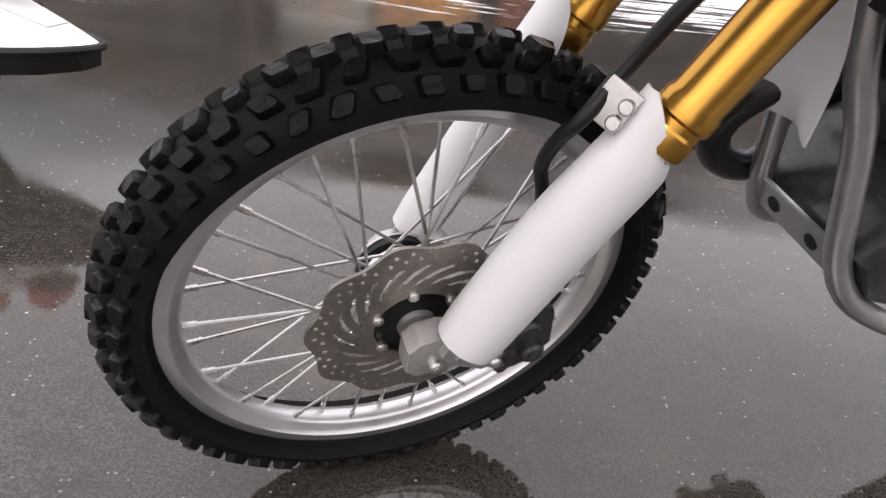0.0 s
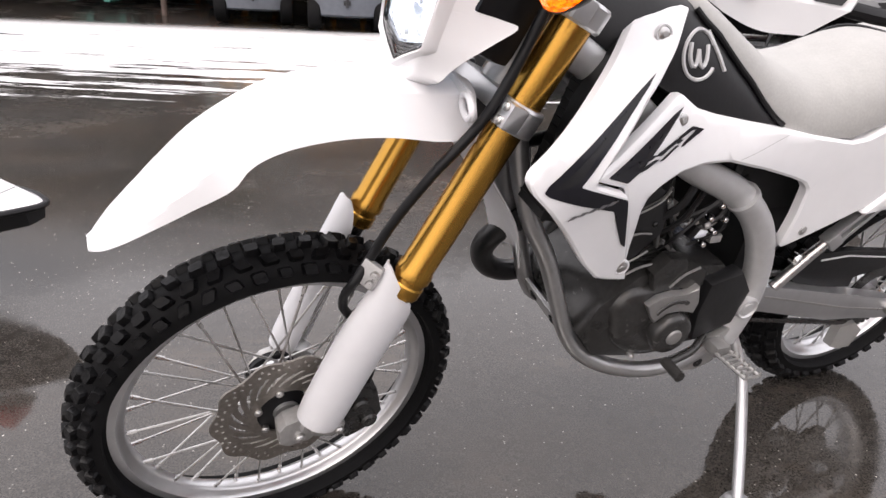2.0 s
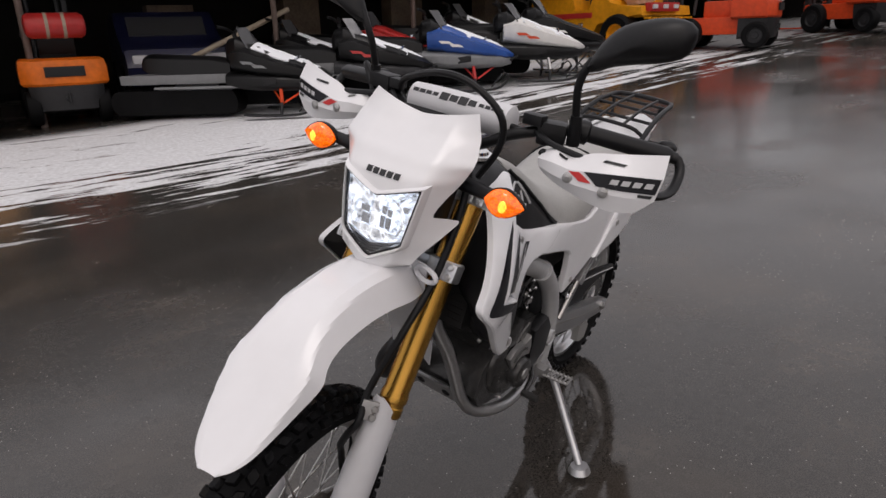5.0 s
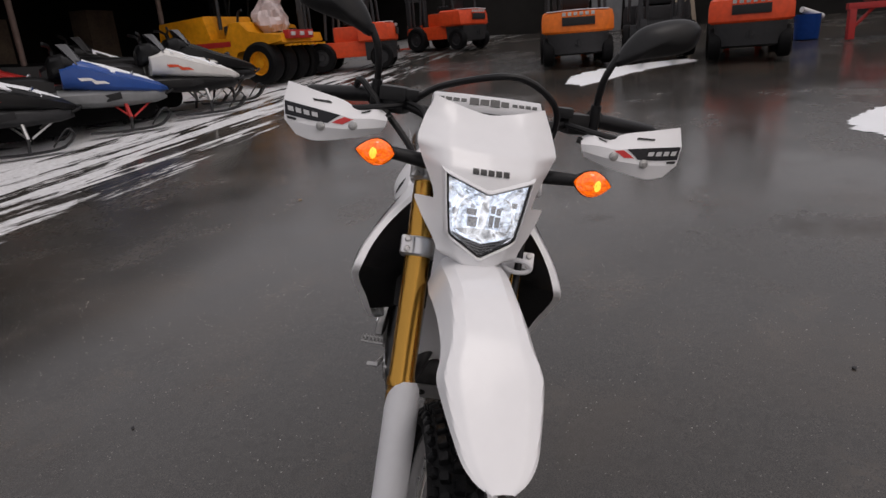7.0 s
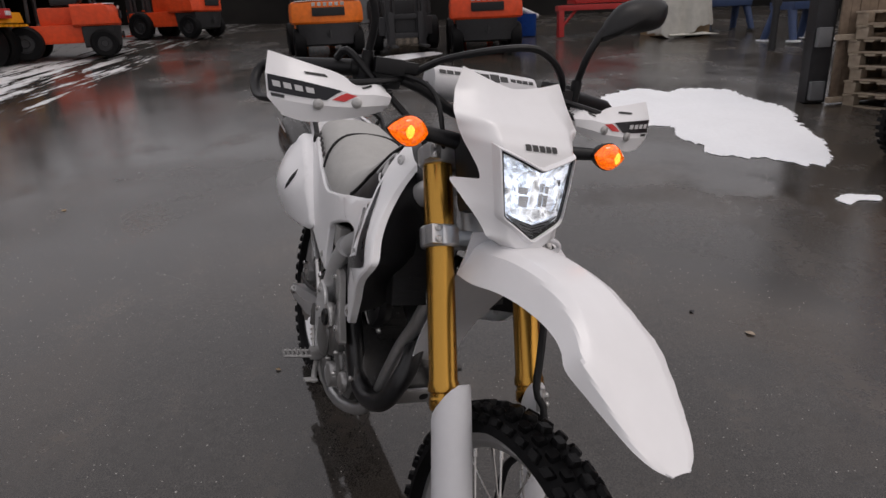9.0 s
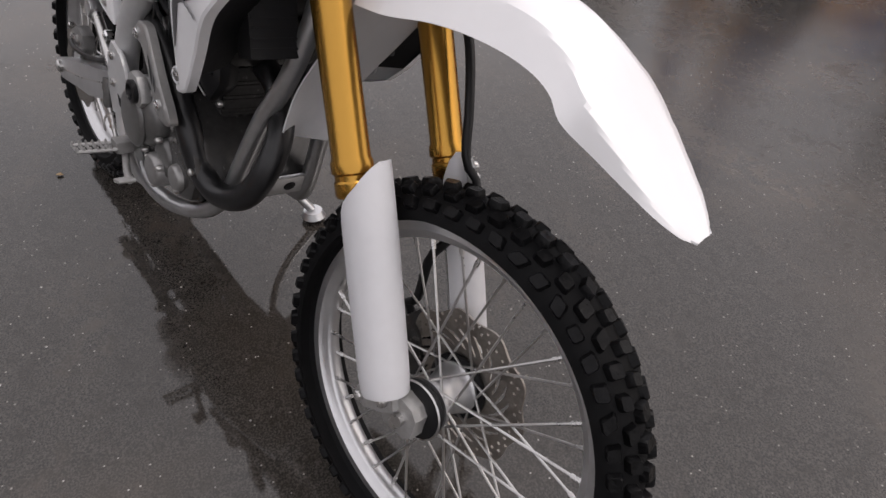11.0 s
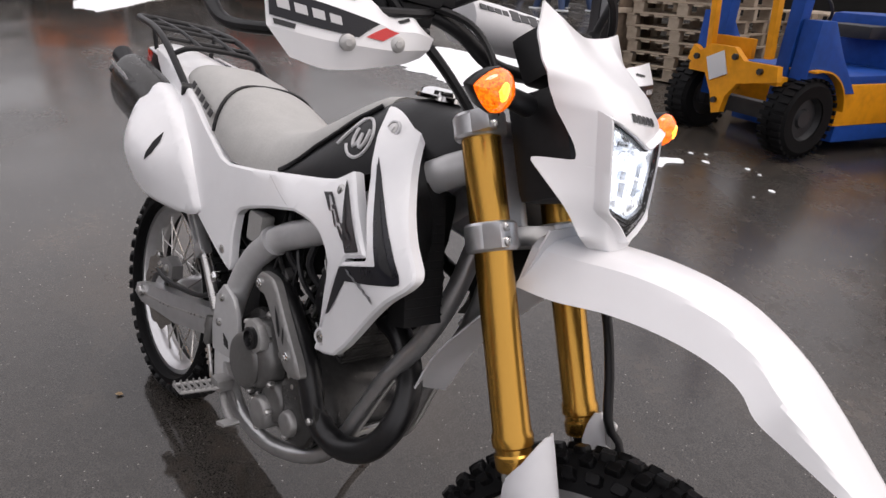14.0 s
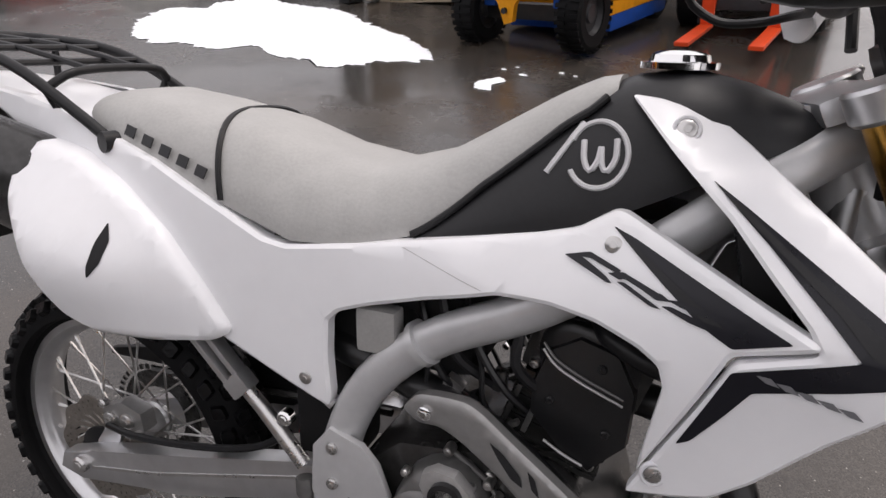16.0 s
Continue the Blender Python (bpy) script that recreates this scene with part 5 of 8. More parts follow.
    lathe(bm, [(0.002, 0.0), (0.011, 0.0), (0.011, 0.002), (0.002, 0.002)], 20, m=Matrix.Translation((-0.113, 0.141 * s, 0.294)))
    part("hole", bm, BLACK_DEEP, bracket)
    bm = bmesh.new()
    tube(bm, [(0.372, 0.018 * s, 0.90), (0.350, 0.035 * s, 0.74), (0.318, 0.050 * s, 0.64), (0.272, 0.062 * s, 0.560), (0.236, 0.073 * s, 0.475), (0.203, 0.083 * s, 0.395), (0.160, 0.098 * s, 0.338), (0.09, 0.118 * s, 0.306), (0.0, 0.132 * s, 0.294), (-0.10, 0.130 * s, 0.308), (-0.20, 0.126 * s, 0.385)], 0.0165, 44, 12)
    part("cradle_tube", bm, SHADEDGREY, bike, "grey lower frame tube")
    bm = bmesh.new()
    tube(bm, [(-0.20, 0.11 * s, 0.56), (-0.33, 0.115 * s, 0.66), (-0.46, 0.105 * s, 0.77), (-0.62, 0.09 * s, 0.87), (-0.80, 0.06 * s, 0.93)], 0.011, 20)
    part("subframe_tube", bm, FRAMEGREY, bike)
    bm = bmesh.new()
    slab(bm, [(-0.782, 0.290), (-0.770, 0.322), (-0.700, 0.344), (-0.45, 0.402), (-0.27, 0.446), (-0.19, 0.448), (-0.19, 0.392), (-0.27, 0.380), (-0.50, 0.314), (-0.73, 0.278)], 0.080 * s, 0.112 * s, 0.006)
    arm = part("swingarm", bm, ALU, bike, "silver aluminium swingarm")
    bm = bmesh.new()
    bolt(bm, (-0.722, 0.114 * s, 0.314), (0, s, 0), 0.016, 0.010)
    part("axle_nut", bm, STEEL, arm)
    # footpeg
    bm = bmesh.new()
    a, b = V(-0.128, 0.172 * s, 0.348), V(-0.144, 0.243 * s, 0.343)
    rail = [V(0.017, 0, 0), V(-0.017, 0, 0)]
    for r in rail:
        sweep(bm, [a + r, b + r], 0.0045, 8)
    for k in range(7):
        q = a.lerp(b, k / 6)
        sweep(bm, [q + rail[0], q + rail[1]], 0.0035, 6)
        for r in rail:
            sweep(bm, [q + r, q + r + V(0, 0, 0.010)], [0.004, 0.0015], 6)
    box(bm, (0.036, 0.036, 0.026), Matrix.Translation((-0.126, 0.158 * s, 0.350)), 0.006)
    part("footpeg", bm, SHIELDGREY, bike, "serrated steel footpeg")

for s in sides():
    bm = bmesh.new()
    sweep(bm, [(-0.352, 0.130 * s, 0.582), (-0.307, 0.130 * s, 0.538), (-0.241, 0.131 * s, 0.464)], [0.010, 0.011, 0.0115], 12)
    stay = part("subframe_stay", bm, STEEL, bike, "silver subframe stay")
    bm = bmesh.new()
    m = Matrix.Translation((-0.375, 0.131 * s, 0.606)) @ Matrix.Rotation(radians(47), 4, "Y")
    box(bm, (0.110, 0.022, 0.010), m @ Matrix.Translation((0, 0, 0.012)), 0.003)
    box(bm, (0.110, 0.022, 0.010), m @ Matrix.Translation((0, 0, -0.012)), 0.003)
    box(bm, (0.030, 0.026, 0.036), m @ Matrix.Translation((0.050, 0, 0)), 0.004)
    part("folded_peg", bm, ALU, stay, "folded passenger footpeg")
    bm = bmesh.new()
    bolt(bm, (-0.270, 0.128 * s, 0.530), (0, s, 0), 0.012, 0.008)
    part("bolt", bm, CHROME, stay)
    bm = bmesh.new()
    slab(bm, [(-0.700, 0.314), (-0.546, 0.345), (-0.26, 0.424), (-0.26, 0.419), (-0.546, 0.340), (-0.700, 0.309)], 0.1115 * s, 0.1135 * s)
    part("swingarm_groove", bm, STEEL, bike)
bm = bmesh.new()
tube(bm, [(-0.66, -0.10, 0.40), (-0.58, -0.112, 0.405), (-0.45, -0.116, 0.425), (-0.34, -0.118, 0.455), (-0.27, -0.12, 0.50)], 0.006, 20, 8)
part("rear_brake_hose", bm, BLACK, bike, "black rear brake hose")
bm = bmesh.new()
slab(bm, [(-0.682, 0.385), (-0.625, 0.372), (-0.588, 0.398), (-0.592, 0.432), (-0.635, 0.446), (-0.680, 0.425)], -0.060, -0.092, 0.010)
rear_caliper = part("rear_caliper", bm, SHIELDGREY, bike, "grey rear brake caliper", sharp=30)
for x, z, r in ((-0.660, 0.408, 0.014), (-0.622, 0.412, 0.014), (-0.600, 0.392, 0.008), (-0.672, 0.436, 0.008)):
    bm = bmesh.new()
    bolt(bm, (x, -0.093, z), (0, -1, 0), r, 0.006)
    part("bolt", bm, STEEL, rear_caliper)
bm = bmesh.new()
slab(bm, [(-0.735, 0.300), (-0.715, 0.345), (-0.680, 0.392), (-0.650, 0.385), (-0.672, 0.330), (-0.690, 0.295)], -0.072, -0.082, 0.004)
part("caliper_bracket", bm, ALU, rear_caliper, "bare metal caliper bracket")
# exhaust
bm = bmesh.new()
tube(bm, [(0.165, -0.01, 0.612), (0.245, -0.025, 0.600), (0.308, -0.05, 0.548), (0.320, -0.08, 0.485), (0.288, -0.098, 0.428), (0.222, -0.110, 0.400), (0.166, -0.120, 0.422), (0.140, -0.128, 0.480), (0.10, -0.128, 0.530), (0.0, -0.115, 0.590), (-0.12, -0.088, 0.615), (-0.28, -0.080, 0.66), (-0.42, -0.090, 0.728)], 0.0225, 60, 16)
part("exhaust_pipe", bm, HEAT, bike, "black looping exhaust header pipe")
bm = bmesh.new()
HEATSHIELD = Panel([(-0.066, 0.585, 0.142), (0.128, 0.540, 0.176), (0, 0.62, 0.152), (0.17, 0.525, 0.180), (0.05, 0.57, 0.162), (-0.02, 0.58, 0.150)])
sheet(bm, [(-0.088, 0.595), (-0.065, 0.621), (-0.030, 0.628), (0.004, 0.631), (0.023, 0.624), (0.063, 0.599), (0.115, 0.569), (0.157, 0.541), (0.176, 0.516), (0.148, 0.505), (0.123, 0.503), (0.099, 0.512), (0.049, 0.549), (-0.002, 0.577), (-0.032, 0.587), (-0.063, 0.582)], HEATSHIELD, -1, edge=0.006, skirt=0.014, r=0.010)
shield = part("heat_shield", bm, SHIELDGREY, bike, "grey exhaust heat shield with slots", sharp=40)
for x, z in ((-0.051, 0.602), (0.124, 0.534)):
    bm = bmesh.new()
    bolt(bm, (x, -HEATSHIELD(x, z) - 0.002, z), (0, -1, 0), 0.0095, 0.004)
    part("bolt", bm, CHROME, shield)
for outline in ([(0.037, 0.594), (0.055, 0.585), (0.078, 0.564), (0.082, 0.550), (0.067, 0.556), (0.049, 0.576)], [(0.086, 0.575), (0.096, 0.567), (0.103, 0.545), (0.093, 0.552)]):
    bm = bmesh.new()
    sheet(bm, outline, HEATSHIELD, -1, 0.0012, edge=0, skirt=0, r=0.003)
    part("slot", bm, BLACK_DEEP, shield)
# silencer
bm = bmesh.new()
rings = []
a, b = V(-0.40, -0.088, 0.725), V(-0.85, -0.150, 0.872)
for f, k in ((0, 0.35), (0.06, 0.8), (0.15, 1.0), (0.55, 1.06), (0.93, 1.0), (0.975, 0.9), (1.0, 0.55)):
    c = a.lerp(b, f)
    d = V(0.30, 0, 0.954)
    rings.append([c + V(0, math.cos(t), 0) * 0.052 * k + d * math.sin(t) * 0.080 * k for t in np.linspace(0, 2 * math.pi, 29)[:-1]])
loft(bm, rings)
sil = part("silencer", bm, DARKCAST, bike, "dark grey silencer with chalk marks")
bm = bmesh.new()
rod(bm, (-0.83, -0.15, 0.90), (-0.90, -0.15, 0.925), 0.022, 0.026)
part("outlet", bm, BLACK, sil)
for k in range(4):
    bm = bmesh.new()
    c = a.lerp(b, 0.80 + 0.045 * k) + V(0.02, -0.0555, 0.045)
    box(bm, (0.010, 0.001, 0.022), Matrix.Translation(c) @ Matrix.Rotation(radians(-20), 4, "Y") @ Matrix.Rotation(radians(30), 4, "X"))
    part("chalk_mark", bm, LIGHTMARK, sil)
bm = bmesh.new()
SILENCER = Panel([(-0.306, 0.671, 0.156), (-0.476, 0.806, 0.170), (-0.515, 0.735, 0.214), (-0.60, 0.75, 0.226), (-0.66, 0.70, 0.214), (-0.55, 0.64, 0.194), (-0.43, 0.645, 0.174), (-0.59, 0.90, 0.142), (-0.66, 0.86, 0.168), (-0.69, 0.78, 0.210), (-0.40, 0.72, 0.172)])
sheet(bm, [(-0.576, 0.882), (-0.500, 0.842), (-0.427, 0.787), (-0.368, 0.718), (-0.327, 0.661), (-0.36, 0.644), (-0.447, 0.633), (-0.548, 0.635), (-0.582, 0.659), (-0.607, 0.709), (-0.636, 0.765), (-0.675, 0.819), (-0.683, 0.862), (-0.649, 0.895)], SILENCER, -1, edge=0.009, skirt=0.030, r=0.014)
mc = part("silencer_cover", bm, WHITE, bike, "white plastic silencer cover with a slot", sharp=50)
bm = bmesh.new()
sheet(bm, [(-0.494, 0.801), (-0.504, 0.777), (-0.511, 0.744), (-0.511, 0.728), (-0.495, 0.748), (-0.487, 0.777)], SILENCER, -1, 0.0012, edge=0, skirt=0, r=0.004)
part("slot", bm, BLACK_DEEP, mc)
bm = bmesh.new()
REARSIDE = Panel([(-0.35, 0.645, 0.158), (-0.50, 0.76, 0.156), (-0.60, 0.70, 0.156), (-0.70, 0.80, 0.142), (-0.69, 0.885, 0.126), (-0.55, 0.85, 0.142)])
sheet(bm, [(-0.345, 0.640), (-0.440, 0.728), (-0.550, 0.842), (-0.620, 0.876), (-0.690, 0.892), (-0.718, 0.868), (-0.720, 0.817), (-0.685, 0.742), (-0.601, 0.684), (-0.477, 0.655)], REARSIDE, 1, edge=0.006, skirt=0.020, r=0.012)
lc = part("rear_side_cover", bm, WHITE, bike, "white rear side cover", sharp=50)
bm = bmesh.new()
bolt(bm, (-0.484, 0.158, 0.725), (0, 1, 0), 0.010, 0.003)
part("bolt", bm, STEEL, lc)

# seat, tank
def hump(stations, power=3.0, n=25):
    rings = []
    for x, w, zb, zt in stations:
        top = [V(x, w * math.sin(t), zb + (zt - zb) * (max(0.0, 1 - abs(math.sin(t)) ** power)) ** 0.6) for t in np.linspace(-math.pi / 2, math.pi / 2, n)]
        bot = [V(x, w * 0.9 * k, zb - 0.004) for k in (0.6, 0.2, -0.2, -0.6)]
        rings.append(top + bot)
    return rings


def stations(keys, n):
    xs = [k[0] for k in keys]
    return [(x, *(float(np.interp(x, xs, [k[i] for k in keys])) for i in (1, 2, 3))) for x in np.linspace(xs[0], xs[-1], n)]


bm = bmesh.new()
loft(bm, hump(stations([(-0.635, 0.060, 0.930, 0.944), (-0.60, 0.095, 0.922, 0.957), (-0.545, 0.112, 0.903, 0.962), (-0.45, 0.124, 0.868, 0.950), (-0.33, 0.134, 0.826, 0.928), (-0.24, 0.136, 0.795, 0.898), (-0.15, 0.128, 0.798, 0.884), (-0.07, 0.114, 0.820, 0.905), (0.0, 0.098, 0.868, 0.945), (0.07, 0.080, 0.930, 0.985), (0.115, 0.066, 0.972, 1.004), (0.13, 0.05, 0.985, 1.004)], 34), 3.4))
seat = part("seat", bm, SEATGREY, bike, "light grey vinyl seat with dark lettering marks", sharp=60)
bm = bmesh.new()
ring = hump(stations([(-0.345, 0.1345, 0.832, 0.9335), (-0.325, 0.1357, 0.826, 0.9285)], 2), 3.4)[0][:25]
sweep(bm, [p + V(-0.05 * max(0.0, 1 - abs(p.y) / 0.1345) ** 0.7, 0, 0.004) for p in ring], 0.004, 6)
part("piping", bm, BLACK, seat, "dark seam")
for s in sides():
    for k in range(5):
        bm = bmesh.new()
        t = k / 4
        c = V(-0.50 + 0.125 * t, (0.1205 + 0.012 * t) * s, 0.912 - 0.042 * t)
        m = Matrix.Translation(c) @ Matrix.Rotation(radians(19), 4, "Y") @ Matrix.Rotation(radians(14 * s), 4, "X")
        box(bm, (0.016, 0.002, 0.015), m)
        part("mark", bm, LETTER, seat)
TANK_KEYS = [(-0.085, 0.118, 0.812, 0.832), (0.0, 0.122, 0.826, 0.915), (0.08, 0.119, 0.842, 0.975), (0.14, 0.112, 0.862, 1.004), (0.20, 0.100, 0.890, 1.014), (0.26, 0.086, 0.920, 1.000), (0.31, 0.068, 0.945, 0.982), (0.335, 0.050, 0.955, 0.970)]


def tank_y(x, z):
    """Half width of the tank at a height."""
    w, zb, zt = (float(np.interp(x, [k[0] for k in TANK_KEYS], [k[i] for k in TANK_KEYS])) for i in (1, 2, 3))
    return w * max(0.0, 1 - min(1.0, max(0.0, (z - zb) / (zt - zb))) ** (1 / 0.6)) ** (1 / 2.6)


bm = bmesh.new()
loft(bm, hump(stations(TANK_KEYS, 30), 2.6, 33))
tank = part("fuel_tank", bm, TANK, bike, "dark grey fuel tank with a pale emblem", sharp=60)
for s in sides():
    seam = []
    for x in np.linspace(-0.082, 0.122, 16):
        w = float(np.interp(x, [-0.15, -0.07, 0.0, 0.07, 0.115, 0.13], [0.128, 0.114, 0.098, 0.080, 0.066, 0.05]))
        half, zb, zt = (float(np.interp(x, [k[0] for k in TANK_KEYS], [k[i] for k in TANK_KEYS])) for i in (1, 2, 3))
        on_tank = zb + (zt - zb) * max(0.0, 1 - min(1.0, w / half) ** 2.6) ** 0.6
        seam.append(V(x, (w + 0.003) * s, on_tank + 0.003))
    bm = bmesh.new()
    tube(bm, seam, 0.0045, 24, 8)
    part("seat_edge", bm, BLACK, seat, "dark welt along the seat edge")
bm = bmesh.new()
lathe(bm, [(0.004, 0.016), (0.022, 0.015), (0.031, 0.011), (0.033, 0.004), (0.042, 0.003), (0.042, -0.004), (0.004, -0.004)], 36, closed=False, m=Matrix.Translation((0.187, 0, 1.016)) @ Matrix.Rotation(radians(90), 4, "X") @ Matrix.Rotation(radians(180), 4, "X") @ Matrix.Rotation(radians(180), 4, "X"))
part("filler_cap", bm, CHROME, tank, "chrome filler cap")
for s in sides():
    bm = bmesh.new()
    def on_side(u, v):
        x, z = 0.122 + u, 0.926 + v
        return V(x, (tank_y(x, z) + 0.0006) * s, z)

    sweep(bm, [on_side(math.cos(t) * 0.031, math.sin(t) * 0.033) for t in np.linspace(-2.6, 2.75, 30)], 0.0030, 6)
    for line in ([(-0.016, 0.013), (-0.013, -0.006), (-0.006, -0.016), (0.001, -0.006), (0.003, 0.008)], [(0.003, 0.008), (0.006, -0.010), (0.012, -0.015), (0.019, -0.002), (0.018, 0.017)], [(-0.052, -0.022), (-0.036, 0.004), (-0.020, 0.030)]):
        sweep(bm, [on_side(p.x, p.y) for p in curve([V(u, v, 0) for u, v in line], 14)], 0.0034, 6)
    part("emblem", bm, LIGHTMARK, tank, "pale line emblem")

# engine
bm = bmesh.new()
slab(bm, [(-0.17, 0.36), (-0.12, 0.335), (0.06, 0.325), (0.15, 0.345), (0.19, 0.40), (0.17, 0.47), (0.10, 0.53), (0.02, 0.545), (-0.10, 0.53), (-0.17, 0.47)], -0.118, 0.118, 0.016)
engine = part("engine", bm, DARKCAST, bike, "dark cast single-cylinder engine")
m = Matrix.Translation((0.105, 0, 0.60)) @ Matrix.Rotation(radians(18), 4, "Y")
bm = bmesh.new()
box(bm, (0.135, 0.150, 0.11), m @ Matrix.Translation((0, 0, -0.02)), 0.014)
cylinder = part("cylinder", bm, DARKCAST, engine, "dark water-cooled cylinder")
bm = bmesh.new()
box(bm, (0.150, 0.165, 0.090), m @ Matrix.Translation((0, 0, 0.085)), 0.014)
head = part("cylinder_head", bm, DARKCAST, engine, "dark cylinder head")
bm = bmesh.new()
box(bm, (0.130, 0.150, 0.045), m @ Matrix.Translation((0, 0, 0.150)), 0.018)
part("head_cover", bm, HEAT, head, "black head cover")
for s in sides():
    bm = bmesh.new()
    dome(bm, [(-0.05, 0.05), (0.05, 0.05), (0.062, 0.09), (0.04, 0.125), (-0.04, 0.125), (-0.062, 0.09)], 0.082, 0.010, s)
    part("side_plate", moved(bm, m), HEAT, head, "black side plate")
    for px, pz in ((-0.056, 0.052), (0.056, 0.052), (-0.056, 0.118), (0.056, 0.118), (-0.055, -0.05), (0.055, -0.05)):
        bm = bmesh.new()
        bolt(bm, m @ V(px, 0.083 * s if pz > 0 else 0.075 * s, pz), (0, s, 0), 0.007, 0.006)
        part("bolt", bm, STEEL, head)
    for k in range(3):
        bm = bmesh.new()
        box(bm, (0.138, 0.156, 0.006), m @ Matrix.Translation((0, 0.0, -0.06 + 0.030 * k + 0.004 * s)), 0.002)
        part("rib", bm, DARKCAST, cylinder)
    bm = bmesh.new()
    tube(bm, [(0.135, 0.06 * s, 0.73), (0.16, 0.10 * s, 0.72), (0.22, 0.11 * s, 0.70), (0.29, 0.10 * s, 0.70)], 0.013, 14, 10)
    part("coolant_hose", bm, BLACK, engine, "black coolant hose")
for s in sides():
    bm = bmesh.new()
    slab(bm, [(0.067, 0.644), (0.085, 0.694), (0.122, 0.716), (0.168, 0.702), (0.190, 0.655), (0.186, 0.585), (0.144, 0.540), (0.109, 0.559), (0.066, 0.607)], 0.062 * s, 0.100 * s, 0.016)
    part("cam_cover", bm, HEAT, head, "black cast cam cover", sharp=50)
    for lift in (0.0, 0.008):
        bm = bmesh.new()
        tube(bm, [(0.080, 0.097 * s, 0.694 + lift), (0.097, 0.1012 * s, 0.677 + lift), (0.129, 0.1015 * s, 0.660 + lift), (0.176, 0.099 * s, 0.640 + lift)], 0.0019, 14, 6)
        part("cover_seam", bm, (CASTING, ENGINEGREY)[lift > 0], head)
    bm = bmesh.new()
    tube(bm, [(0.088, 0.1005 * s, 0.574), (0.112, 0.1015 * s, 0.561), (0.137, 0.1015 * s, 0.551)], 0.0018, 10, 6)
    part("cover_seam", bm, CASTING, head)
    for x, z in ((0.092, 0.630), (0.160, 0.600), (0.150, 0.683)):
        bm = bmesh.new()
        bolt(bm, (x, 0.100 * s, z), (0, s, 0), 0.0055, 0.004)
        part("bolt", bm, HEAT, head)
# the seam of the case with its bolts
run = [V(-0.024, -0.124, 0.545), V(0.030, -0.126, 0.512), V(0.041, -0.127, 0.492), V(0.083, -0.128, 0.470), V(0.098, -0.128, 0.454)]
bm = bmesh.new()
sweep(bm, run, 0.004, 8)
part("case_seam", bm, ENGINEGREY, engine, "grey seam of the engine case")
for p in run:
    bm = bmesh.new()
    bolt(bm, p + V(0, -0.002, 0), (0, -1, 0), 0.0075, 0.008)
    part("bolt", bm, STEEL, engine)
for cx, cz, r, y0, y1, mt, lb in ((0.022, 0.362, 0.034, -0.115, -0.158, SHIELDGREY, "small round oil filter cover"), (0.040, 0.392, 0.040, -0.112, -0.142, ENGINEGREY, "round pump housing"), (0.110, 0.385, 0.026, -0.112, -0.150, SHIELDGREY, "small round pump cap"), (0.016, 0.412, 0.045, 0.138, 0.166, DARKCAST, "dark round generator cap"), (0.016, 0.412, 0.017, 0.164, 0.171, SHIELDGREY, "grey slotted plug")):
    bm = bmesh.new()
    sg = 1 if y1 > 0 else -1
    d = abs(y1 - y0)
    lathe(bm, [(0.002, 0), (r * 0.93, 0), (r, 0), (r, d * 0.62), (r * 0.95, d * 0.85), (r * 0.86, d * 0.97), (r * 0.80, d), (r * 0.4, d * 1.02), (0.002, d * 1.03)], 40, closed=False, m=Matrix.Translation((cx, y0, cz)) @ Matrix.Diagonal((1, sg, 1, 1)))
    part("engine_cover", bm, mt, engine, lb)
bm = bmesh.new()
dome(bm, [(-0.072, 0.510), (-0.042, 0.530), (-0.002, 0.534), (0.020, 0.510), (0.038, 0.475), (0.036, 0.434), (0.008, 0.402), (-0.038, 0.386), (-0.078, 0.396), (-0.098, 0.433), (-0.094, 0.472)], 0.130, 0.034, -1)
clutch = part("engine_cover", bm, ENGINEGREY, engine, "grey cast clutch cover")
bm = bmesh.new()
lathe(bm, [(0.002, 0), (0.054, 0), (0.056, 0.004), (0.052, 0.009), (0.046, 0.011), (0.002, 0.012)], 40, closed=False, m=Matrix.Translation((-0.042, -0.158, 0.444)) @ Matrix.Diagonal((1, -1, 1, 1)))
part("clutch_plate", bm, ENGINEGREY, engine, "round plate on the clutch cover")
bm = bmesh.new()
slab(bm, [(-0.050, 0.512), (-0.046, 0.530), (-0.030, 0.540), (-0.002, 0.537), (0.018, 0.517), (0.022, 0.496), (0.004, 0.480), (-0.020, 0.476), (-0.038, 0.488)], -0.148, -0.168, 0.008)
part("filler_lug", bm, CASTING, engine, "bare cast lug round the oil filler")
for k in range(5):
    a = 2 * math.pi * k / 5 + 2.2
    bm = bmesh.new()
    bolt(bm, (-0.032 + 0.075 * math.cos(a), -0.146, 0.452 + 0.072 * math.sin(a)), (0, -1, 0), 0.006, 0.006)
    part("bolt", bm, STEEL, engine)
for k in range(3):
    a = 2 * math.pi * k / 3 + 0.5
    bm = bmesh.new()
    bolt(bm, (0.022 + 0.032 * math.cos(a), -0.150, 0.362 + 0.032 * math.sin(a)), (0, -1, 0), 0.006, 0.006)
    part("bolt", bm, STEEL, engine)
bm = bmesh.new()
slab(bm, [(0.10, 0.34), (0.16, 0.36), (0.19, 0.42), (0.16, 0.48), (0.09, 0.50), (0.06, 0.44)], -0.112, -0.138, 0.010)
part("water_pump_cover", bm, DARKCAST, engine, "dark cast pump cover")
for px, pz in ((0.105, 0.355), (0.172, 0.425), (0.10, 0.488)):
    bm = bmesh.new()
    bolt(bm, (px, -0.140, pz), (0, -1, 0), 0.007, 0.005)
    part("bolt", bm, STEEL, engine)
bm = bmesh.new()
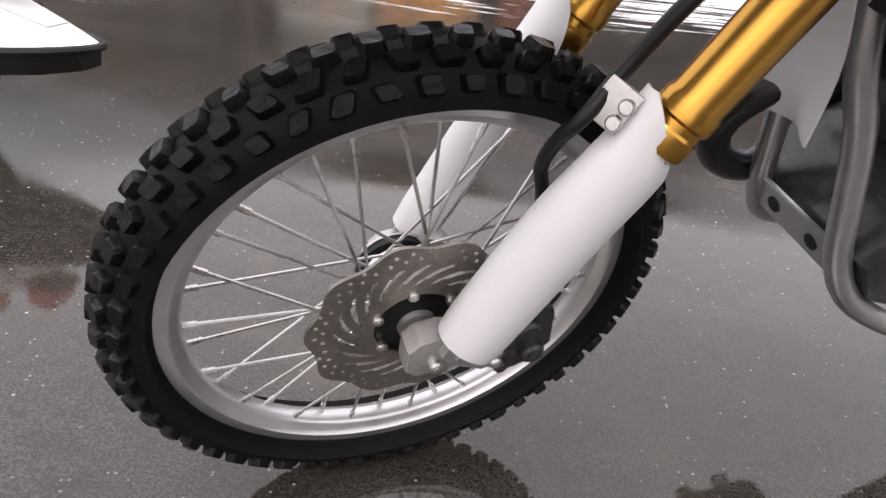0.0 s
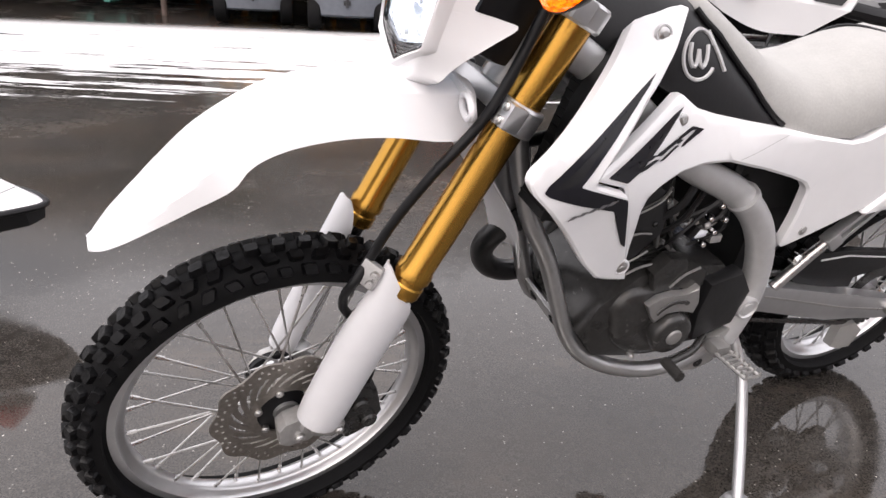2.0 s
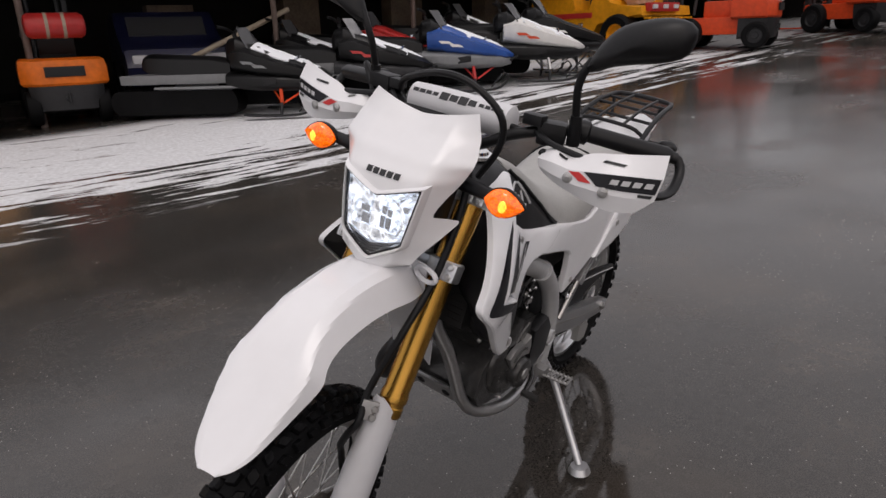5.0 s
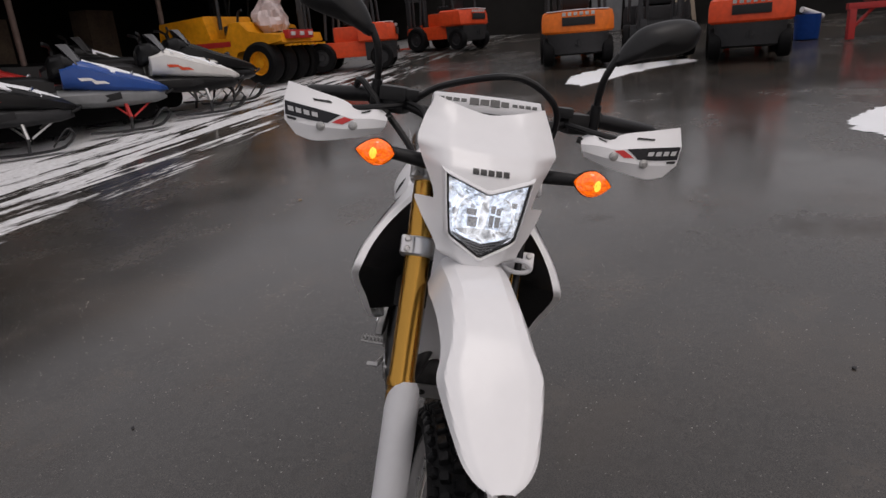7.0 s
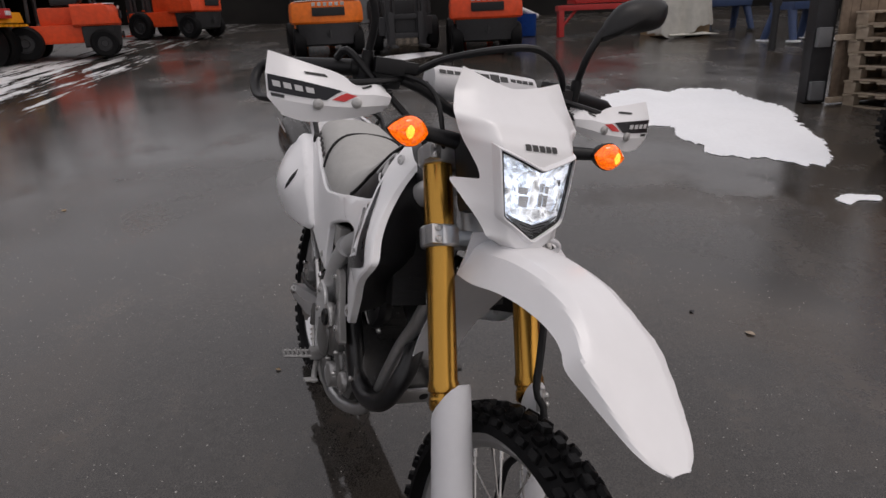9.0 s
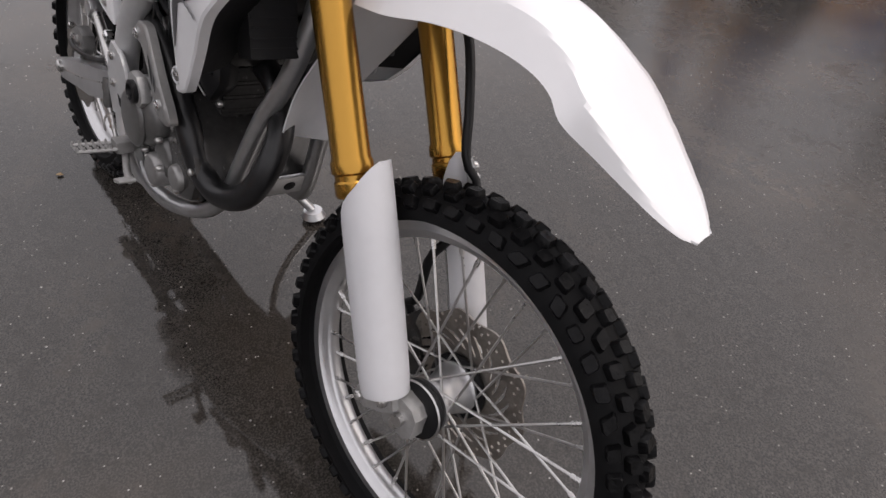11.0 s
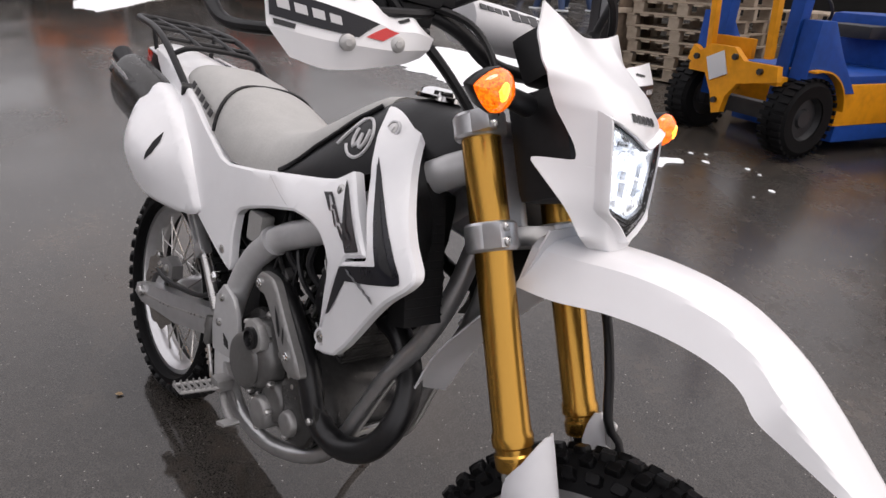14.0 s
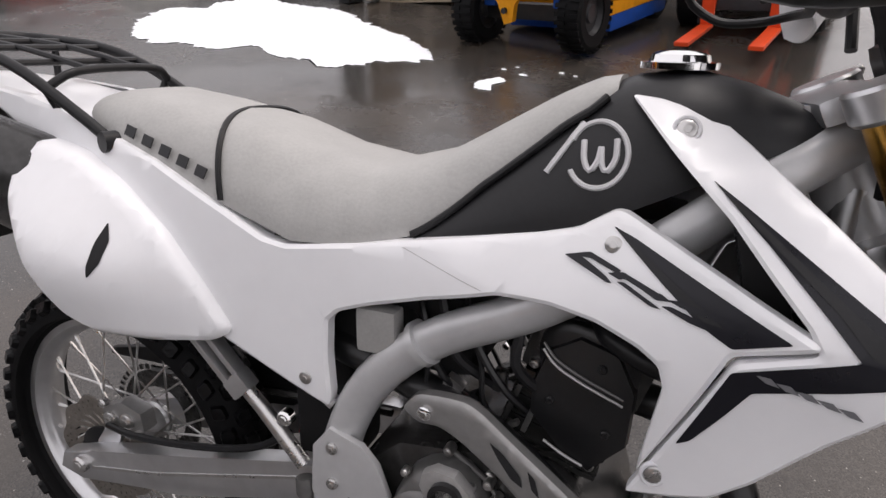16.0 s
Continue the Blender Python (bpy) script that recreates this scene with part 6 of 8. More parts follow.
lathe(bm, [(0.022, 0), (0.022, 0.012), (0.016, 0.014), (0.014, 0.004), (0.003, 0.004), (0.003, 0)], 24, m=Matrix.Translation((-0.012, -0.164, 0.507)) @ Matrix.Diagonal((1, -1, 1, 1)))
part("oil_filler", bm, HEAT, engine, "black oil filler cap")
for s in sides():
    for k in range(9):
        a = 2 * math.pi * k / 9
        bm = bmesh.new()
        bolt(bm, (0.01 + 0.105 * math.cos(a), 0.119 * s, 0.432 + 0.085 * math.sin(a)), (0, s, 0), 0.007, 0.005)
        part("bolt", bm, STEEL, engine)
rnd = random.Random(8)
for s in sides():
    for k in range(6):
        bm = bmesh.new()
        x0, z0 = -0.02 + 0.022 * k, 0.56 + 0.03 * (k % 3)
        tube(bm, [(x0, 0.080 * s, z0), (x0 - 0.03 + rnd.uniform(-0.02, 0.02), 0.108 * s, z0 + 0.05), (x0 - 0.06 + rnd.uniform(-0.02, 0.02), 0.100 * s, z0 + 0.11), (x0 - 0.10, 0.070 * s, z0 + 0.17)], (0.0035, 0.005, 0.007)[k % 3], 16, 7)
        part("hose", bm, (BLACK, HEAT, TANK)[k % 3], engine)
    for k in range(4):
        bm = bmesh.new()
        p = V(-0.06 + 0.03 * k, 0.098 * s, 0.585 + 0.028 * (k % 2) + 0.01 * k)
        box(bm, (0.026, 0.016, 0.016), Matrix.Translation(p) @ Matrix.Rotation(radians(30 * k), 4, "Y"), 0.003)
        part("connector", bm, (CASTING, STEEL, BLACK, DARKCAST)[k], engine, "small wiring connector")
bm = bmesh.new()
dome(bm, [(0.150, 0.468), (0.125, 0.503), (0.083, 0.512), (0.030, 0.510), (-0.022, 0.490), (-0.060, 0.430), (-0.070, 0.375), (-0.042, 0.335), (0.050, 0.332), (0.125, 0.385)], 0.108, 0.032, 1)
part("generator_cover", bm, DARKCAST, engine, "dark cast generator cover")
for y0, y1, lug in ((0.134, 0.150, [(0.089, 0.484), (0.066, 0.500), (0.036, 0.504), (0.006, 0.496), (-0.018, 0.514), (-0.032, 0.474), (-0.028, 0.448), (0.010, 0.465), (0.041, 0.464), (0.060, 0.440), (0.076, 0.462)]), (0.112, 0.136, [(0.041, 0.510), (0.018, 0.534), (-0.014, 0.549), (-0.033, 0.540), (-0.041, 0.503), (-0.008, 0.500)])):
    bm = bmesh.new()
    slab(bm, lug, y0, y1, 0.004)
    part("cover_lug", bm, (DARKCAST, SHIELDGREY)[y0 > 0.12], engine, "cast lug on the cover", sharp=30)
bm = bmesh.new()
sweep(bm, [V(0.022 + 0.056 * math.cos(a), 0.151, 0.414 + 0.072 * math.sin(a)) for a in np.linspace(0.75, 2.05, 14)], 0.0045, 8, flat=0.5)
part("cover_groove", bm, DARKCAST, engine)
# Thin grey tubes drawn as the bright highlights along the dark casting edges.
for line in ([(0.043, 0.137, 0.512), (0.020, 0.138, 0.537), (-0.012, 0.138, 0.551)], [(0.146, 0.112, 0.528), (0.109, 0.114, 0.549), (0.068, 0.112, 0.553)], [(0.150, 0.104, 0.612), (0.122, 0.104, 0.617), (0.095, 0.102, 0.612)]):
    bm = bmesh.new()
    tube(bm, line, 0.0024, 10, 6)
    part("edge_highlight", bm, SHIELDGREY, engine)
for a, r in ((0.1, 0.094), (0.75, 0.090), (1.5, 0.082), (2.3, 0.080), (3.2, 0.074), (4.2, 0.074), (5.2, 0.084)):
    bm = bmesh.new()
    bolt(bm, (0.020 + r * math.cos(a), 0.122, 0.412 + r * math.sin(a)), (0, 1, 0), 0.006, 0.009)
    part("bolt", bm, STEEL, engine)
for k, (x, z, a, l) in enumerate(((0.075, 0.62, 72, 0.10), (0.04, 0.60, 70, 0.08), (0.13, 0.66, 20, 0.07), (0.10, 0.55, 10, 0.10), (0.02, 0.56, 35, 0.08), (0.14, 0.59, 75, 0.07))):
    for s in sides():
        bm = bmesh.new()
        box(bm, (l, 0.010, 0.007), Matrix.Translation((x, 0.088 * s, z)) @ Matrix.Rotation(radians(-a), 4, "Y"), 0.002)
        part("edge_rib", bm, (ENGINEGREY, DARKCAST)[k % 2], engine)
for x, z in ((-0.02, 0.585), (-0.035, 0.61), (-0.015, 0.64), (-0.05, 0.635), (-0.03, 0.665)):
    bm = bmesh.new()
    bolt(bm, (x, 0.112, z), (0.3, 1, 0.2), 0.006, 0.008)
    part("hose_clip", bm, CHROME, engine, "bright hose clip")
bm = bmesh.new()
slab(bm, [(0.015, 0.50), (0.075, 0.505), (0.088, 0.545), (0.06, 0.575), (0.02, 0.57), (0.004, 0.535)], 0.105, 0.135, 0.008)
part("sprocket_cover", bm, DARKCAST, engine, "dark cast cover plate")
bm = bmesh.new()
slab(bm, [(-0.15, 0.40), (-0.06, 0.37), (-0.045, 0.44), (-0.05, 0.51), (-0.12, 0.53), (-0.16, 0.48)], 0.112, 0.148, 0.012)
part("chain_cover", bm, HEAT, engine, "black chain sprocket cover")
bm = bmesh.new()
box(bm, (0.30, 0.17, 0.20), Matrix.Translation((-0.16, 0, 0.72)), 0.03)
part("air_box", bm, BLACK_DEEP, bike, "black air box under the seat")
# Black block added to fill the shaded gap below the tank.
bm = bmesh.new()
box(bm, (0.26, 0.14, 0.12), Matrix.Translation((0.09, 0, 0.80)), 0.03)
part("dark_fill", bm, BLACK_DEEP, bike, "black block filling the dark gap under the tank")
bm = bmesh.new()
box(bm, (0.10, 0.10, 0.30), Matrix.Translation((-0.26, 0, 0.56)), 0.02)
part("intake_duct", bm, BLACK_DEEP, bike, "black intake duct")
bm = bmesh.new()
box(bm, (0.055, 0.03, 0.06), Matrix.Translation((-0.125, -0.118, 0.690)), 0.008)
part("fluid_reservoir", bm, SEATEDGE, bike, "translucent fluid reservoir")
bm = bmesh.new()
m = Matrix.Translation((0.199, 0, 0.385)) @ Matrix.Rotation(radians(28), 4, "Y")
box(bm, (0.008, 0.15, 0.055), m, 0.003)
bracket = part("cradle_bracket", bm, SHADEDGREY, bike, "grey bracket plate between the frame tubes")
# Black discs stand in for the shade of the plate's two holes.
for yy in (-0.04, 0.04):
    bm = bmesh.new()
    bolt(bm, m @ V(0.004, yy, 0.0), m.to_3x3() @ V(1, 0, 0), 0.012, 0.003)
    part("bolt", bm, BLACK_DEEP, bracket)
# steering head and tray
bm = bmesh.new()
rod(bm, head_at + head_dir * -0.01, head_at + head_dir * 0.15, 0.034, seg=24)
part("steering_head", bm, FRAMEGREY, bike)
# rear shock, chain, sprocket, inner fender
bm = bmesh.new()
helix = [V(-0.30, 0, 0.40) + V(0.25 * 0.30, 0, 0.95 * 0.30) * (i / 90) + V(0.035 * math.cos(i * 0.42), 0.035 * math.sin(i * 0.42), 0) for i in range(91)]
sweep(bm, helix, 0.006, 7)
part("shock_spring", bm, REDLENS, bike, "red shock absorber spring")
bm = bmesh.new()
lathe(bm, [(0.095, 0.062), (0.095, 0.066), (0.06, 0.066), (0.06, 0.062)], 48, m=Matrix.Translation((-0.712, 0, 0.316)))
for i in range(40):
    a = 2 * math.pi * i / 40
    box(bm, (0.010, 0.004, 0.008), Matrix.Translation((-0.722 + 0.098 * math.cos(a), 0.064, 0.318 + 0.098 * math.sin(a))) @ Matrix.Rotation(-a, 4, "Y"))
part("sprocket", bm, DARKCAST, rear_wheel).matrix_parent_inverse = Matrix.Translation((0.712, 0, -0.316))
bm = bmesh.new()
for dz, z0 in ((0.095, 0.445), (-0.095, 0.335)):
    sweep(bm, [(-0.722, 0.064, 0.318 + dz), (-0.20, 0.064, z0)], 0.007, 6)
part("chain", bm, DARKCAST, bike, "dark drive chain")
bm = bmesh.new()
slab(bm, [(-0.36, 0.505), (-0.43, 0.490), (-0.506, 0.493), (-0.675, 0.468), (-0.835, 0.434), (-0.838, 0.420), (-0.66, 0.430), (-0.56, 0.412), (-0.57, 0.380), (-0.40, 0.405), (-0.34, 0.445)], 0.070, 0.086, 0.004)
guard = part("chain_guard", bm, BLACK, bike, "black chain guard")
bm = bmesh.new()
sweep(bm, [(-0.420, 0.0872, 0.476), (-0.505, 0.0872, 0.478), (-0.675, 0.0872, 0.452), (-0.828, 0.0872, 0.424)], 0.0022, 6)
part("guard_edge", bm, LIGHTMARK, guard, "pale edge of the guard")
bm = bmesh.new()
slab(bm, [(-0.650, 0.232), (-0.655, 0.165), (-0.690, 0.150), (-0.735, 0.150), (-0.745, 0.205), (-0.700, 0.240)], 0.052, 0.078, 0.006)
part("chain_guide", bm, SEATEDGE, bike, "grey chain guide under the swingarm")
bm = bmesh.new()
skin(bm, [[(-0.30, y, 0.58), (-0.36, y, 0.66), (-0.52, y, 0.72), (-0.72, y, 0.80), (-0.90, y, 0.87)] for y in (-0.085, 0, 0.085)], n=14, m=6, thick=0.004, out=(0, 0, 1))
part("inner_fender", bm, BLACK, bike, "black inner rear mudguard")
bm = bmesh.new()
skin(bm, [[(-0.58, y, 0.935 - abs(y) * 0.25), (-0.72, y * 0.92, 0.962 - abs(y) * 0.25), (-0.86, y * 0.8, 0.975 - abs(y) * 0.25), (-0.98, y * 0.55, 0.972 - abs(y) * 0.2)] for y in (-0.105, -0.08, 0, 0.08, 0.105)], n=16, m=11, thick=0.004, out=(0, 0, 1))
part("rear_fender", bm, WHITE, bike, "white rear mudguard under the rack")
# tail: lamp, plate bracket, indicators
bm = bmesh.new()
slab(bm, [(-0.93, 0.945), (-0.985, 0.940), (-1.00, 0.90), (-1.005, 0.80), (-1.03, 0.675), (-0.985, 0.670), (-0.952, 0.80), (-0.92, 0.89)], -0.045, 0.045, 0.010)
tail = part("plate_bracket", bm, BLACK, bike, "black number-plate bracket with tail lamp")
bm = bmesh.new()
box(bm, (0.05, 0.09, 0.04), Matrix.Translation((-1.005, 0, 0.93)), 0.010)
part("tail_lamp", bm, REDLENS, tail, "red tail lamp")
for s in sides():
    bm = bmesh.new()
    rod(bm, (-0.975, 0.03 * s, 0.875), (-0.985, 0.085 * s, 0.875), 0.010)
    loft(bm, [[V(-0.985 + d, 0.115 * s + math.cos(t) * 0.038 * k, 0.875 + math.sin(t) * 0.022 * k) for t in np.linspace(0, 2 * math.pi, 15)[:-1]] for d, k in ((0.022, 0.4), (0.01, 0.9), (-0.01, 1.0), (-0.02, 0.7))])
    part("rear_indicator", bm, BLACK, tail)
# rack
bm = bmesh.new()
for s in sides():
    tube(bm, [(-0.540, 0.118 * s, 0.895), (-0.60, 0.118 * s, 0.932), (-0.70, 0.116 * s, 0.985), (-0.80, 0.112 * s, 1.015), (-0.93, 0.104 * s, 1.028)], 0.0085, 22)
    sweep(bm, [(-0.545, 0.130 * s, 0.895), (-0.535, 0.100 * s, 0.895)], 0.015, 12)
    sweep(bm, [(-0.88, 0.085 * s, 1.02), (-0.87, 0.075 * s, 0.955)], 0.006, 8)
    sweep(bm, [(-0.66, 0.116 * s, 0.965), (-0.66, 0.095 * s, 0.925)], 0.006, 8)
tube(bm, [(-0.93, 0.104, 1.028), (-0.965, 0.085, 1.03), (-0.975, 0, 1.032), (-0.965, -0.085, 1.03), (-0.93, -0.104, 1.028)], 0.0085, 20)
tube(bm, [(-0.655, 0.116, 0.962), (-0.640, 0.07, 0.985), (-0.640, -0.07, 0.985), (-0.655, -0.116, 0.962)], 0.0065, 16)
for x, z in ((-0.72, 0.995), (-0.80, 1.014), (-0.885, 1.023)):
    sweep(bm, [(x, -0.112, z), (x, 0.112, z)], 0.0055, 8)
for y in (-0.045, 0.045):
    tube(bm, [(-0.64, y, 0.985), (-0.80, y, 1.016), (-0.972, y, 1.031)], 0.005, 10, 8)
part("luggage_rack", bm, BLACK, bike, "black tubular luggage rack")
# side stand
bm = bmesh.new()
tube(bm, [(-0.190, 0.130, 0.350), (-0.208, 0.180, 0.275), (-0.190, 0.250, 0.180), (-0.150, 0.335, 0.085)], 0.0115, 18)
stand = part("side_stand", bm, ALU, bike, "silver side stand, folded out")
bm = bmesh.new()
sweep(bm, [V(-0.148, 0.338, 0.084), V(-0.148, 0.342, 0.066)], [0.026, 0.034], 16)
part("stand_foot", bm, ALU, stand)
# brake pedal and gear lever
bm = bmesh.new()
tube(bm, [(-0.15, -0.146, 0.345), (-0.11, -0.158, 0.325), (-0.07, -0.170, 0.318), (-0.02, -0.182, 0.322)], 0.0075, 16)
for k in range(5):
    sweep(bm, [(0.006 * k - 0.030, -0.176, 0.322 + 0.002 * k), (0.006 * k - 0.030, -0.208, 0.322 + 0.002 * k)], [0.005, 0.004], 6)
part("brake_pedal", bm, CASTING, bike, "silver brake pedal")
bm = bmesh.new()
tube(bm, [(-0.10, 0.135, 0.365), (-0.05, 0.165, 0.362), (0.02, 0.180, 0.358)], 0.008, 12)
sweep(bm, [(0.022, 0.175, 0.360), (0.024, 0.222, 0.362)], 0.011, 12)
part("gear_lever", bm, DARKCAST, bike, "dark gear lever with rubber tip")

# ---- the yard round it ----
YELLOW = material("machine_yellow", (0.64, 0.26, 0.008), 0.5, grain=0.2, scale=14, bump=0.06, spec=0.22)
ORANGE = material("machine_orange", (0.66, 0.14, 0.010), 0.42, grain=0.18, scale=14, spec=0.3)
REDOR = material("machine_red_orange", (0.60, 0.058, 0.012), 0.42, grain=0.18, scale=14, spec=0.3)
BLUE = material("machine_blue", (0.008, 0.055, 0.27), 0.48, spec=0.22, grain=0.2, scale=16, bump=0.05)
IRON = material("dark_iron", (0.022, 0.022, 0.024), 0.5, 0.2, grain=0.3, scale=20, bump=0.1)
GREYIRON = material("grey_ballast_paint", (0.10, 0.11, 0.13), 0.5, grain=0.15, scale=16, bump=0.06)
REDSTEEL = material("red_steel_paint", (0.42, 0.022, 0.02), 0.42, grain=0.15, scale=12)
TARP = material("white_tarpaulin", (0.56, 0.58, 0.56), 0.42, grain=0.25, scale=9, bump=0.5)
CLOTH = material("cream_printed_cloth", (0.66, 0.50, 0.33), 0.7, scale=11, color2=(0.70, 0.36, 0.17), bump=0.1)
CANVAS = material("grey_canvas", (0.46, 0.45, 0.41), 0.75, grain=0.12, scale=10, bump=0.1)
POLY = material("clear_plastic_sheet", (0.52, 0.42, 0.41), 0.3, grain=0.2, scale=10)
WOOD = material("weathered_wood", (0.23, 0.17, 0.12), 0.7, scale=20, color2=(0.12, 0.085, 0.06), bump=0.2)
PALEWOOD = material("pale_pallet_wood", (0.40, 0.33, 0.25), 0.7, scale=22, color2=(0.27, 0.21, 0.155), bump=0.2)
SNOW = material("snow", (0.84, 0.86, 0.89), 0.75, grain=0.03, scale=25, bump=0.3)
# Near-black colour paints in the shade of the shed and far buildings.
SHED = material("shed_shade_black", (0.012, 0.011, 0.010), 0.85, spec=0.2, grain=0.4, scale=2.5, bump=0.1)
CORR = material("grey_sheet_metal", (0.16, 0.165, 0.17), 0.5, 0.3, grain=0.2, scale=5)
POSTM = material("rusty_pole", (0.13, 0.09, 0.075), 0.65, grain=0.3, scale=15, bump=0.1)
NAVY = material("navy_paint", (0.012, 0.014, 0.045), 0.3, grain=0.2, scale=8, coat=0.5)
SLEDBLACK = material("sled_black", (0.006, 0.006, 0.0065), 0.35, spec=0.3, grain=0.2, scale=15)
SLEDBLUE = material("sled_blue", (0.02, 0.075, 0.30), 0.32, grain=0.1, scale=15)
SLEDWHITE = material("sled_white", (0.68, 0.67, 0.65), 0.35, grain=0.05, scale=15)
SLEDGREY = material("sled_grey", (0.18, 0.185, 0.19), 0.4, grain=0.1, scale=15)
SMOKE = material("smoked_screen", (0.055, 0.055, 0.058), 0.18)
PALESCREEN = material("pale_scuffed_screen", (0.20, 0.20, 0.205), 0.25, grain=0.3, scale=12)
TEAL = material("teal_paint", (0.04, 0.20, 0.17), 0.4, grain=0.1, scale=15)
PALEBLUE = material("dull_blue_paint", (0.03, 0.055, 0.13), 0.5, grain=0.2, scale=15)
CARD = material("brown_cardboard", (0.33, 0.23, 0.13), 0.8, grain=0.1, scale=15)


def stand_at(x, y, heading):
    return Matrix.Translation((x, y, ground_z(x, y))) @ Matrix.Rotation(radians(heading), 4, "Z")


def wheel_mesh(bm, c, r, w, seg=32):
    m = Matrix.Translation(c)
    lathe(bm, [(r * 0.56, w * 0.46), (r * 0.86, w * 0.5), (r * 0.97, w * 0.40), (r, w * 0.2), (r, -w * 0.2), (r * 0.97, -w * 0.40), (r * 0.86, -w * 0.5), (r * 0.56, -w * 0.46)], seg, m=m)


def wheel_part(ob, c, r, w, rim, lugs=0):
    bm = bmesh.new()
    wheel_mesh(bm, c, r, w)
    t = part("wheel", bm, RUBBER, ob, "black solid tyre")
    bm = bmesh.new()
    lathe(bm, [(0.004, w * 0.30), (r * 0.22, w * 0.32), (r * 0.26, w * 0.22), (r * 0.5, w * 0.20), (r * 0.575, w * 0.44), (r * 0.575, -w * 0.44), (r * 0.5, -w * 0.20), (r * 0.26, -w * 0.22), (r * 0.22, -w * 0.32), (0.004, -w * 0.30)], 28, closed=False, m=Matrix.Translation(c))
    part("rim", bm, rim, t)
    for i in range(lugs):
        a = 2 * math.pi * i / lugs
        for s in sides():
            bm = bmesh.new()
            box(bm, (0.016, w * 0.42, 0.030), Matrix.Translation(c) @ Matrix.Rotation(-a - 0.08 * s, 4, "Y") @ Matrix.Translation((r + 0.002, s * w * 0.27, 0)))
            part("lug", bm, RUBBER, t)


def forklift(label, x, y, heading, paint, low, w=1.1, marks=True, guard=True, mast=True, snowy=False, slots=1, length=1.9):
    """A counterbalance truck; its forks point along x, its ballast is at the rear."""
    ob = thing("forklift", label, "forklift", stand_at(x, y, heading), "forklifts in the yard")
    h = w / 2
    bm = bmesh.new()
    rings = []
    for z, k, b in ((0.17, 0.72, 0.12), (0.20, 0.80, 0.05), (0.40, 0.84, 0.03), (0.515, 0.86, 0.02)):
        rings.append([V(-length * 0.5 + b + (0.10 * (abs(u) ** 3)), u * h * k, z) for u in np.linspace(-1, 1, 15)] + [V(-length * 0.18, h * k, z), V(-length * 0.18, -h * k, z)])
    loft(bm, rings)
    part("ballast_base", bm, low, ob, "dark lower ballast")
    bm = bmesh.new()
    rings = []
    for z, k, b in ((0.518, 0.94, 0.02), (0.55, 1.0, 0.0), (0.74, 1.0, 0.01), (0.84, 0.97, 0.05), (0.87, 0.90, 0.12)):
        rings.append([V(-length * 0.5 + b + (0.13 * (abs(u) ** 3)), u * h * k, z) for u in np.linspace(-1, 1, 19)] + [V(-length * 0.12, h * k, z), V(-length * 0.12, -h * k, z)])
    loft(bm, rings)
    top = part("ballast", bm, paint, ob, sharp=30)
    for k in range(slots):
        bm = bmesh.new()
        yy = 0 if slots == 1 else (-0.22 + 0.44 * k) * w / 1.1
        box(bm, (0.02, 0.50 * w / 1.1 if slots == 1 else 0.20, 0.13), Matrix.Translation((-length * 0.5 - 0.002 + (0.03 if slots == 2 else 0), yy, 0.70)), 0.006)
        part("vent", bm, BLACK_DEEP, top, "dark vent opening")
    if marks:
        for k in range(6):
            bm = bmesh.new()
            box(bm, (0.012, 0.055, 0.055), Matrix.Translation((-length * 0.5 + 0.012, (-0.20 + 0.08 * k) * w, 0.815)) @ Matrix.Rotation(radians(-20), 4, "Y"))
            part("mark", bm, LIGHTMARK, top)
    bm = bmesh.new()
    box(bm, (0.05, 0.10, 0.06), Matrix.Translation((-length * 0.5 + 0.03, 0, 0.36)), 0.012)
    rod(bm, (-length * 0.5 + 0.0, 0, 0.42), (-length * 0.5 + 0.0, 0, 0.30), 0.018)
    part("tow_hitch", bm, IRON, ob)
    bm = bmesh.new()
    box(bm, (length * 0.62, w * 0.80, 0.30), Matrix.Translation((length * 0.13, 0, 0.40)), 0.04)
    box(bm, (length * 0.34, w * 0.62, 0.30), Matrix.Translation((-length * 0.02, 0, 0.68)), 0.05)
    part("chassis", bm, paint, ob)
    for s in sides():
        wheel_part(ob, (-length * 0.5 + 0.30, s * (h - 0.10), 0.23), 0.23, 0.18, low)
        wheel_part(ob, (length * 0.5 - 0.42, s * (h - 0.09), 0.28), 0.28, 0.20, low)
    bm = bmesh.new()
    box(bm, (0.42, 0.46, 0.12), Matrix.Translation((-0.12, 0, 0.92)), 0.04)
    box(bm, (0.12, 0.46, 0.42), Matrix.Translation((-0.34, 0, 1.12)) @ Matrix.Rotation(radians(-8), 4, "Y"), 0.05)
    part("driver_seat", bm, BLACK, ob, "black driver's seat")
    if guard:
        for s in sides():
            bm = bmesh.new()
            tube(bm, [(0.42, s * h * 0.82, 0.60), (0.36, s * h * 0.80, 1.3), (0.20, s * h * 0.76, 2.0)], 0.028, 10, 8)
            tube(bm, [(-0.55, s * h * 0.80, 0.85), (-0.52, s * h * 0.78, 1.4), (-0.45, s * h * 0.76, 2.0)], 0.028, 10, 8)
            part("guard_post", bm, IRON, ob)
        bm = bmesh.new()
        for k in range(6):
            rod(bm, (-0.45 + 0.13 * k, -h * 0.78, 2.0), (-0.45 + 0.13 * k, h * 0.78, 2.0), 0.018)
        for s in sides():
            rod(bm, (-0.47, s * h * 0.77, 2.0), (0.22, s * h * 0.77, 2.0), 0.024)
        part("roof_guard", bm, IRON, ob)
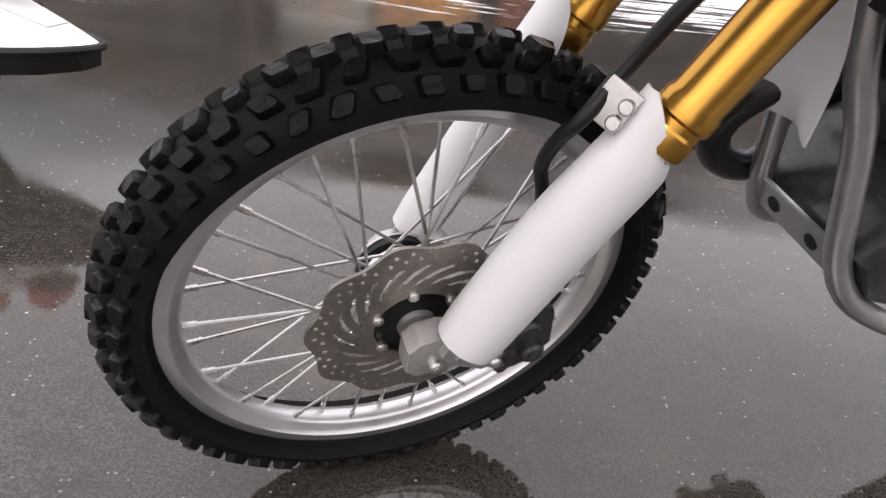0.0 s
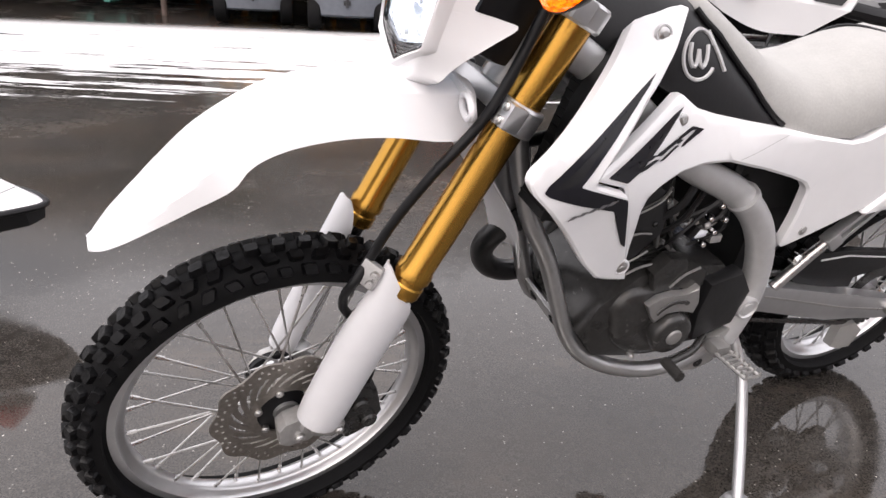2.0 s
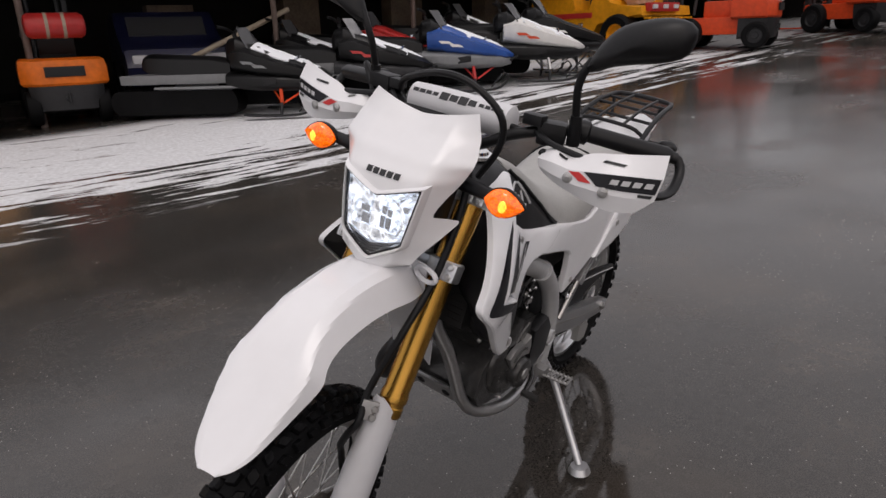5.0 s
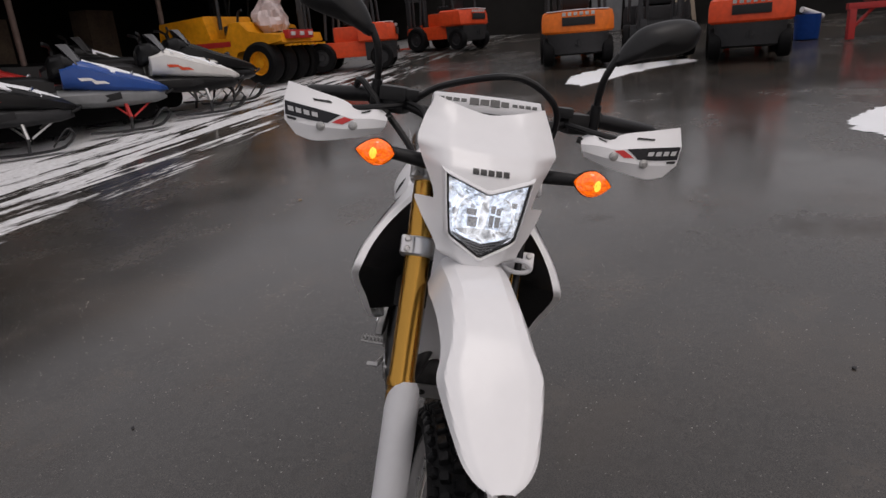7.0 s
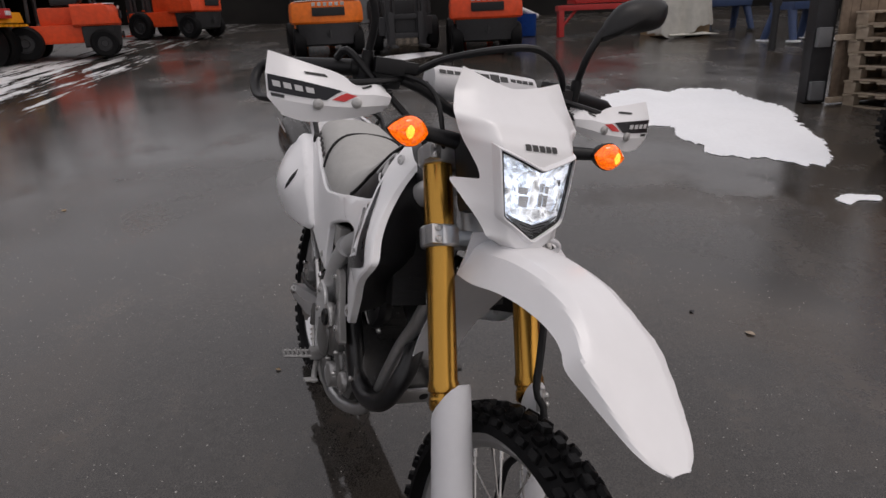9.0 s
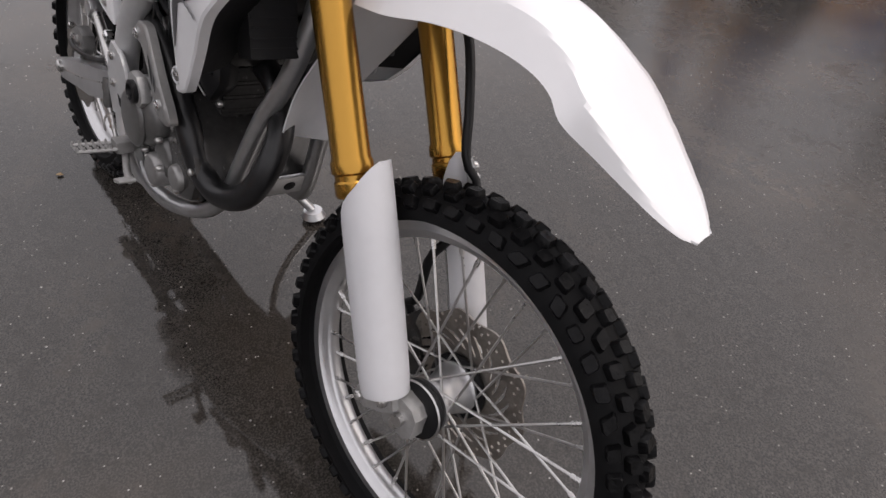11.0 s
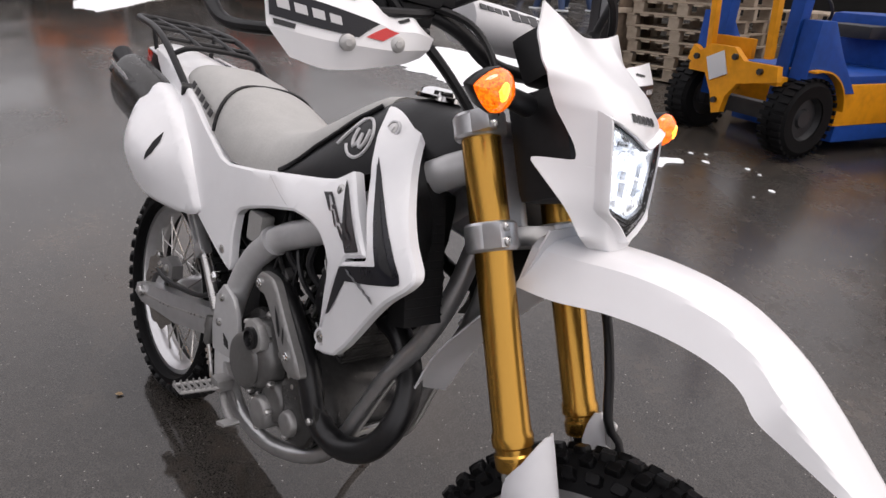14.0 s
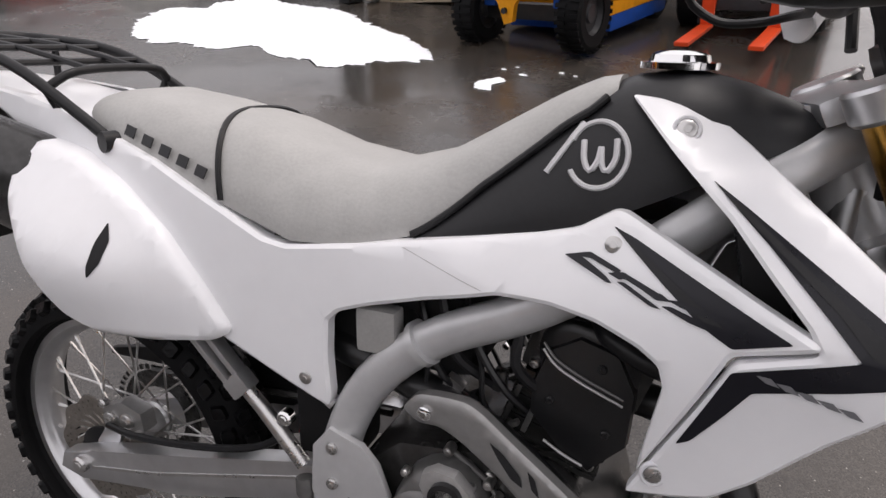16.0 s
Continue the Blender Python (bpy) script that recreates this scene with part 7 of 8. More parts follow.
    if mast:
        for s in sides():
            bm = bmesh.new()
            box(bm, (0.11, 0.07, 2.0), Matrix.Translation((length * 0.5 - 0.06, s * 0.30, 1.10)), 0.008)
            rod(bm, (length * 0.5 - 0.12, s * 0.20, 0.2), (length * 0.5 - 0.12, s * 0.20, 2.0), 0.03)
            part("mast_column", bm, IRON, ob)
            bm = bmesh.new()
            box(bm, (0.035, 0.10, 0.55), Matrix.Translation((length * 0.5 + 0.02, s * 0.25, 0.35)), 0.006)
            box(bm, (0.75, 0.10, 0.03), Matrix.Translation((length * 0.5 + 0.38, s * 0.25, 0.09)), 0.006)
            part("fork", bm, paint, ob)
        for z in (0.25, 0.55, 1.2, 2.02):
            bm = bmesh.new()
            box(bm, (0.05, 0.72, 0.08), Matrix.Translation((length * 0.5 - 0.03, 0, z)), 0.006)
            part("mast_rail", bm, IRON, ob)
    if snowy:
        bm = bmesh.new()
        skin(bm, [[(-length * 0.5 + 0.10 + b, -h * k, 0.875), (-length * 0.5 + 0.05 + b, 0, 0.885), (-length * 0.5 + 0.10 + b, h * k, 0.875)] for b, k in ((0.02, 0.86), (0.12, 0.88), (0.25, 0.84))], n=10, m=5, thick=0.012, out=(0, 0, 1))
        part("snow_cap", bm, SNOW, ob, "thin snow lying on top")
    return ob


def drape(name, label, x, y, heading, mat, w, d, top, low, seed, sag=0.0, notch=0.0):
    """A cloth thrown over a machine: a sagging top with folded hanging edges."""
    rnd = random.Random(seed)
    ph = [rnd.uniform(0, 6.28) for _ in range(6)]
    bm = bmesh.new()
    n = 96
    prof = [(0.08, top), (0.3, top - 0.01), (0.5, top - 0.05 * sag), (0.7, top - 0.10 * sag), (0.85, top - 0.16 * sag), (0.95, top - 0.10 - 0.12 * sag), (1.0, top - 0.17 - 0.10 * sag), (1.03, top * 0.6 + low * 0.4), (1.06, top * 0.45 + low * 0.55), (1.09, top * 0.2 + low * 0.8), (1.12, low)]
    rings = []
    for q, (k, z) in enumerate(prof):
        ring = []
        hang = max(0.0, (q - 4) / 6)
        for i in range(n):
            a = 2 * math.pi * i / n
            cx, cy = math.cos(a), math.sin(a)
            p = 0.38
            r = (abs(cx) ** (2 / p) + abs(cy) ** (2 / p)) ** (-p / 2)
            fold = 1 + (0.05 * math.sin(7 * a + ph[0]) + 0.035 * math.sin(13 * a + ph[1]) + 0.02 * math.sin(23 * a + ph[5])) * hang
            hem = (0.20 * math.sin(2 * a + ph[2]) + 0.08 * math.sin(5 * a + ph[3]) + 0.03 * math.sin(17 * a)) * max(0.0, hang - 0.35) + 0.02 * math.sin(4 * a + ph[4])
            at = V(cx * r * k * d / 2 * fold, cy * r * k * w / 2 * fold, z + hem - notch * (hang > 0.8) * max(0, -cx) * abs(cy))
            crease = 0.045 * noise.noise(at * 3.6 + V(seed, 0, 0)) + 0.050 * abs(noise.noise(at * 7.0 + V(0, seed, 0))) + 0.014 * noise.noise(at * 19.0)
            ring.append(at + V(cx * 0.6, cy * 0.6, 1.0 - 0.6 * hang) * crease)
        rings.append(ring)
    vs = [[bm.verts.new(p) for p in r] for r in rings]
    for a, b in zip(vs, vs[1:]):
        for i in range(n):
            bm.faces.new((a[i], a[(i + 1) % n], b[(i + 1) % n], b[i]))
    bm.faces.new(vs[0])
    got = bmesh.ops.extrude_face_region(bm, geom=list(bm.faces))
    bmesh.ops.translate(bm, verts=[v for v in got["geom"] if isinstance(v, bmesh.types.BMVert)], vec=(0, 0, 0.008))
    ob = part(name, bm, mat, sharp=70)
    ob.matrix_world = stand_at(x, y, heading)
    return tagged(ob, label, "tarpaulin")


# two covered trucks and their neighbour at the shed's edge
forklift("yellow and grey forklift, its seat under a white sheet", -2.40, 10.55, 102, YELLOW, GREYIRON, marks=False, guard=False, slots=2)
forklift("yellow and grey forklift, its seat under a printed cloth", -0.98, 10.30, 97, YELLOW, GREYIRON, marks=False, guard=False, slots=2)
drape("tarpaulin", "pale crumpled sheet thrown over a yellow forklift", -2.40, 10.25, 102, TARP, 1.36, 1.15, 1.33, 0.72, 3, sag=1.0, notch=0.15)
drape("printed_cloth", "cream cloth with orange print over a yellow forklift", -0.98, 9.98, 97, CLOTH, 1.22, 1.0, 1.08, 0.66, 5, sag=0.3, notch=0.12)
third = forklift("orange forklift with a red gas bottle behind its seat", 0.55, 11.0, 90, ORANGE, IRON, w=1.05, marks=False, guard=False)
bm = bmesh.new()
sweep(bm, [(-0.80, y, 1.28) for y in (-0.36, -0.34, -0.29, 0.29, 0.34, 0.36)], [0.06, 0.13, 0.16, 0.16, 0.13, 0.06], 24)
gas = part("gas_bottle", bm, REDSTEEL, third, "red gas bottle")
for y in (-0.10, 0.10):
    bm = bmesh.new()
    sweep(bm, [(-0.80, y - 0.02, 1.28), (-0.80, y + 0.02, 1.28)], 0.166, 24)
    part("strap", bm, PALEWOOD, gas)
forklift("dark forklift standing deep in the shed", -4.0, 12.6, 95, ORANGE, IRON, marks=False)
forklift("teal forklift standing deep in the shed", -5.2, 12.2, 280, TEAL, IRON, marks=False)

# trucks along the yard's far side
forklift("orange forklift seen from the rear with pale lettering marks", 11.25, 3.05, 16, ORANGE, IRON, w=1.16, snowy=True)
forklift("dark forklift with its mast toward the yard", 11.7, 1.70, 188, IRON, IRON, w=1.15, marks=False)
forklift("red-orange forklift seen from the rear with pale lettering marks", 10.95, 0.28, 2, REDOR, IRON, w=1.14)
forklift("red-orange forklift with its forks toward the shed", 11.15, 7.55, 112, REDOR, IRON, w=1.1, snowy=True, guard=True)
forklift("red forklift parked far along the shed", 14.3, 6.75, 75, REDOR, IRON, w=1.1, snowy=True)
forklift("yellow forklift deep in the shed", 12.6, 11.0, 100, YELLOW, IRON, marks=False)


# blue and yellow truck with its carriage toward the motorcycle
def tractor():
    ob = thing("forklift", "yellow and blue forklift with its fork carriage bare", "forklift", stand_at(3.47, -3.20, 95), "forklifts in the yard")
    for s in sides():
        wheel_part(ob, (0.78, s * 0.45, 0.265), 0.265, 0.19, IRON, lugs=30)
        wheel_part(ob, (-0.62, s * 0.38, 0.21), 0.21, 0.16, IRON)
        bm = bmesh.new()
        skin(bm, [[V(0.78 + 0.33 * math.cos(a), s * y, 0.265 + 0.33 * math.sin(a)) for a in np.linspace(1.35, 3.0, 12)] for y in (0.34, 0.56)], n=14, m=3, thick=0.012, out=(0, 0, 1))
        part("wheel_arch", bm, YELLOW, ob)
        bm = bmesh.new()
        box(bm, (0.09, 0.10, 1.9), Matrix.Translation((0.80, s * 0.30, 1.25)) @ Matrix.Rotation(radians(-2), 4, "Y"), 0.01)
        slab(bm, [(0.86, 0.42), (0.30, 0.42), (0.52, 0.66), (0.70, 0.90), (0.84, 0.90)], s * 0.36, s * 0.50, 0.008)
        part("mast_column", bm, BLUE, ob, "blue mast column with a gusset")
        bm = bmesh.new()
        box(bm, (0.05, 0.05, 0.42), Matrix.Translation((0.98, s * 0.26, 0.84)) @ Matrix.Rotation(radians(6), 4, "Y"), 0.005)
        part("carriage_horn", bm, YELLOW, ob)
    bm = bmesh.new()
    box(bm, (1.35, 0.94, 0.30), Matrix.Translation((-0.28, 0, 0.33)), 0.03)
    part("body", bm, YELLOW, ob, "yellow side panels")
    bm = bmesh.new()
    box(bm, (1.10, 0.92, 0.14), Matrix.Translation((-0.20, 0, 0.13)), 0.02)
    box(bm, (1.20, 0.90, 0.07), Matrix.Translation((-0.20, 0, 0.50)), 0.015)
    part("step", bm, BLUE, ob, "blue step and deck")
    bm = bmesh.new()
    box(bm, (0.5, 0.80, 0.42), Matrix.Translation((-0.75, 0, 0.72)), 0.06)
    part("ballast", bm, BLUE, ob)
    bm = bmesh.new()
    outline = [V(0, -0.40, 0.55), V(0, -0.36, 0.66), V(0, -0.28, 0.62), V(0, -0.20, 0.68), V(0, 0.02, 0.68), V(0, 0.12, 0.60), V(0, 0.40, 0.60), V(0, 0.42, 0.50), V(0, 0.10, 0.44), V(0, 0.02, 0.34), V(0, 0.0, 0.22), V(0, -0.07, 0.20), V(0, -0.12, 0.34), V(0, -0.22, 0.50)]
    a = [bm.verts.new(V(0.98, p.y, p.z)) for p in outline]
    b = [bm.verts.new(V(1.03, p.y, p.z)) for p in outline]
    bm.faces.new(a), bm.faces.new(b)
    for i in range(len(a)):
        bm.faces.new((a[i], a[(i + 1) % len(a)], b[(i + 1) % len(a)], b[i]))
    box(bm, (0.10, 0.80, 0.06), Matrix.Translation((0.95, 0, 0.50)), 0.006)
    carriage = part("carriage", bm, YELLOW, ob, "yellow fork carriage")
    bm = bmesh.new()
    box(bm, (0.012, 0.16, 0.17), Matrix.Translation((1.038, -0.10, 0.54)) @ Matrix.Rotation(radians(24), 4, "X"), 0.004)
    part("worn_plate", bm, LIGHTMARK, carriage, "pale worn plate")
    for y, z in ((-0.30, 0.58), (0.05, 0.62), (0.28, 0.55), (-0.06, 0.30)):
        bm = bmesh.new()
        rod(bm, (1.02, y, z), (1.055, y, z), 0.022, seg=8)
        part("bolt", bm, IRON, carriage)
    bm = bmesh.new()
    slab(bm, [(0.86, 0.60), (0.86, 0.74), (0.90, 0.74), (0.90, 0.60)], -0.36, 0.06, 0.01)
    part("cross_plate", bm, YELLOW, carriage)
    bm = bmesh.new()
    box(bm, (0.10, 0.86, 0.12), Matrix.Translation((0.72, 0, 0.25)), 0.02)
    part("axle_beam", bm, IRON, ob)
    bm = bmesh.new()
    tube(bm, [(0.05, -0.2, 0.55), (0.12, -0.2, 0.85), (0.05, -0.2, 0.95)], 0.02, 10, 8)
    sweep(bm, [V(0.02 + 0.16 * math.sin(t) * 0.5, -0.2 + 0.16 * math.cos(t), 0.96 + 0.13 * math.sin(t)) for t in np.linspace(0, 6.28, 25)[:-1]], 0.012, 6, closed=True)
    box(bm, (0.34, 0.40, 0.10), Matrix.Translation((-0.40, -0.05, 0.80)), 0.03)
    part("control_box", bm, IRON, ob, "dark wheel and levers")


tractor()
forklift("orange forklift standing beyond the blue one", 2.45, -4.6, 100, REDOR, IRON, marks=False)


# a rubber-tyred roller
def roller():
    ob = thing("road_roller", "yellow rubber-tyred road roller with a plastic sheet", "road roller", stand_at(9.74, 8.22, 93) @ Matrix.Diagonal((1.1, 1.34, 1.12, 1)))
    for k in range(4):
        y = 0.48 - 0.32 * k
        wheel_part(ob, (0, y, 0.33), 0.33, 0.24, YELLOW)
    for k in range(3):
        wheel_part(ob, (1.75, 0.33 - 0.33 * k, 0.33), 0.33, 0.24, YELLOW)
    bm = bmesh.new()
    slab(bm, [(-0.45, 0.62), (-0.42, 0.76), (0.20, 0.80), (0.30, 0.98), (0.55, 0.98), (0.60, 0.72), (0.95, 0.72), (1.0, 1.12), (1.95, 1.06), (2.02, 0.60), (1.50, 0.50), (1.2, 0.28), (0.55, 0.28), (0.45, 0.55)], -0.52, 0.52, 0.03)
    part("hull", bm, YELLOW, ob, "yellow hull")
    bm = bmesh.new()
    box(bm, (1.4, 1.06, 0.08), Matrix.Translation((1.25, 0, 0.66)))
    part("stripe", bm, REDSTEEL, ob, "red stripe")
    bm = bmesh.new()
    box(bm, (0.10, 0.62, 0.13), Matrix.Translation((-0.46, 0.12, 0.74)), 0.01)
    bar = part("light_bar", bm, REDSTEEL, ob, "red rear panel with lamps")
    for k in range(9):
        bm = bmesh.new()
        box(bm, (0.10, 0.05, 0.03), Matrix.Translation((-0.48, -0.44 + 0.11 * k, 0.58)), 0.004)
        part("scraper", bm, YELLOW, ob)
    for y in (-0.10, 0.12, 0.34):
        bm = bmesh.new()
        box(bm, (0.03, 0.09, 0.06), Matrix.Translation((-0.52, y, 0.745)), 0.008)
        part("lamp", bm, LIGHTMARK, bar)
    bm = bmesh.new()
    rings = []
    for k in range(15):
        z = 0.80 + 0.80 * k / 14
        w = float(np.interp(z, [0.80, 0.92, 1.10, 1.25, 1.36, 1.50, 1.60], [0.72, 1.10, 1.05, 0.72, 0.62, 0.44, 0.05]))
        ring = []
        for t in np.linspace(0, 2 * math.pi, 41)[:-1]:
            at = V(0.26 * w * math.cos(t), 0.25 * w * math.sin(t), z)
            f = 1 + 0.30 * noise.noise(at * 6.0) + 0.22 * abs(noise.noise(at * 13.0 + V(3, 0, 0))) - 0.1
            ring.append(V(0.12 + 0.05 * math.sin(z * 7) + at.x * f, at.y * f, z + 0.03 * noise.noise(at * 9.0)))
        rings.append(ring)
    loft(bm, rings)
    part("plastic_sheet", bm, POLY, ob, "cloudy plastic sheet over the seat", sharp=20)
    bm = bmesh.new()
    box(bm, (0.40, 0.5, 0.16), Matrix.Translation((0.70, 0, 0.88)), 0.04)
    tube(bm, [(0.85, 0, 0.8), (0.78, 0, 1.15), (0.70, 0, 1.2)], 0.02, 8, 8)
    rod(bm, (0.9, 0.3, 0.9), (0.9, 0.3, 1.5), 0.03)
    part("control_box", bm, IRON, ob)


roller()


# snowmobiles in a row
def snowmobile(label, x, y, heading, hood, belly, stripe, screen, arms, snowy=True):
    m = stand_at(x - 0.34, y + 0.26, heading) @ Matrix.Translation((0, 0, 0.01)) @ Matrix.Diagonal((0.95, 1.0, 1.24, 1))
    ob = thing("snowmobile", label, "snowmobile", m, "snowmobiles in a row")

    def shell(rows, q):
        rings = []
        for px, w, zb, zt, k in rows:
            ring = []
            for t in np.linspace(0, 2 * math.pi, 29)[:-1]:
                cy, cz = math.cos(t), math.sin(t)
                up = math.copysign(abs(cz) ** q, cz)
                ring.append(V(px, w * (k if up > 0.55 else 1) * math.copysign(abs(cy) ** q, cy), (zb + zt) / 2 + (zt - zb) / 2 * up))
            rings.append(ring)
        return rings

    bm = bmesh.new()
    loft(bm, shell([(0.66, 0.08, 0.36, 0.40, 0.7), (0.54, 0.26, 0.35, 0.46, 0.7), (0.25, 0.39, 0.37, 0.55, 0.68), (-0.08, 0.45, 0.39, 0.645, 0.62), (-0.30, 0.46, 0.41, 0.72, 0.58), (-0.48, 0.44, 0.44, 0.76, 0.56), (-0.66, 0.36, 0.46, 0.72, 0.6)], 0.55))
    part("hood", bm, hood, ob, sharp=24)
    bm = bmesh.new()
    loft(bm, shell([(0.62, 0.12, 0.28, 0.36, 1), (0.46, 0.30, 0.25, 0.40, 1), (0.1, 0.42, 0.24, 0.43, 1), (-0.35, 0.46, 0.25, 0.46, 1), (-0.75, 0.36, 0.28, 0.46, 1)], 0.6))
    part("belly_pan", bm, belly, ob, sharp=30)
    for s in sides():
        for k in range(2):
            bm = bmesh.new()
            x0, z0 = 0.10 - 0.16 * k, 0.475 + 0.040 * k
            skin(bm, [[(x0, s * (0.395 + 0.02 * k), z0), (x0 - 0.26, s * (0.452 + 0.006 * k), z0 + 0.045), (x0 - 0.42, s * (0.464 - 0.01 * k), z0 + 0.055)], [(x0 - 0.02, s * (0.402 + 0.02 * k), z0 - 0.014), (x0 - 0.26, s * (0.459 + 0.006 * k), z0 + 0.020), (x0 - 0.38, s * (0.469 - 0.01 * k), z0 + 0.022)]], n=8, m=3, thick=0.004, out=(0, s, 0))
            part("stripe", bm, stripe, ob)
        bm = bmesh.new()
        box(bm, (0.20, 0.012, 0.07), Matrix.Translation((-0.10, s * 0.437, 0.355)) @ Matrix.Rotation(radians(-6), 4, "Y"), 0.004)
        part("vent", bm, BLACK_DEEP, ob, "dark side vent")
        bm = bmesh.new()
        tube(bm, [(0.35, s * 0.22, 0.26), (0.10, s * 0.45, 0.14)], 0.012, 4, 8)
        tube(bm, [(-0.10, s * 0.28, 0.26), (0.06, s * 0.45, 0.14)], 0.012, 4, 8)
        part("suspension_arm", bm, arms, ob)
        bm = bmesh.new()
        rod(bm, (0.06, s * 0.45, 0.12), (0.02, s * 0.34, 0.34), 0.026)
        part("shock", bm, arms, ob)
        bm = bmesh.new()
        skin(bm, [[(0.56, s * 0.48 + o, 0.15), (0.46, s * 0.48 + o, 0.06), (0.28, s * 0.48 + o, 0.022), (-0.1, s * 0.48 + o, 0.015), (-0.48, s * 0.48 + o, 0.03)] for o in (-0.06, 0.06)], n=14, m=3, thick=0.02, out=(0, 0, 1))
        rod(bm, (0.04, s * 0.48, 0.02), (0.06, s * 0.46, 0.14), 0.02)
        tube(bm, [(0.56, s * 0.48, 0.15), (0.50, s * 0.48, 0.20), (0.40, s * 0.48, 0.13), (0.30, s * 0.48, 0.04)], 0.010, 12, 6)
        part("ski", bm, IRON, ob, "dark steering ski")
    bm = bmesh.new()
    skin(bm, [[V(-0.44 + 0.13 * (1 - abs(u) ** 1.6) + b, u * w, z) for u in (-1, -0.5, 0, 0.5, 1)] for b, w, z in ((0, 0.25, 0.70), (-0.07, 0.20, 0.78), (-0.14, 0.13, 0.86), (-0.19, 0.06, 0.91))], n=11, m=9, thick=0.006)
    part("windscreen", bm, screen, ob, "smoked windscreen")
    bm = bmesh.new()
    dome(bm, [(-0.16, 0.0), (-0.08, 0.05), (0.08, 0.05), (0.16, 0.0), (0.08, -0.04), (-0.08, -0.04)], 0.0, 0.03, 1)
    part("headlight", moved(bm, Matrix.Translation((0.20, 0, 0.565)) @ Matrix.Rotation(radians(-90), 4, "Z") @ Matrix.Rotation(radians(-50), 4, "X")), LAMPDIM, ob, "clear headlight in the hood")
    bm = bmesh.new()
    tube(bm, [(0.60, -0.16, 0.33), (0.70, -0.12, 0.36), (0.72, 0, 0.37), (0.70, 0.12, 0.36), (0.60, 0.16, 0.33)], 0.014, 14, 8)
    part("bumper", bm, SLEDBLACK, ob, "black front bumper loop")
    bm = bmesh.new()
    loft(bm, shell([(-0.40, 0.20, 0.66, 0.74, 1), (-0.60, 0.26, 0.60, 0.82, 1), (-0.74, 0.20, 0.56, 0.80, 1), (-0.80, 0.12, 0.56, 0.74, 1)], 0.6))
    part("dash", bm, SLEDBLACK, ob, "black dash behind the screen", sharp=30)
    bm = bmesh.new()
    tube(bm, [(-0.78, -0.36, 0.92), (-0.72, -0.2, 0.90), (-0.70, 0, 0.86), (-0.72, 0.2, 0.90), (-0.78, 0.36, 0.92)], 0.016, 14, 8)
    rod(bm, (-0.62, 0, 0.62), (-0.70, 0, 0.86), 0.03)
    part("handlebar", bm, SLEDBLACK, ob)
    bm = bmesh.new()
    loft(bm, [[V(px, -w, zb), V(px, -w * 0.9, zt - 0.04), V(px, -w * 0.5, zt), V(px, w * 0.5, zt), V(px, w * 0.9, zt - 0.04), V(px, w, zb)] for px, w, zb, zt in ((-0.75, 0.16, 0.44, 0.58), (-1.0, 0.19, 0.44, 0.62), (-1.5, 0.20, 0.44, 0.64), (-1.95, 0.18, 0.46, 0.66), (-2.05, 0.14, 0.5, 0.62))])
    part("seat", bm, SLEDBLACK, ob, "black bench seat")
    bm = bmesh.new()
    box(bm, (1.75, 0.42, 0.10), Matrix.Translation((-1.50, 0, 0.39)), 0.012)
    for s in sides():
        box(bm, (1.30, 0.13, 0.025), Matrix.Translation((-1.15, s * 0.30, 0.30)) @ Matrix.Rotation(radians(s * 8), 4, "X"), 0.005)
    part("tunnel", bm, SLEDGREY, ob, "grey tunnel and running boards")
    bm = bmesh.new()
    loop = [V(-2.45 + 0.13 * math.cos(t), 0, 0.14 + 0.13 * math.sin(t)) for t in np.linspace(math.pi / 2, 3 * math.pi / 2, 9)] + [V(-0.80 + 0.12 * math.cos(t), 0, 0.14 + 0.13 * math.sin(t)) for t in np.linspace(-math.pi / 2, math.pi / 2, 9)]
    inner = [V(p.x * 0.985 - 0.024, 0, 0.14 + (p.z - 0.14) * 0.8) for p in loop]
    n = len(loop)
    for s0, s1 in ((-0.19, 0.19),):
        o0, o1 = [bm.verts.new(p + V(0, s0, 0)) for p in loop], [bm.verts.new(p + V(0, s1, 0)) for p in loop]
        for i in range(n):
            bm.faces.new((o0[i], o0[(i + 1) % n], o1[(i + 1) % n], o1[i]))
        bm.faces.new(o0), bm.faces.new(o1)
    track = part("track", bm, RUBBER, ob, "black rubber drive track")
    bm = bmesh.new()
    for i in range(30):
        box(bm, (0.012, 0.38, 0.02), Matrix.Translation((-2.4 + i * 0.055, 0, 0.012)))
        box(bm, (0.012, 0.38, 0.02), Matrix.Translation((-2.4 + i * 0.055, 0, 0.275)))
    tagged(part("tread", bm, RUBBER, track), "rubber track cleats", kind="stuff")
    if snowy:
        bm = bmesh.new()
        rnd = random.Random(round(x * 100))
        for lo, hi, wide in ((-0.36, 0.30, 1.0), (0.26, 0.50, 0.55)):
            xs = np.linspace(hi, lo, 7)
            skin(bm, [[V(px + 0.02 * rnd.uniform(-1, 1), u * wide * rnd.uniform(0.55, 1.12) * float(np.interp(px, [-0.36, -0.05, 0.28, 0.5], [0.27, 0.30, 0.25, 0.13])), float(np.interp(px, [-0.36, -0.05, 0.28, 0.5], [0.742, 0.648, 0.555, 0.475])) + 0.012 - 0.055 * abs(u) ** 2) for px in xs] for u in (-1, -0.4, 0.3, 1)], n=18, m=8, thick=0.014, out=(0, 0, 1))
        part("snow_cap", bm, SNOW, ob, "snow lying on the hood")



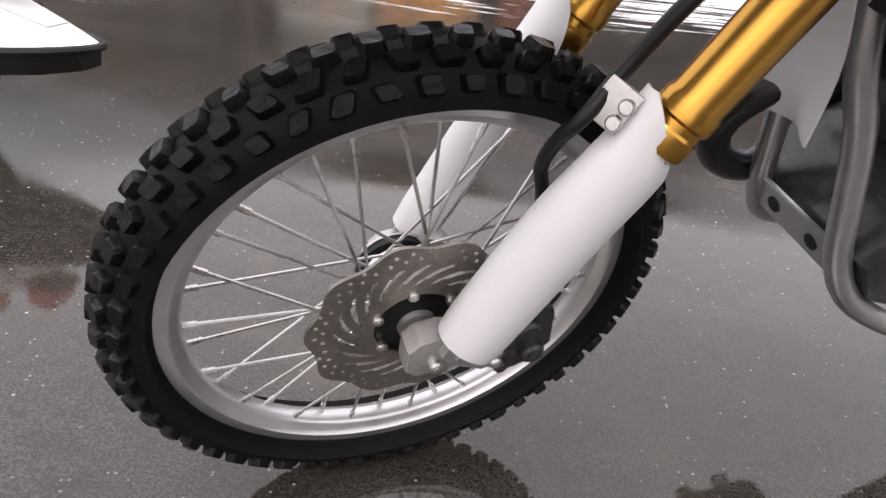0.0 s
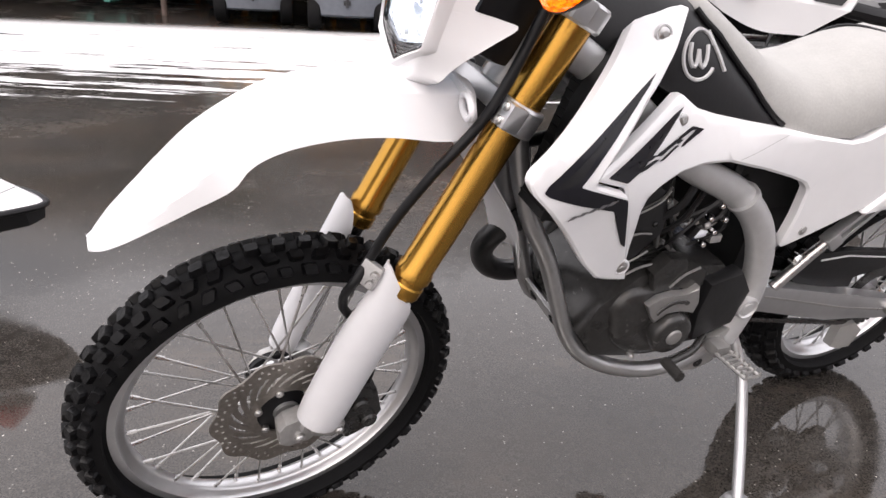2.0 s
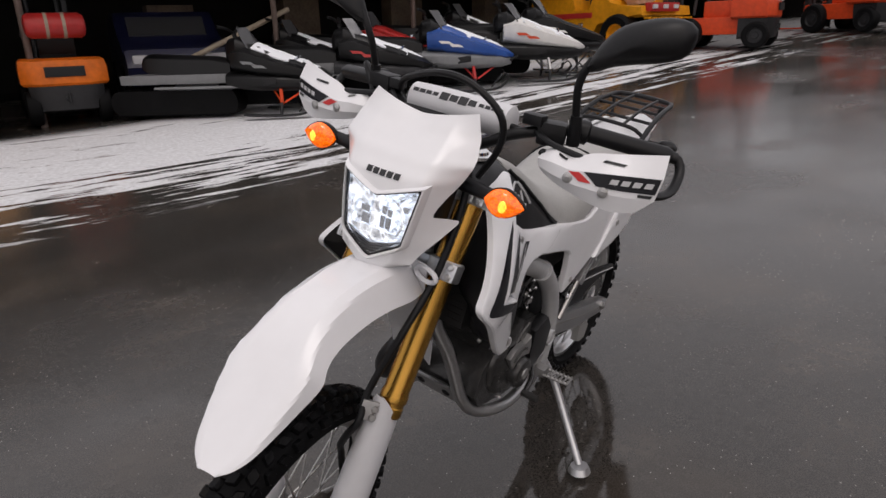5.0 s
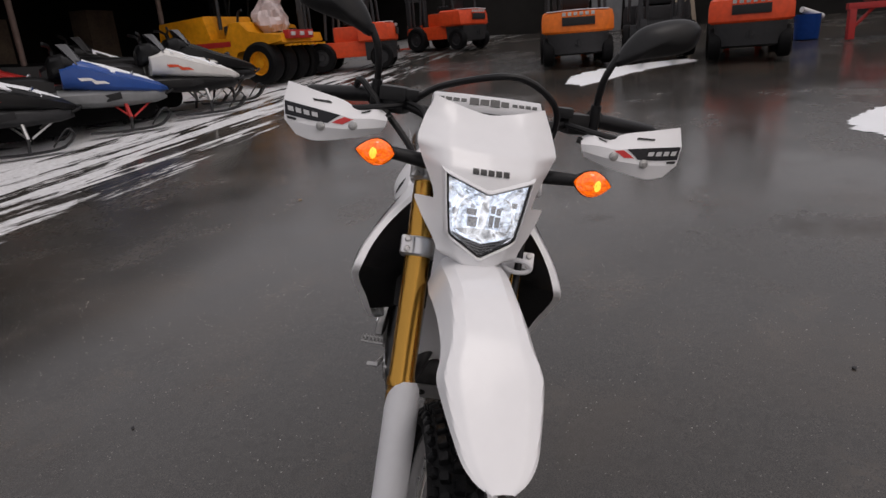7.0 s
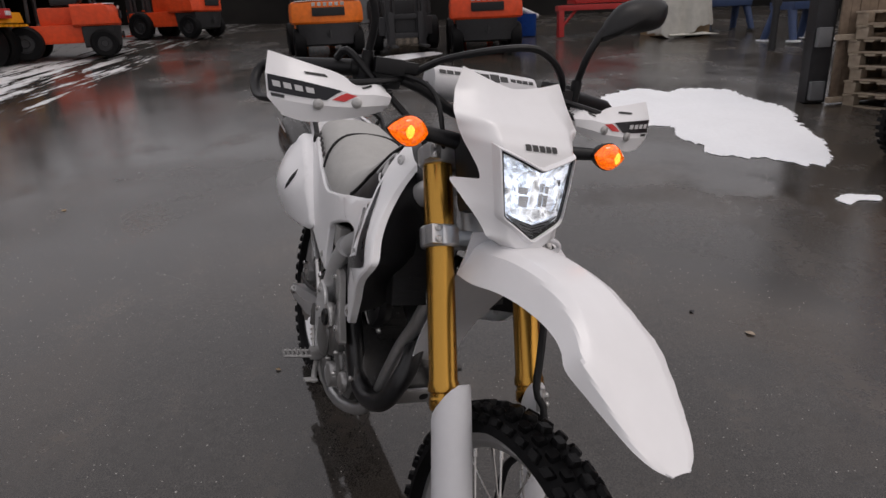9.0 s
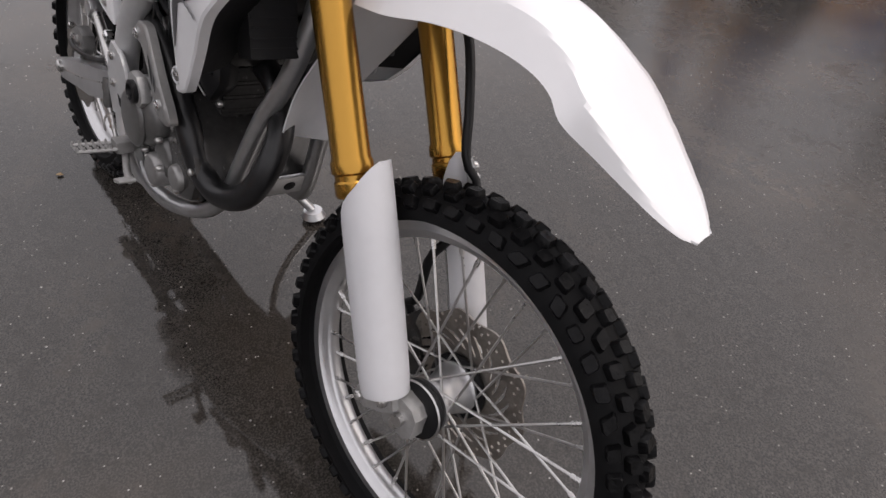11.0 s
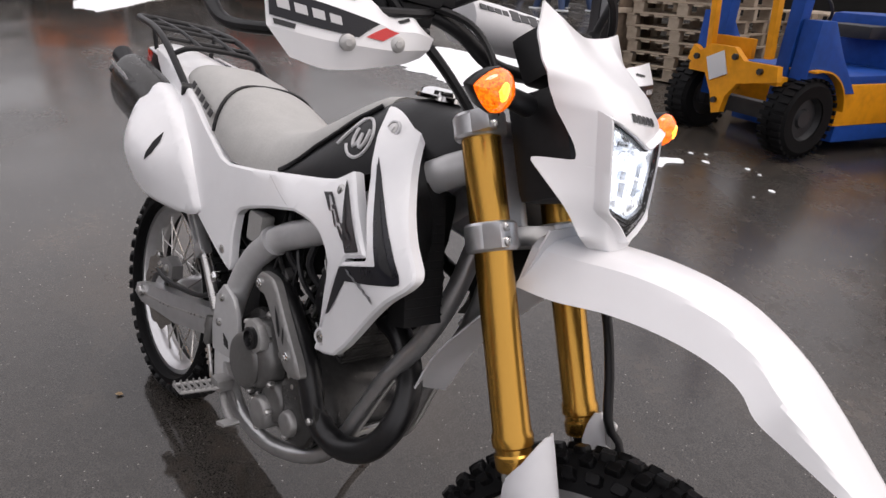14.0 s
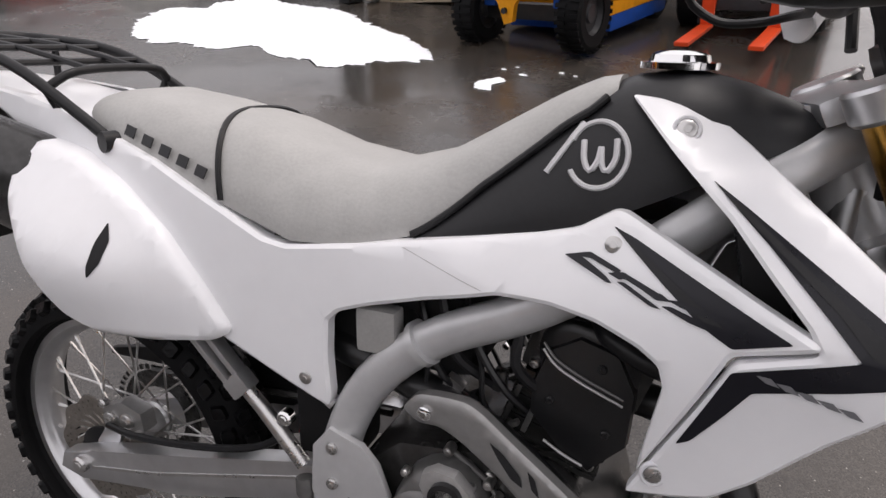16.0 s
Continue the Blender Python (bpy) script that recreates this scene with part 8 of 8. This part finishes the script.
snowmobile("black snowmobile with snow on its hood and orange springs", 3.42, 8.45, -38, SLEDBLACK, SLEDBLACK, SLEDGREY, SMOKE, REDOR)
snowmobile("black snowmobile with red lettering marks and snow on its hood", 4.78, 8.00, -36, SLEDBLACK, IRON, REDSTEEL, PALESCREEN, STEEL)
snowmobile("blue snowmobile with white hood top and red suspension", 6.05, 7.75, -36, SLEDBLUE, SLEDGREY, SLEDWHITE, SMOKE, REDSTEEL)
snowmobile("white snowmobile with orange and black stripes", 7.20, 7.45, -34, SLEDWHITE, SLEDBLACK, REDOR, SMOKE, STEEL)
snowmobile("black snowmobile with a pale stripe and a dark screen", 8.0, 7.75, -30, SLEDBLACK, SLEDBLACK, SLEDWHITE, SMOKE, IRON, False)
snowmobile("black snowmobile in the second row", 4.6, 9.9, -40, SLEDBLACK, SLEDBLACK, SLEDGREY, SMOKE, IRON)
snowmobile("red snowmobile in the second row", 6.0, 9.7, -40, REDSTEEL, SLEDBLACK, SLEDBLACK, SMOKE, IRON, False)
snowmobile("black snowmobile under the shed roof", 7.6, 9.4, -40, SLEDBLACK, SLEDBLACK, SLEDWHITE, SMOKE, IRON)

# navy car in the shed
car = thing("car", "dark navy car parked in the shed", "car", stand_at(2.35, 12.6, -95))
bm = bmesh.new()
slab(bm, [(1.9, 0.28), (1.98, 0.55), (1.85, 0.80), (0.95, 0.92), (0.45, 1.38), (-1.0, 1.42), (-1.75, 1.0), (-1.95, 0.9), (-1.95, 0.28)], -0.78, 0.78, 0.08)
part("body", bm, NAVY, car)
for s in sides():
    for px in (1.25, -1.25):
        wheel_part(car, (px, s * 0.72, 0.30), 0.30, 0.19, STEEL)
    bm = bmesh.new()
    box(bm, (0.06, 0.32, 0.13), Matrix.Translation((1.93, s * 0.52, 0.66)), 0.03)
    part("headlight", bm, LIGHTMARK, car)
bm = bmesh.new()
box(bm, (0.02, 1.2, 0.42), Matrix.Translation((0.72, 0, 1.15)) @ Matrix.Rotation(radians(-45), 4, "Y"))
part("windscreen", bm, SMOKE, car)

# shed: floor line, posts, roof, lining in near-black for the unlit interior
def block(name, size, centre, mat, label="", turn=0.0, bevel=0.0):
    bm = bmesh.new()
    box(bm, size, Matrix.Translation(centre) @ Matrix.Rotation(radians(turn), 4, "Z"), bevel)
    return tagged(part(name, bm, mat), label, kind="structure")


block("wall_north", (42, 0.2, 3.6), (4, 16.0, 1.6), SHED, "shed back wall, near-black for its unlit depth")
# Roof above the view, added to keep the shed interior dark.
block("roof_north", (42, 7.4, 0.2), (4, 13.0, 3.1), SHED, "unseen roof of the open-fronted shed, near-black for its shade")
block("wall_west", (0.2, 8, 3.6), (-16.5, 13.0, 1.6), SHED, "shed end wall, near-black for its unlit depth")
# Flat backdrops: their near-black stands in for dim depth behind the machines.
block("wall_east", (0.25, 46, 4.4), (19.5, -7.0, 2.2), SHED, "near-black backdrop for dim buildings across the yard")
block("wall_south", (30, 0.25, 3.8), (18.0, -9.5, 1.9), SHED, "near-black backdrop for the dim depth behind the stacked pallets")
for x in (-7.2, -3.74, 0.2, 3.62, 6.19, 9.1, 12.2, 15.4):
    bm = bmesh.new()
    z = ground_z(x, 10.4)
    sweep(bm, [(x, 10.4, z - 0.05), (x, 10.4, 3.05)], 0.045, 10)
    tagged(part("shed_post", bm, POSTM), "slender rusty shed post", "post", "posts of the shed")
for k in range(9):
    bm = bmesh.new()
    x0 = 13.6 + 0.02 * k
    box(bm, (0.03, 0.28, 2.4), Matrix.Translation((18.6, 4.9 - 0.30 * k, ground_z(18.6, 4) + 1.2)) @ Matrix.Rotation(radians(3 * (k % 3 - 1)), 4, "X"), 0.006)
    tagged(part("sheet_panel", bm, CORR), "grey corrugated sheet leaning against the building", "metal sheet", "metal sheets")
for k in range(5):
    bm = bmesh.new()
    box(bm, (0.06, 0.10, 2.6), Matrix.Translation((18.2, 2.2 - 0.16 * k, ground_z(18, 2) + 1.28)) @ Matrix.Rotation(radians(8 - 4 * k), 4, "X"), 0.006)
    tagged(part("timber", bm, PALEWOOD), "pale timber length leaning upright", "timber", "timber lengths")
for k in range(4):
    bm = bmesh.new()
    x = 3.0 + 2.8 * k
    box(bm, (0.9, 0.5, 1.5), Matrix.Translation((x, 14.9, ground_z(x, 14.9) + 0.75)) @ Matrix.Rotation(radians(8 * (k % 2)), 4, "Z"), 0.02)
    tagged(part("crate", bm, WOOD), "dim wooden crate at the back of the shed", "crate", "crates in the shed")
bm = bmesh.new()
sweep(bm, [(2.0, 10.45, 0.9), (3.9, 10.5, 1.7)], 0.04, 8)
tagged(part("plank", bm, PALEWOOD), "slanted timber brace in the shed", "timber")

# red steel stand with bins behind
stand_red = thing("steel_stand", "low red steel beam stand on splayed legs", "steel stand", stand_at(12.4, -2.22, -82))
bm = bmesh.new()
box(bm, (2.0, 0.16, 0.10), Matrix.Translation((0, 0, 0.52)), 0.008)
box(bm, (1.5, 0.5, 0.22), Matrix.Translation((0.1, 0.2, 0.70)), 0.02)
part("beam", bm, REDSTEEL, stand_red)
for px in (-0.92, 0.92):
    bm = bmesh.new()
    box(bm, (0.10, 0.16, 0.50), Matrix.Translation((px, 0, 0.25)), 0.006)
    sg = 1 if px < 0 else -1
    tube(bm, [(px, 0, 0.15), (px + sg * 0.32, 0, 0.50)], 0.03, 3, 6)
    part("leg", bm, REDSTEEL, stand_red)
bm = bmesh.new()
lathe(bm, [(0.004, 0), (0.19, 0), (0.20, 0.02), (0.21, 0.40), (0.22, 0.42), (0.20, 0.42), (0.004, 0.36)], 28, closed=False, m=stand_at(12.82, -0.72, 0) @ Matrix.Rotation(radians(90), 4, "X"))
tagged(part("bin", bm, BLUE), "blue plastic tub against the building", "tub")
bm = bmesh.new()
rod(bm, V(12.6, -0.6, ground_z(12.6, -0.6) + 0.52), V(12.9, -0.95, ground_z(12.9, -0.95) + 0.36), 0.05)
tagged(part("pipe_offcut", bm, LIGHTMARK), "pale pipe offcut lying across the tub", "pipe")
# draped crate
bm = bmesh.new()
box(bm, (0.8, 0.95, 0.42), stand_at(11.95, -3.38, 12) @ Matrix.Translation((0, 0, 0.21)), 0.01)
tagged(part("carton", bm, CARD), "brown carton on the wet yard", "carton")
drape("canvas_cover", "pale canvas sheet over a brown carton", 11.95, -3.38, 12, CANVAS, 1.0, 0.95, 0.80, 0.10, 11, sag=0.3, notch=0.05)
bm = bmesh.new()
skin(bm, [[V(-0.5 + 0.03 * math.sin(9 * u), u, 0.02 + 0.03 * abs(math.sin(7 * u))) for u in np.linspace(-0.42, 0.42, 12)], [V(-0.68 + 0.04 * math.sin(5 * u), u, 0.015) for u in np.linspace(-0.46, 0.40, 12)]], n=16, m=4, thick=0.01, out=(0, 0, 1))
ob = part("crumpled_sheet", bm, CANVAS)
ob.matrix_world = stand_at(11.95, -3.38, 12)
tagged(ob, "crumpled canvas edge lying on the ground", "sheet")


# blue trestles
def trestle(label, x, y, heading, mat, w, h, foot):
    ob = thing("trestle", label, "trestle", stand_at(x, y, heading), "trestles by the building")
    for sx in sides():
        for sy in sides():
            bm = bmesh.new()
            rod(bm, (sx * 0.30, sy * w / 2, 0.02), (sx * 0.16, sy * (w / 2 - 0.06), h), 0.055, 0.07, 10)
            leg = part("leg", bm, mat, ob)
            bm = bmesh.new()
            box(bm, (0.20, 0.11, 0.03), Matrix.Translation((sx * 0.31, sy * w / 2, 0.018)), 0.008)
            part("foot_plate", bm, foot, leg)
    bm = bmesh.new()
    box(bm, (0.50, w, 0.12), Matrix.Translation((0, 0, h + 0.05)), 0.02)
    part("top_beam", bm, mat, ob)
    bm = bmesh.new()
    box(bm, (0.45, w * 0.9, 0.7), Matrix.Translation((0.05, 0, h + 0.46)), 0.03)
    part("load", bm, IRON, ob, "dark machine part")


trestle("dull blue trestle beside the draped carton", 12.2, -4.35, 10, PALEBLUE, 0.9, 0.45, IRON)
trestle("dark blue trestle with snow on its feet", 10.35, -4.85, 20, PALEBLUE, 0.8, 0.5, SNOW)
bm = bmesh.new()
sweep(bm, [(9.38, -3.98, ground_z(9.38, -3.98)), (9.40, -3.99, ground_z(9.4, -4) + 1.1)], [0.05, 0.045], 10)
box(bm, (0.10, 0.10, 0.10), Matrix.Translation((9.4, -3.99, ground_z(9.4, -4) + 0.68)), 0.01)
tagged(part("stand_pipe", bm, IRON), "dark upright stand pipe", "pipe")

# padded post, board fence, pallets
post = thing("machine_post", "black steel post with grey rubber buffers", "post", stand_at(5.80, -2.66, 0))
bm = bmesh.new()
box(bm, (0.16, 0.20, 2.0), Matrix.Translation((0, 0, 1.0)), 0.012)
part("column", bm, IRON, post)
for z in (0.12, 0.62):
    bm = bmesh.new()
    box(bm, (0.06, 0.13, 0.18), Matrix.Translation((-0.11, 0.02, z)), 0.012)
    part("buffer", bm, CORR, post, "grey buffer block")
fence = thing("board_screen", "dark weathered board screen with a pale rail", "fence", stand_at(5.74, -3.10, -78))
for k in range(7):
    bm = bmesh.new()
    box(bm, (0.092, 0.022, 1.9), Matrix.Translation((-0.30 + 0.098 * k, 0.004 * (k % 2), 0.97)), 0.003)
    part("board", bm, WOOD, fence)
for z, mt in ((0.04, PALEWOOD), (0.62, PALEWOOD)):
    bm = bmesh.new()
    box(bm, (0.80, 0.06, 0.05), Matrix.Translation((0, -0.05, z)), 0.004)
    part("rail", bm, mt, fence, "pale timber rail")


def pallet(label, x, y, z, turn):
    ob = thing("pallet", label, "pallet", Matrix.Translation((x, y, z)) @ Matrix.Rotation(radians(turn), 4, "Z"), "stacked pallets")
    for k in range(7):
        bm = bmesh.new()
        box(bm, (0.095, 1.05, 0.018), Matrix.Translation((-0.48 + 0.16 * k, 0, 0.115)), 0.002)
        part("deck_board", bm, PALEWOOD, ob)
    for y0 in (-0.46, 0, 0.46):
        bm = bmesh.new()
        box(bm, (1.05, 0.09, 0.018), Matrix.Translation((0, y0, 0.010)), 0.002)
        part("base_board", bm, PALEWOOD, ob)
        for x0 in (-0.47, 0, 0.47):
            bm = bmesh.new()
            box(bm, (0.11, 0.09, 0.086), Matrix.Translation((x0, y0, 0.0625)), 0.003)
            part("block", bm, PALEWOOD, ob)
    return ob


first = pallet("weathered wooden pallet in a stack", 5.35, -3.55, ground_z(5.35, -3.55) + 0.001, 25)
for k in range(1, 7):
    copy_thing(first, Matrix.Translation((5.35 + 0.02 * math.sin(k * 2.1), -3.55 + 0.02 * math.cos(k * 1.7), ground_z(5.35, -3.55) + 0.001 + 0.1255 * k)) @ Matrix.Rotation(radians(25 + 2 * math.sin(k * 3)), 4, "Z"))
for k in range(6):
    copy_thing(first, Matrix.Translation((5.0 + 0.02 * math.sin(k * 1.1), -5.0, ground_z(5.0, -5.0) + 0.001 + 0.1255 * k)) @ Matrix.Rotation(radians(12 + 2 * math.sin(k * 2)), 4, "Z"))


# snow left on the yard
def patch(label, outline, seed, thick=0.007):
    rnd = random.Random(seed)
    ring = curve([(x - 0.2, y + 0.1, 0) for x, y in outline] + [(outline[0][0] - 0.2, outline[0][1] + 0.1, 0)], 601)[:-1]
    c = sum(ring, Vector()) / len(ring)
    ring = [p + (p - c).normalized() * (0.06 * noise.noise(p * 4.0) + 0.055 * noise.noise(p * 11.0) + 0.045 * noise.noise(p * 24.0) + 0.03 * noise.noise(p * 60.0)) * min(1.0, (p - c).length * 4.0) for p in ring]
    bm = bmesh.new()
    rows = []
    for f, h in ((1.0, 0.001), (0.985, 0.7), (0.93, 1.0), (0.6, 1.0), (0.3, 1.0)):
        rows.append([bm.verts.new((c.x + (p.x - c.x) * f, c.y + (p.y - c.y) * f, ground_z(c.x + (p.x - c.x) * f, c.y + (p.y - c.y) * f) + 0.004 + thick * h * (0.8 + 0.3 * noise.noise(p * 9)))) for p in ring])
    n = len(ring)
    for a, b in zip(rows, rows[1:]):
        for i in range(n):
            bm.faces.new((a[i], a[(i + 1) % n], b[(i + 1) % n], b[i]))
    mid = bm.verts.new((c.x, c.y, ground_z(c.x, c.y) + 0.004 + thick))
    for i in range(n):
        bm.faces.new((rows[-1][i], rows[-1][(i + 1) % n], mid))
    tagged(part("snow_patch", bm, SNOW), label, "snow", "snow patches")


patch("large patch of thin snow on the asphalt", [(6.85, -0.95), (6.45, -0.70), (5.95, -0.60), (5.7, -0.78), (5.4, -0.82), (5.2, -1.10), (4.85, -1.05), (4.5, -1.20), (4.35, -1.08), (4.15, -1.45), (3.92, -1.72), (4.15, -1.92), (4.6, -2.12), (5.2, -2.20), (5.7, -2.40), (6.3, -2.28), (6.8, -2.25), (6.95, -1.88), (6.80, -1.6), (7.05, -1.35)], 1)
patch("small melting patch of thin snow on the asphalt", [(3.24, -1.45), (3.3, -1.53), (3.33, -1.6), (3.29, -1.67), (3.23, -1.71), (3.18, -1.67), (3.2, -1.57), (3.15, -1.49), (3.19, -1.45)], 2, 0.006)
for px, py, pr in ((3.16, -1.8, 0.022), (2.98, -1.78, 0.026), (3.12, -1.9, 0.012), (2.81, -1.98, 0.018), (2.7, -1.98, 0.016), (2.44, -1.82, 0.022), (2.38, -1.62, 0.01)):
    patch("crumb of melting snow on the asphalt", [(px + 0.2 + pr * math.cos(a) * 1.2, py - 0.1 + pr * math.sin(a) * 0.8) for a in np.linspace(0, 6.28, 9)[:-1]], 5, 0.004)
patch("streak of snow between parked forklifts", [(8.9, 2.3), (9.4, 2.0), (10.2, 1.6), (10.9, 0.9), (11.2, 1.2), (10.6, 2.2), (10.0, 2.6), (9.2, 2.6)], 3)

# tail of a white scooter at the edge
sc = thing("scooter", "white and blue scooter with a red tail lamp", "scooter", stand_at(-1.42, 1.99, 176))
wheel_part(sc, (0, 0, 0.235), 0.235, 0.09, STEEL)
bm = bmesh.new()
deck = ((0.30, 0.27, 0.30, 0.50), (0.05, 0.26, 0.30, 0.48), (-0.15, 0.235, 0.295, 0.44), (-0.32, 0.18, 0.295, 0.385), (-0.45, 0.115, 0.30, 0.345), (-0.53, 0.05, 0.305, 0.322), (-0.56, 0.012, 0.308, 0.312))
skin(bm, [[V(px, u * w, zr + (zc - zr) * (1 if abs(u) < 0.4 else (1 - abs(u)) / 0.6)) for px, w, zr, zc in deck] for u in (-1, -0.7, -0.42, -0.36, 0, 0.36, 0.42, 0.7, 1)], n=20, m=25, thick=0.006, out=(0, 0, 1))
mud = part("rear_mudguard", bm, WHITE, sc, "white rear mudguard with dark edging", sharp=12)
bm = bmesh.new()
skin(bm, [[V(px, u * w * 0.34, zc + 0.004) for px, w, zr, zc in deck[:-2]] for u in (-1, 0, 1)], n=16, m=5, thick=0.003, out=(0, 0, 1))
part("deck_panel", bm, LIGHTMARK, mud, "worn grey middle panel")
for s in sides():
    for px, pw in ((-0.12, 0.10), (-0.27, 0.05)):
        bm = bmesh.new()
        w0, z0 = (float(np.interp(-px, [0.15, 0.32], col)) for col in ([0.235, 0.18], [0.44, 0.385]))
        box(bm, (pw, 0.012, 0.010), Matrix.Translation((px, s * w0 * 0.72, 0.30 + (z0 - 0.30) * 0.47 + 0.006)) @ Matrix.Rotation(radians(12), 4, "Y"), 0.003)
        part("mark", bm, TANK, mud)
bm = bmesh.new()
rim = [V(px, w, zr) for px, w, zr, zc in deck] + [V(px, -w, zr) for px, w, zr, zc in deck[::-1]]
tube(bm, rim, 0.011, 60, 8)
part("edging", bm, BLACK, mud, "worn black rubber edging")
bm = bmesh.new()
loft(bm, [[V(px, -w, zr - 0.004), V(px, w, zr - 0.004), V(px, w * 0.75, zr - 0.05 - 0.03 * (w / 0.27)), V(px, -w * 0.75, zr - 0.05 - 0.03 * (w / 0.27))] for px, w, zr, zc in deck[:-1]])
part("under_tray", bm, BLACK, mud, "black under tray")
bm = bmesh.new()
slab(bm, [(0.10, 0.405), (-0.05, 0.40), (-0.10, 0.375), (-0.02, 0.36), (0.10, 0.355)], 0.228, 0.232)
part("blue_mark", bm, BLUE, mud)
bm = bmesh.new()
slab(bm, [(0.02, 0.40), (0.8, 0.46), (0.9, 0.72), (0.4, 0.70), (0.06, 0.52)], -0.13, 0.13, 0.03)
part("body", bm, SLEDWHITE, sc, "white body panel")
bm = bmesh.new()
box(bm, (0.20, 0.27, 0.06), Matrix.Translation((0.22, 0, 0.52)), 0.01)
part("blue_band", bm, BLUE, sc)
bm = bmesh.new()
box(bm, (0.09, 0.12, 0.075), Matrix.Translation((-0.27, 0, 0.500)) @ Matrix.Rotation(radians(12), 4, "Y"), 0.025)
part("tail_lamp", bm, REDLENS, sc, "red tail lamp")
bm = bmesh.new()
box(bm, (0.09, 0.08, 0.10), Matrix.Translation((-0.22, 0, 0.435)), 0.02)
box(bm, (0.12, 0.05, 0.025), Matrix.Translation((-0.30, 0, 0.450)), 0.006)
part("lamp_bracket", bm, BLACK, sc)
for s in sides():
    bm = bmesh.new()
    box(bm, (0.055, 0.06, 0.06), Matrix.Translation((-0.17, 0.115 * s, 0.490)), 0.015)
    rod(bm, (-0.17, 0.09 * s, 0.48), (-0.19, 0.02 * s, 0.45), 0.012)
    part("indicator", bm, material("amber_plastic", (0.7, 0.2, 0.01), 0.3), sc)
bm = bmesh.new()
box(bm, (0.9, 0.2, 0.3), Matrix.Translation((0.55, 0, 0.30)), 0.04)
part("engine_case", bm, DARKCAST, sc)
wheel_part(sc, (1.22, 0, 0.235), 0.235, 0.09, STEEL)

# fallen leaf and scraps
for x, y, l, a, mt in ((1.52, -0.14, 0.045, 40, PALEWOOD), (1.72, 0.02, 0.03, 10, IRON), (1.40, 1.72, 0.025, 70, CARD), (3.4, 3.6, 0.05, 30, CARD), (0.66, 2.47, 0.02, 10, IRON)):
    bm = bmesh.new()
    skin(bm, [[V(-l / 2, 0, 0.004), V(0, u * l * 0.3, 0.008), V(l / 2, 0, 0.005)] for u in (-1, 0, 1)], n=7, m=5, thick=0.0015, out=(0, 0, 1))
    ob = part("leaf", bm, mt)
    ob.matrix_world = stand_at(x, y, a)
    tagged(ob, "small fallen leaf on wet asphalt", "leaf", "fallen leaves")
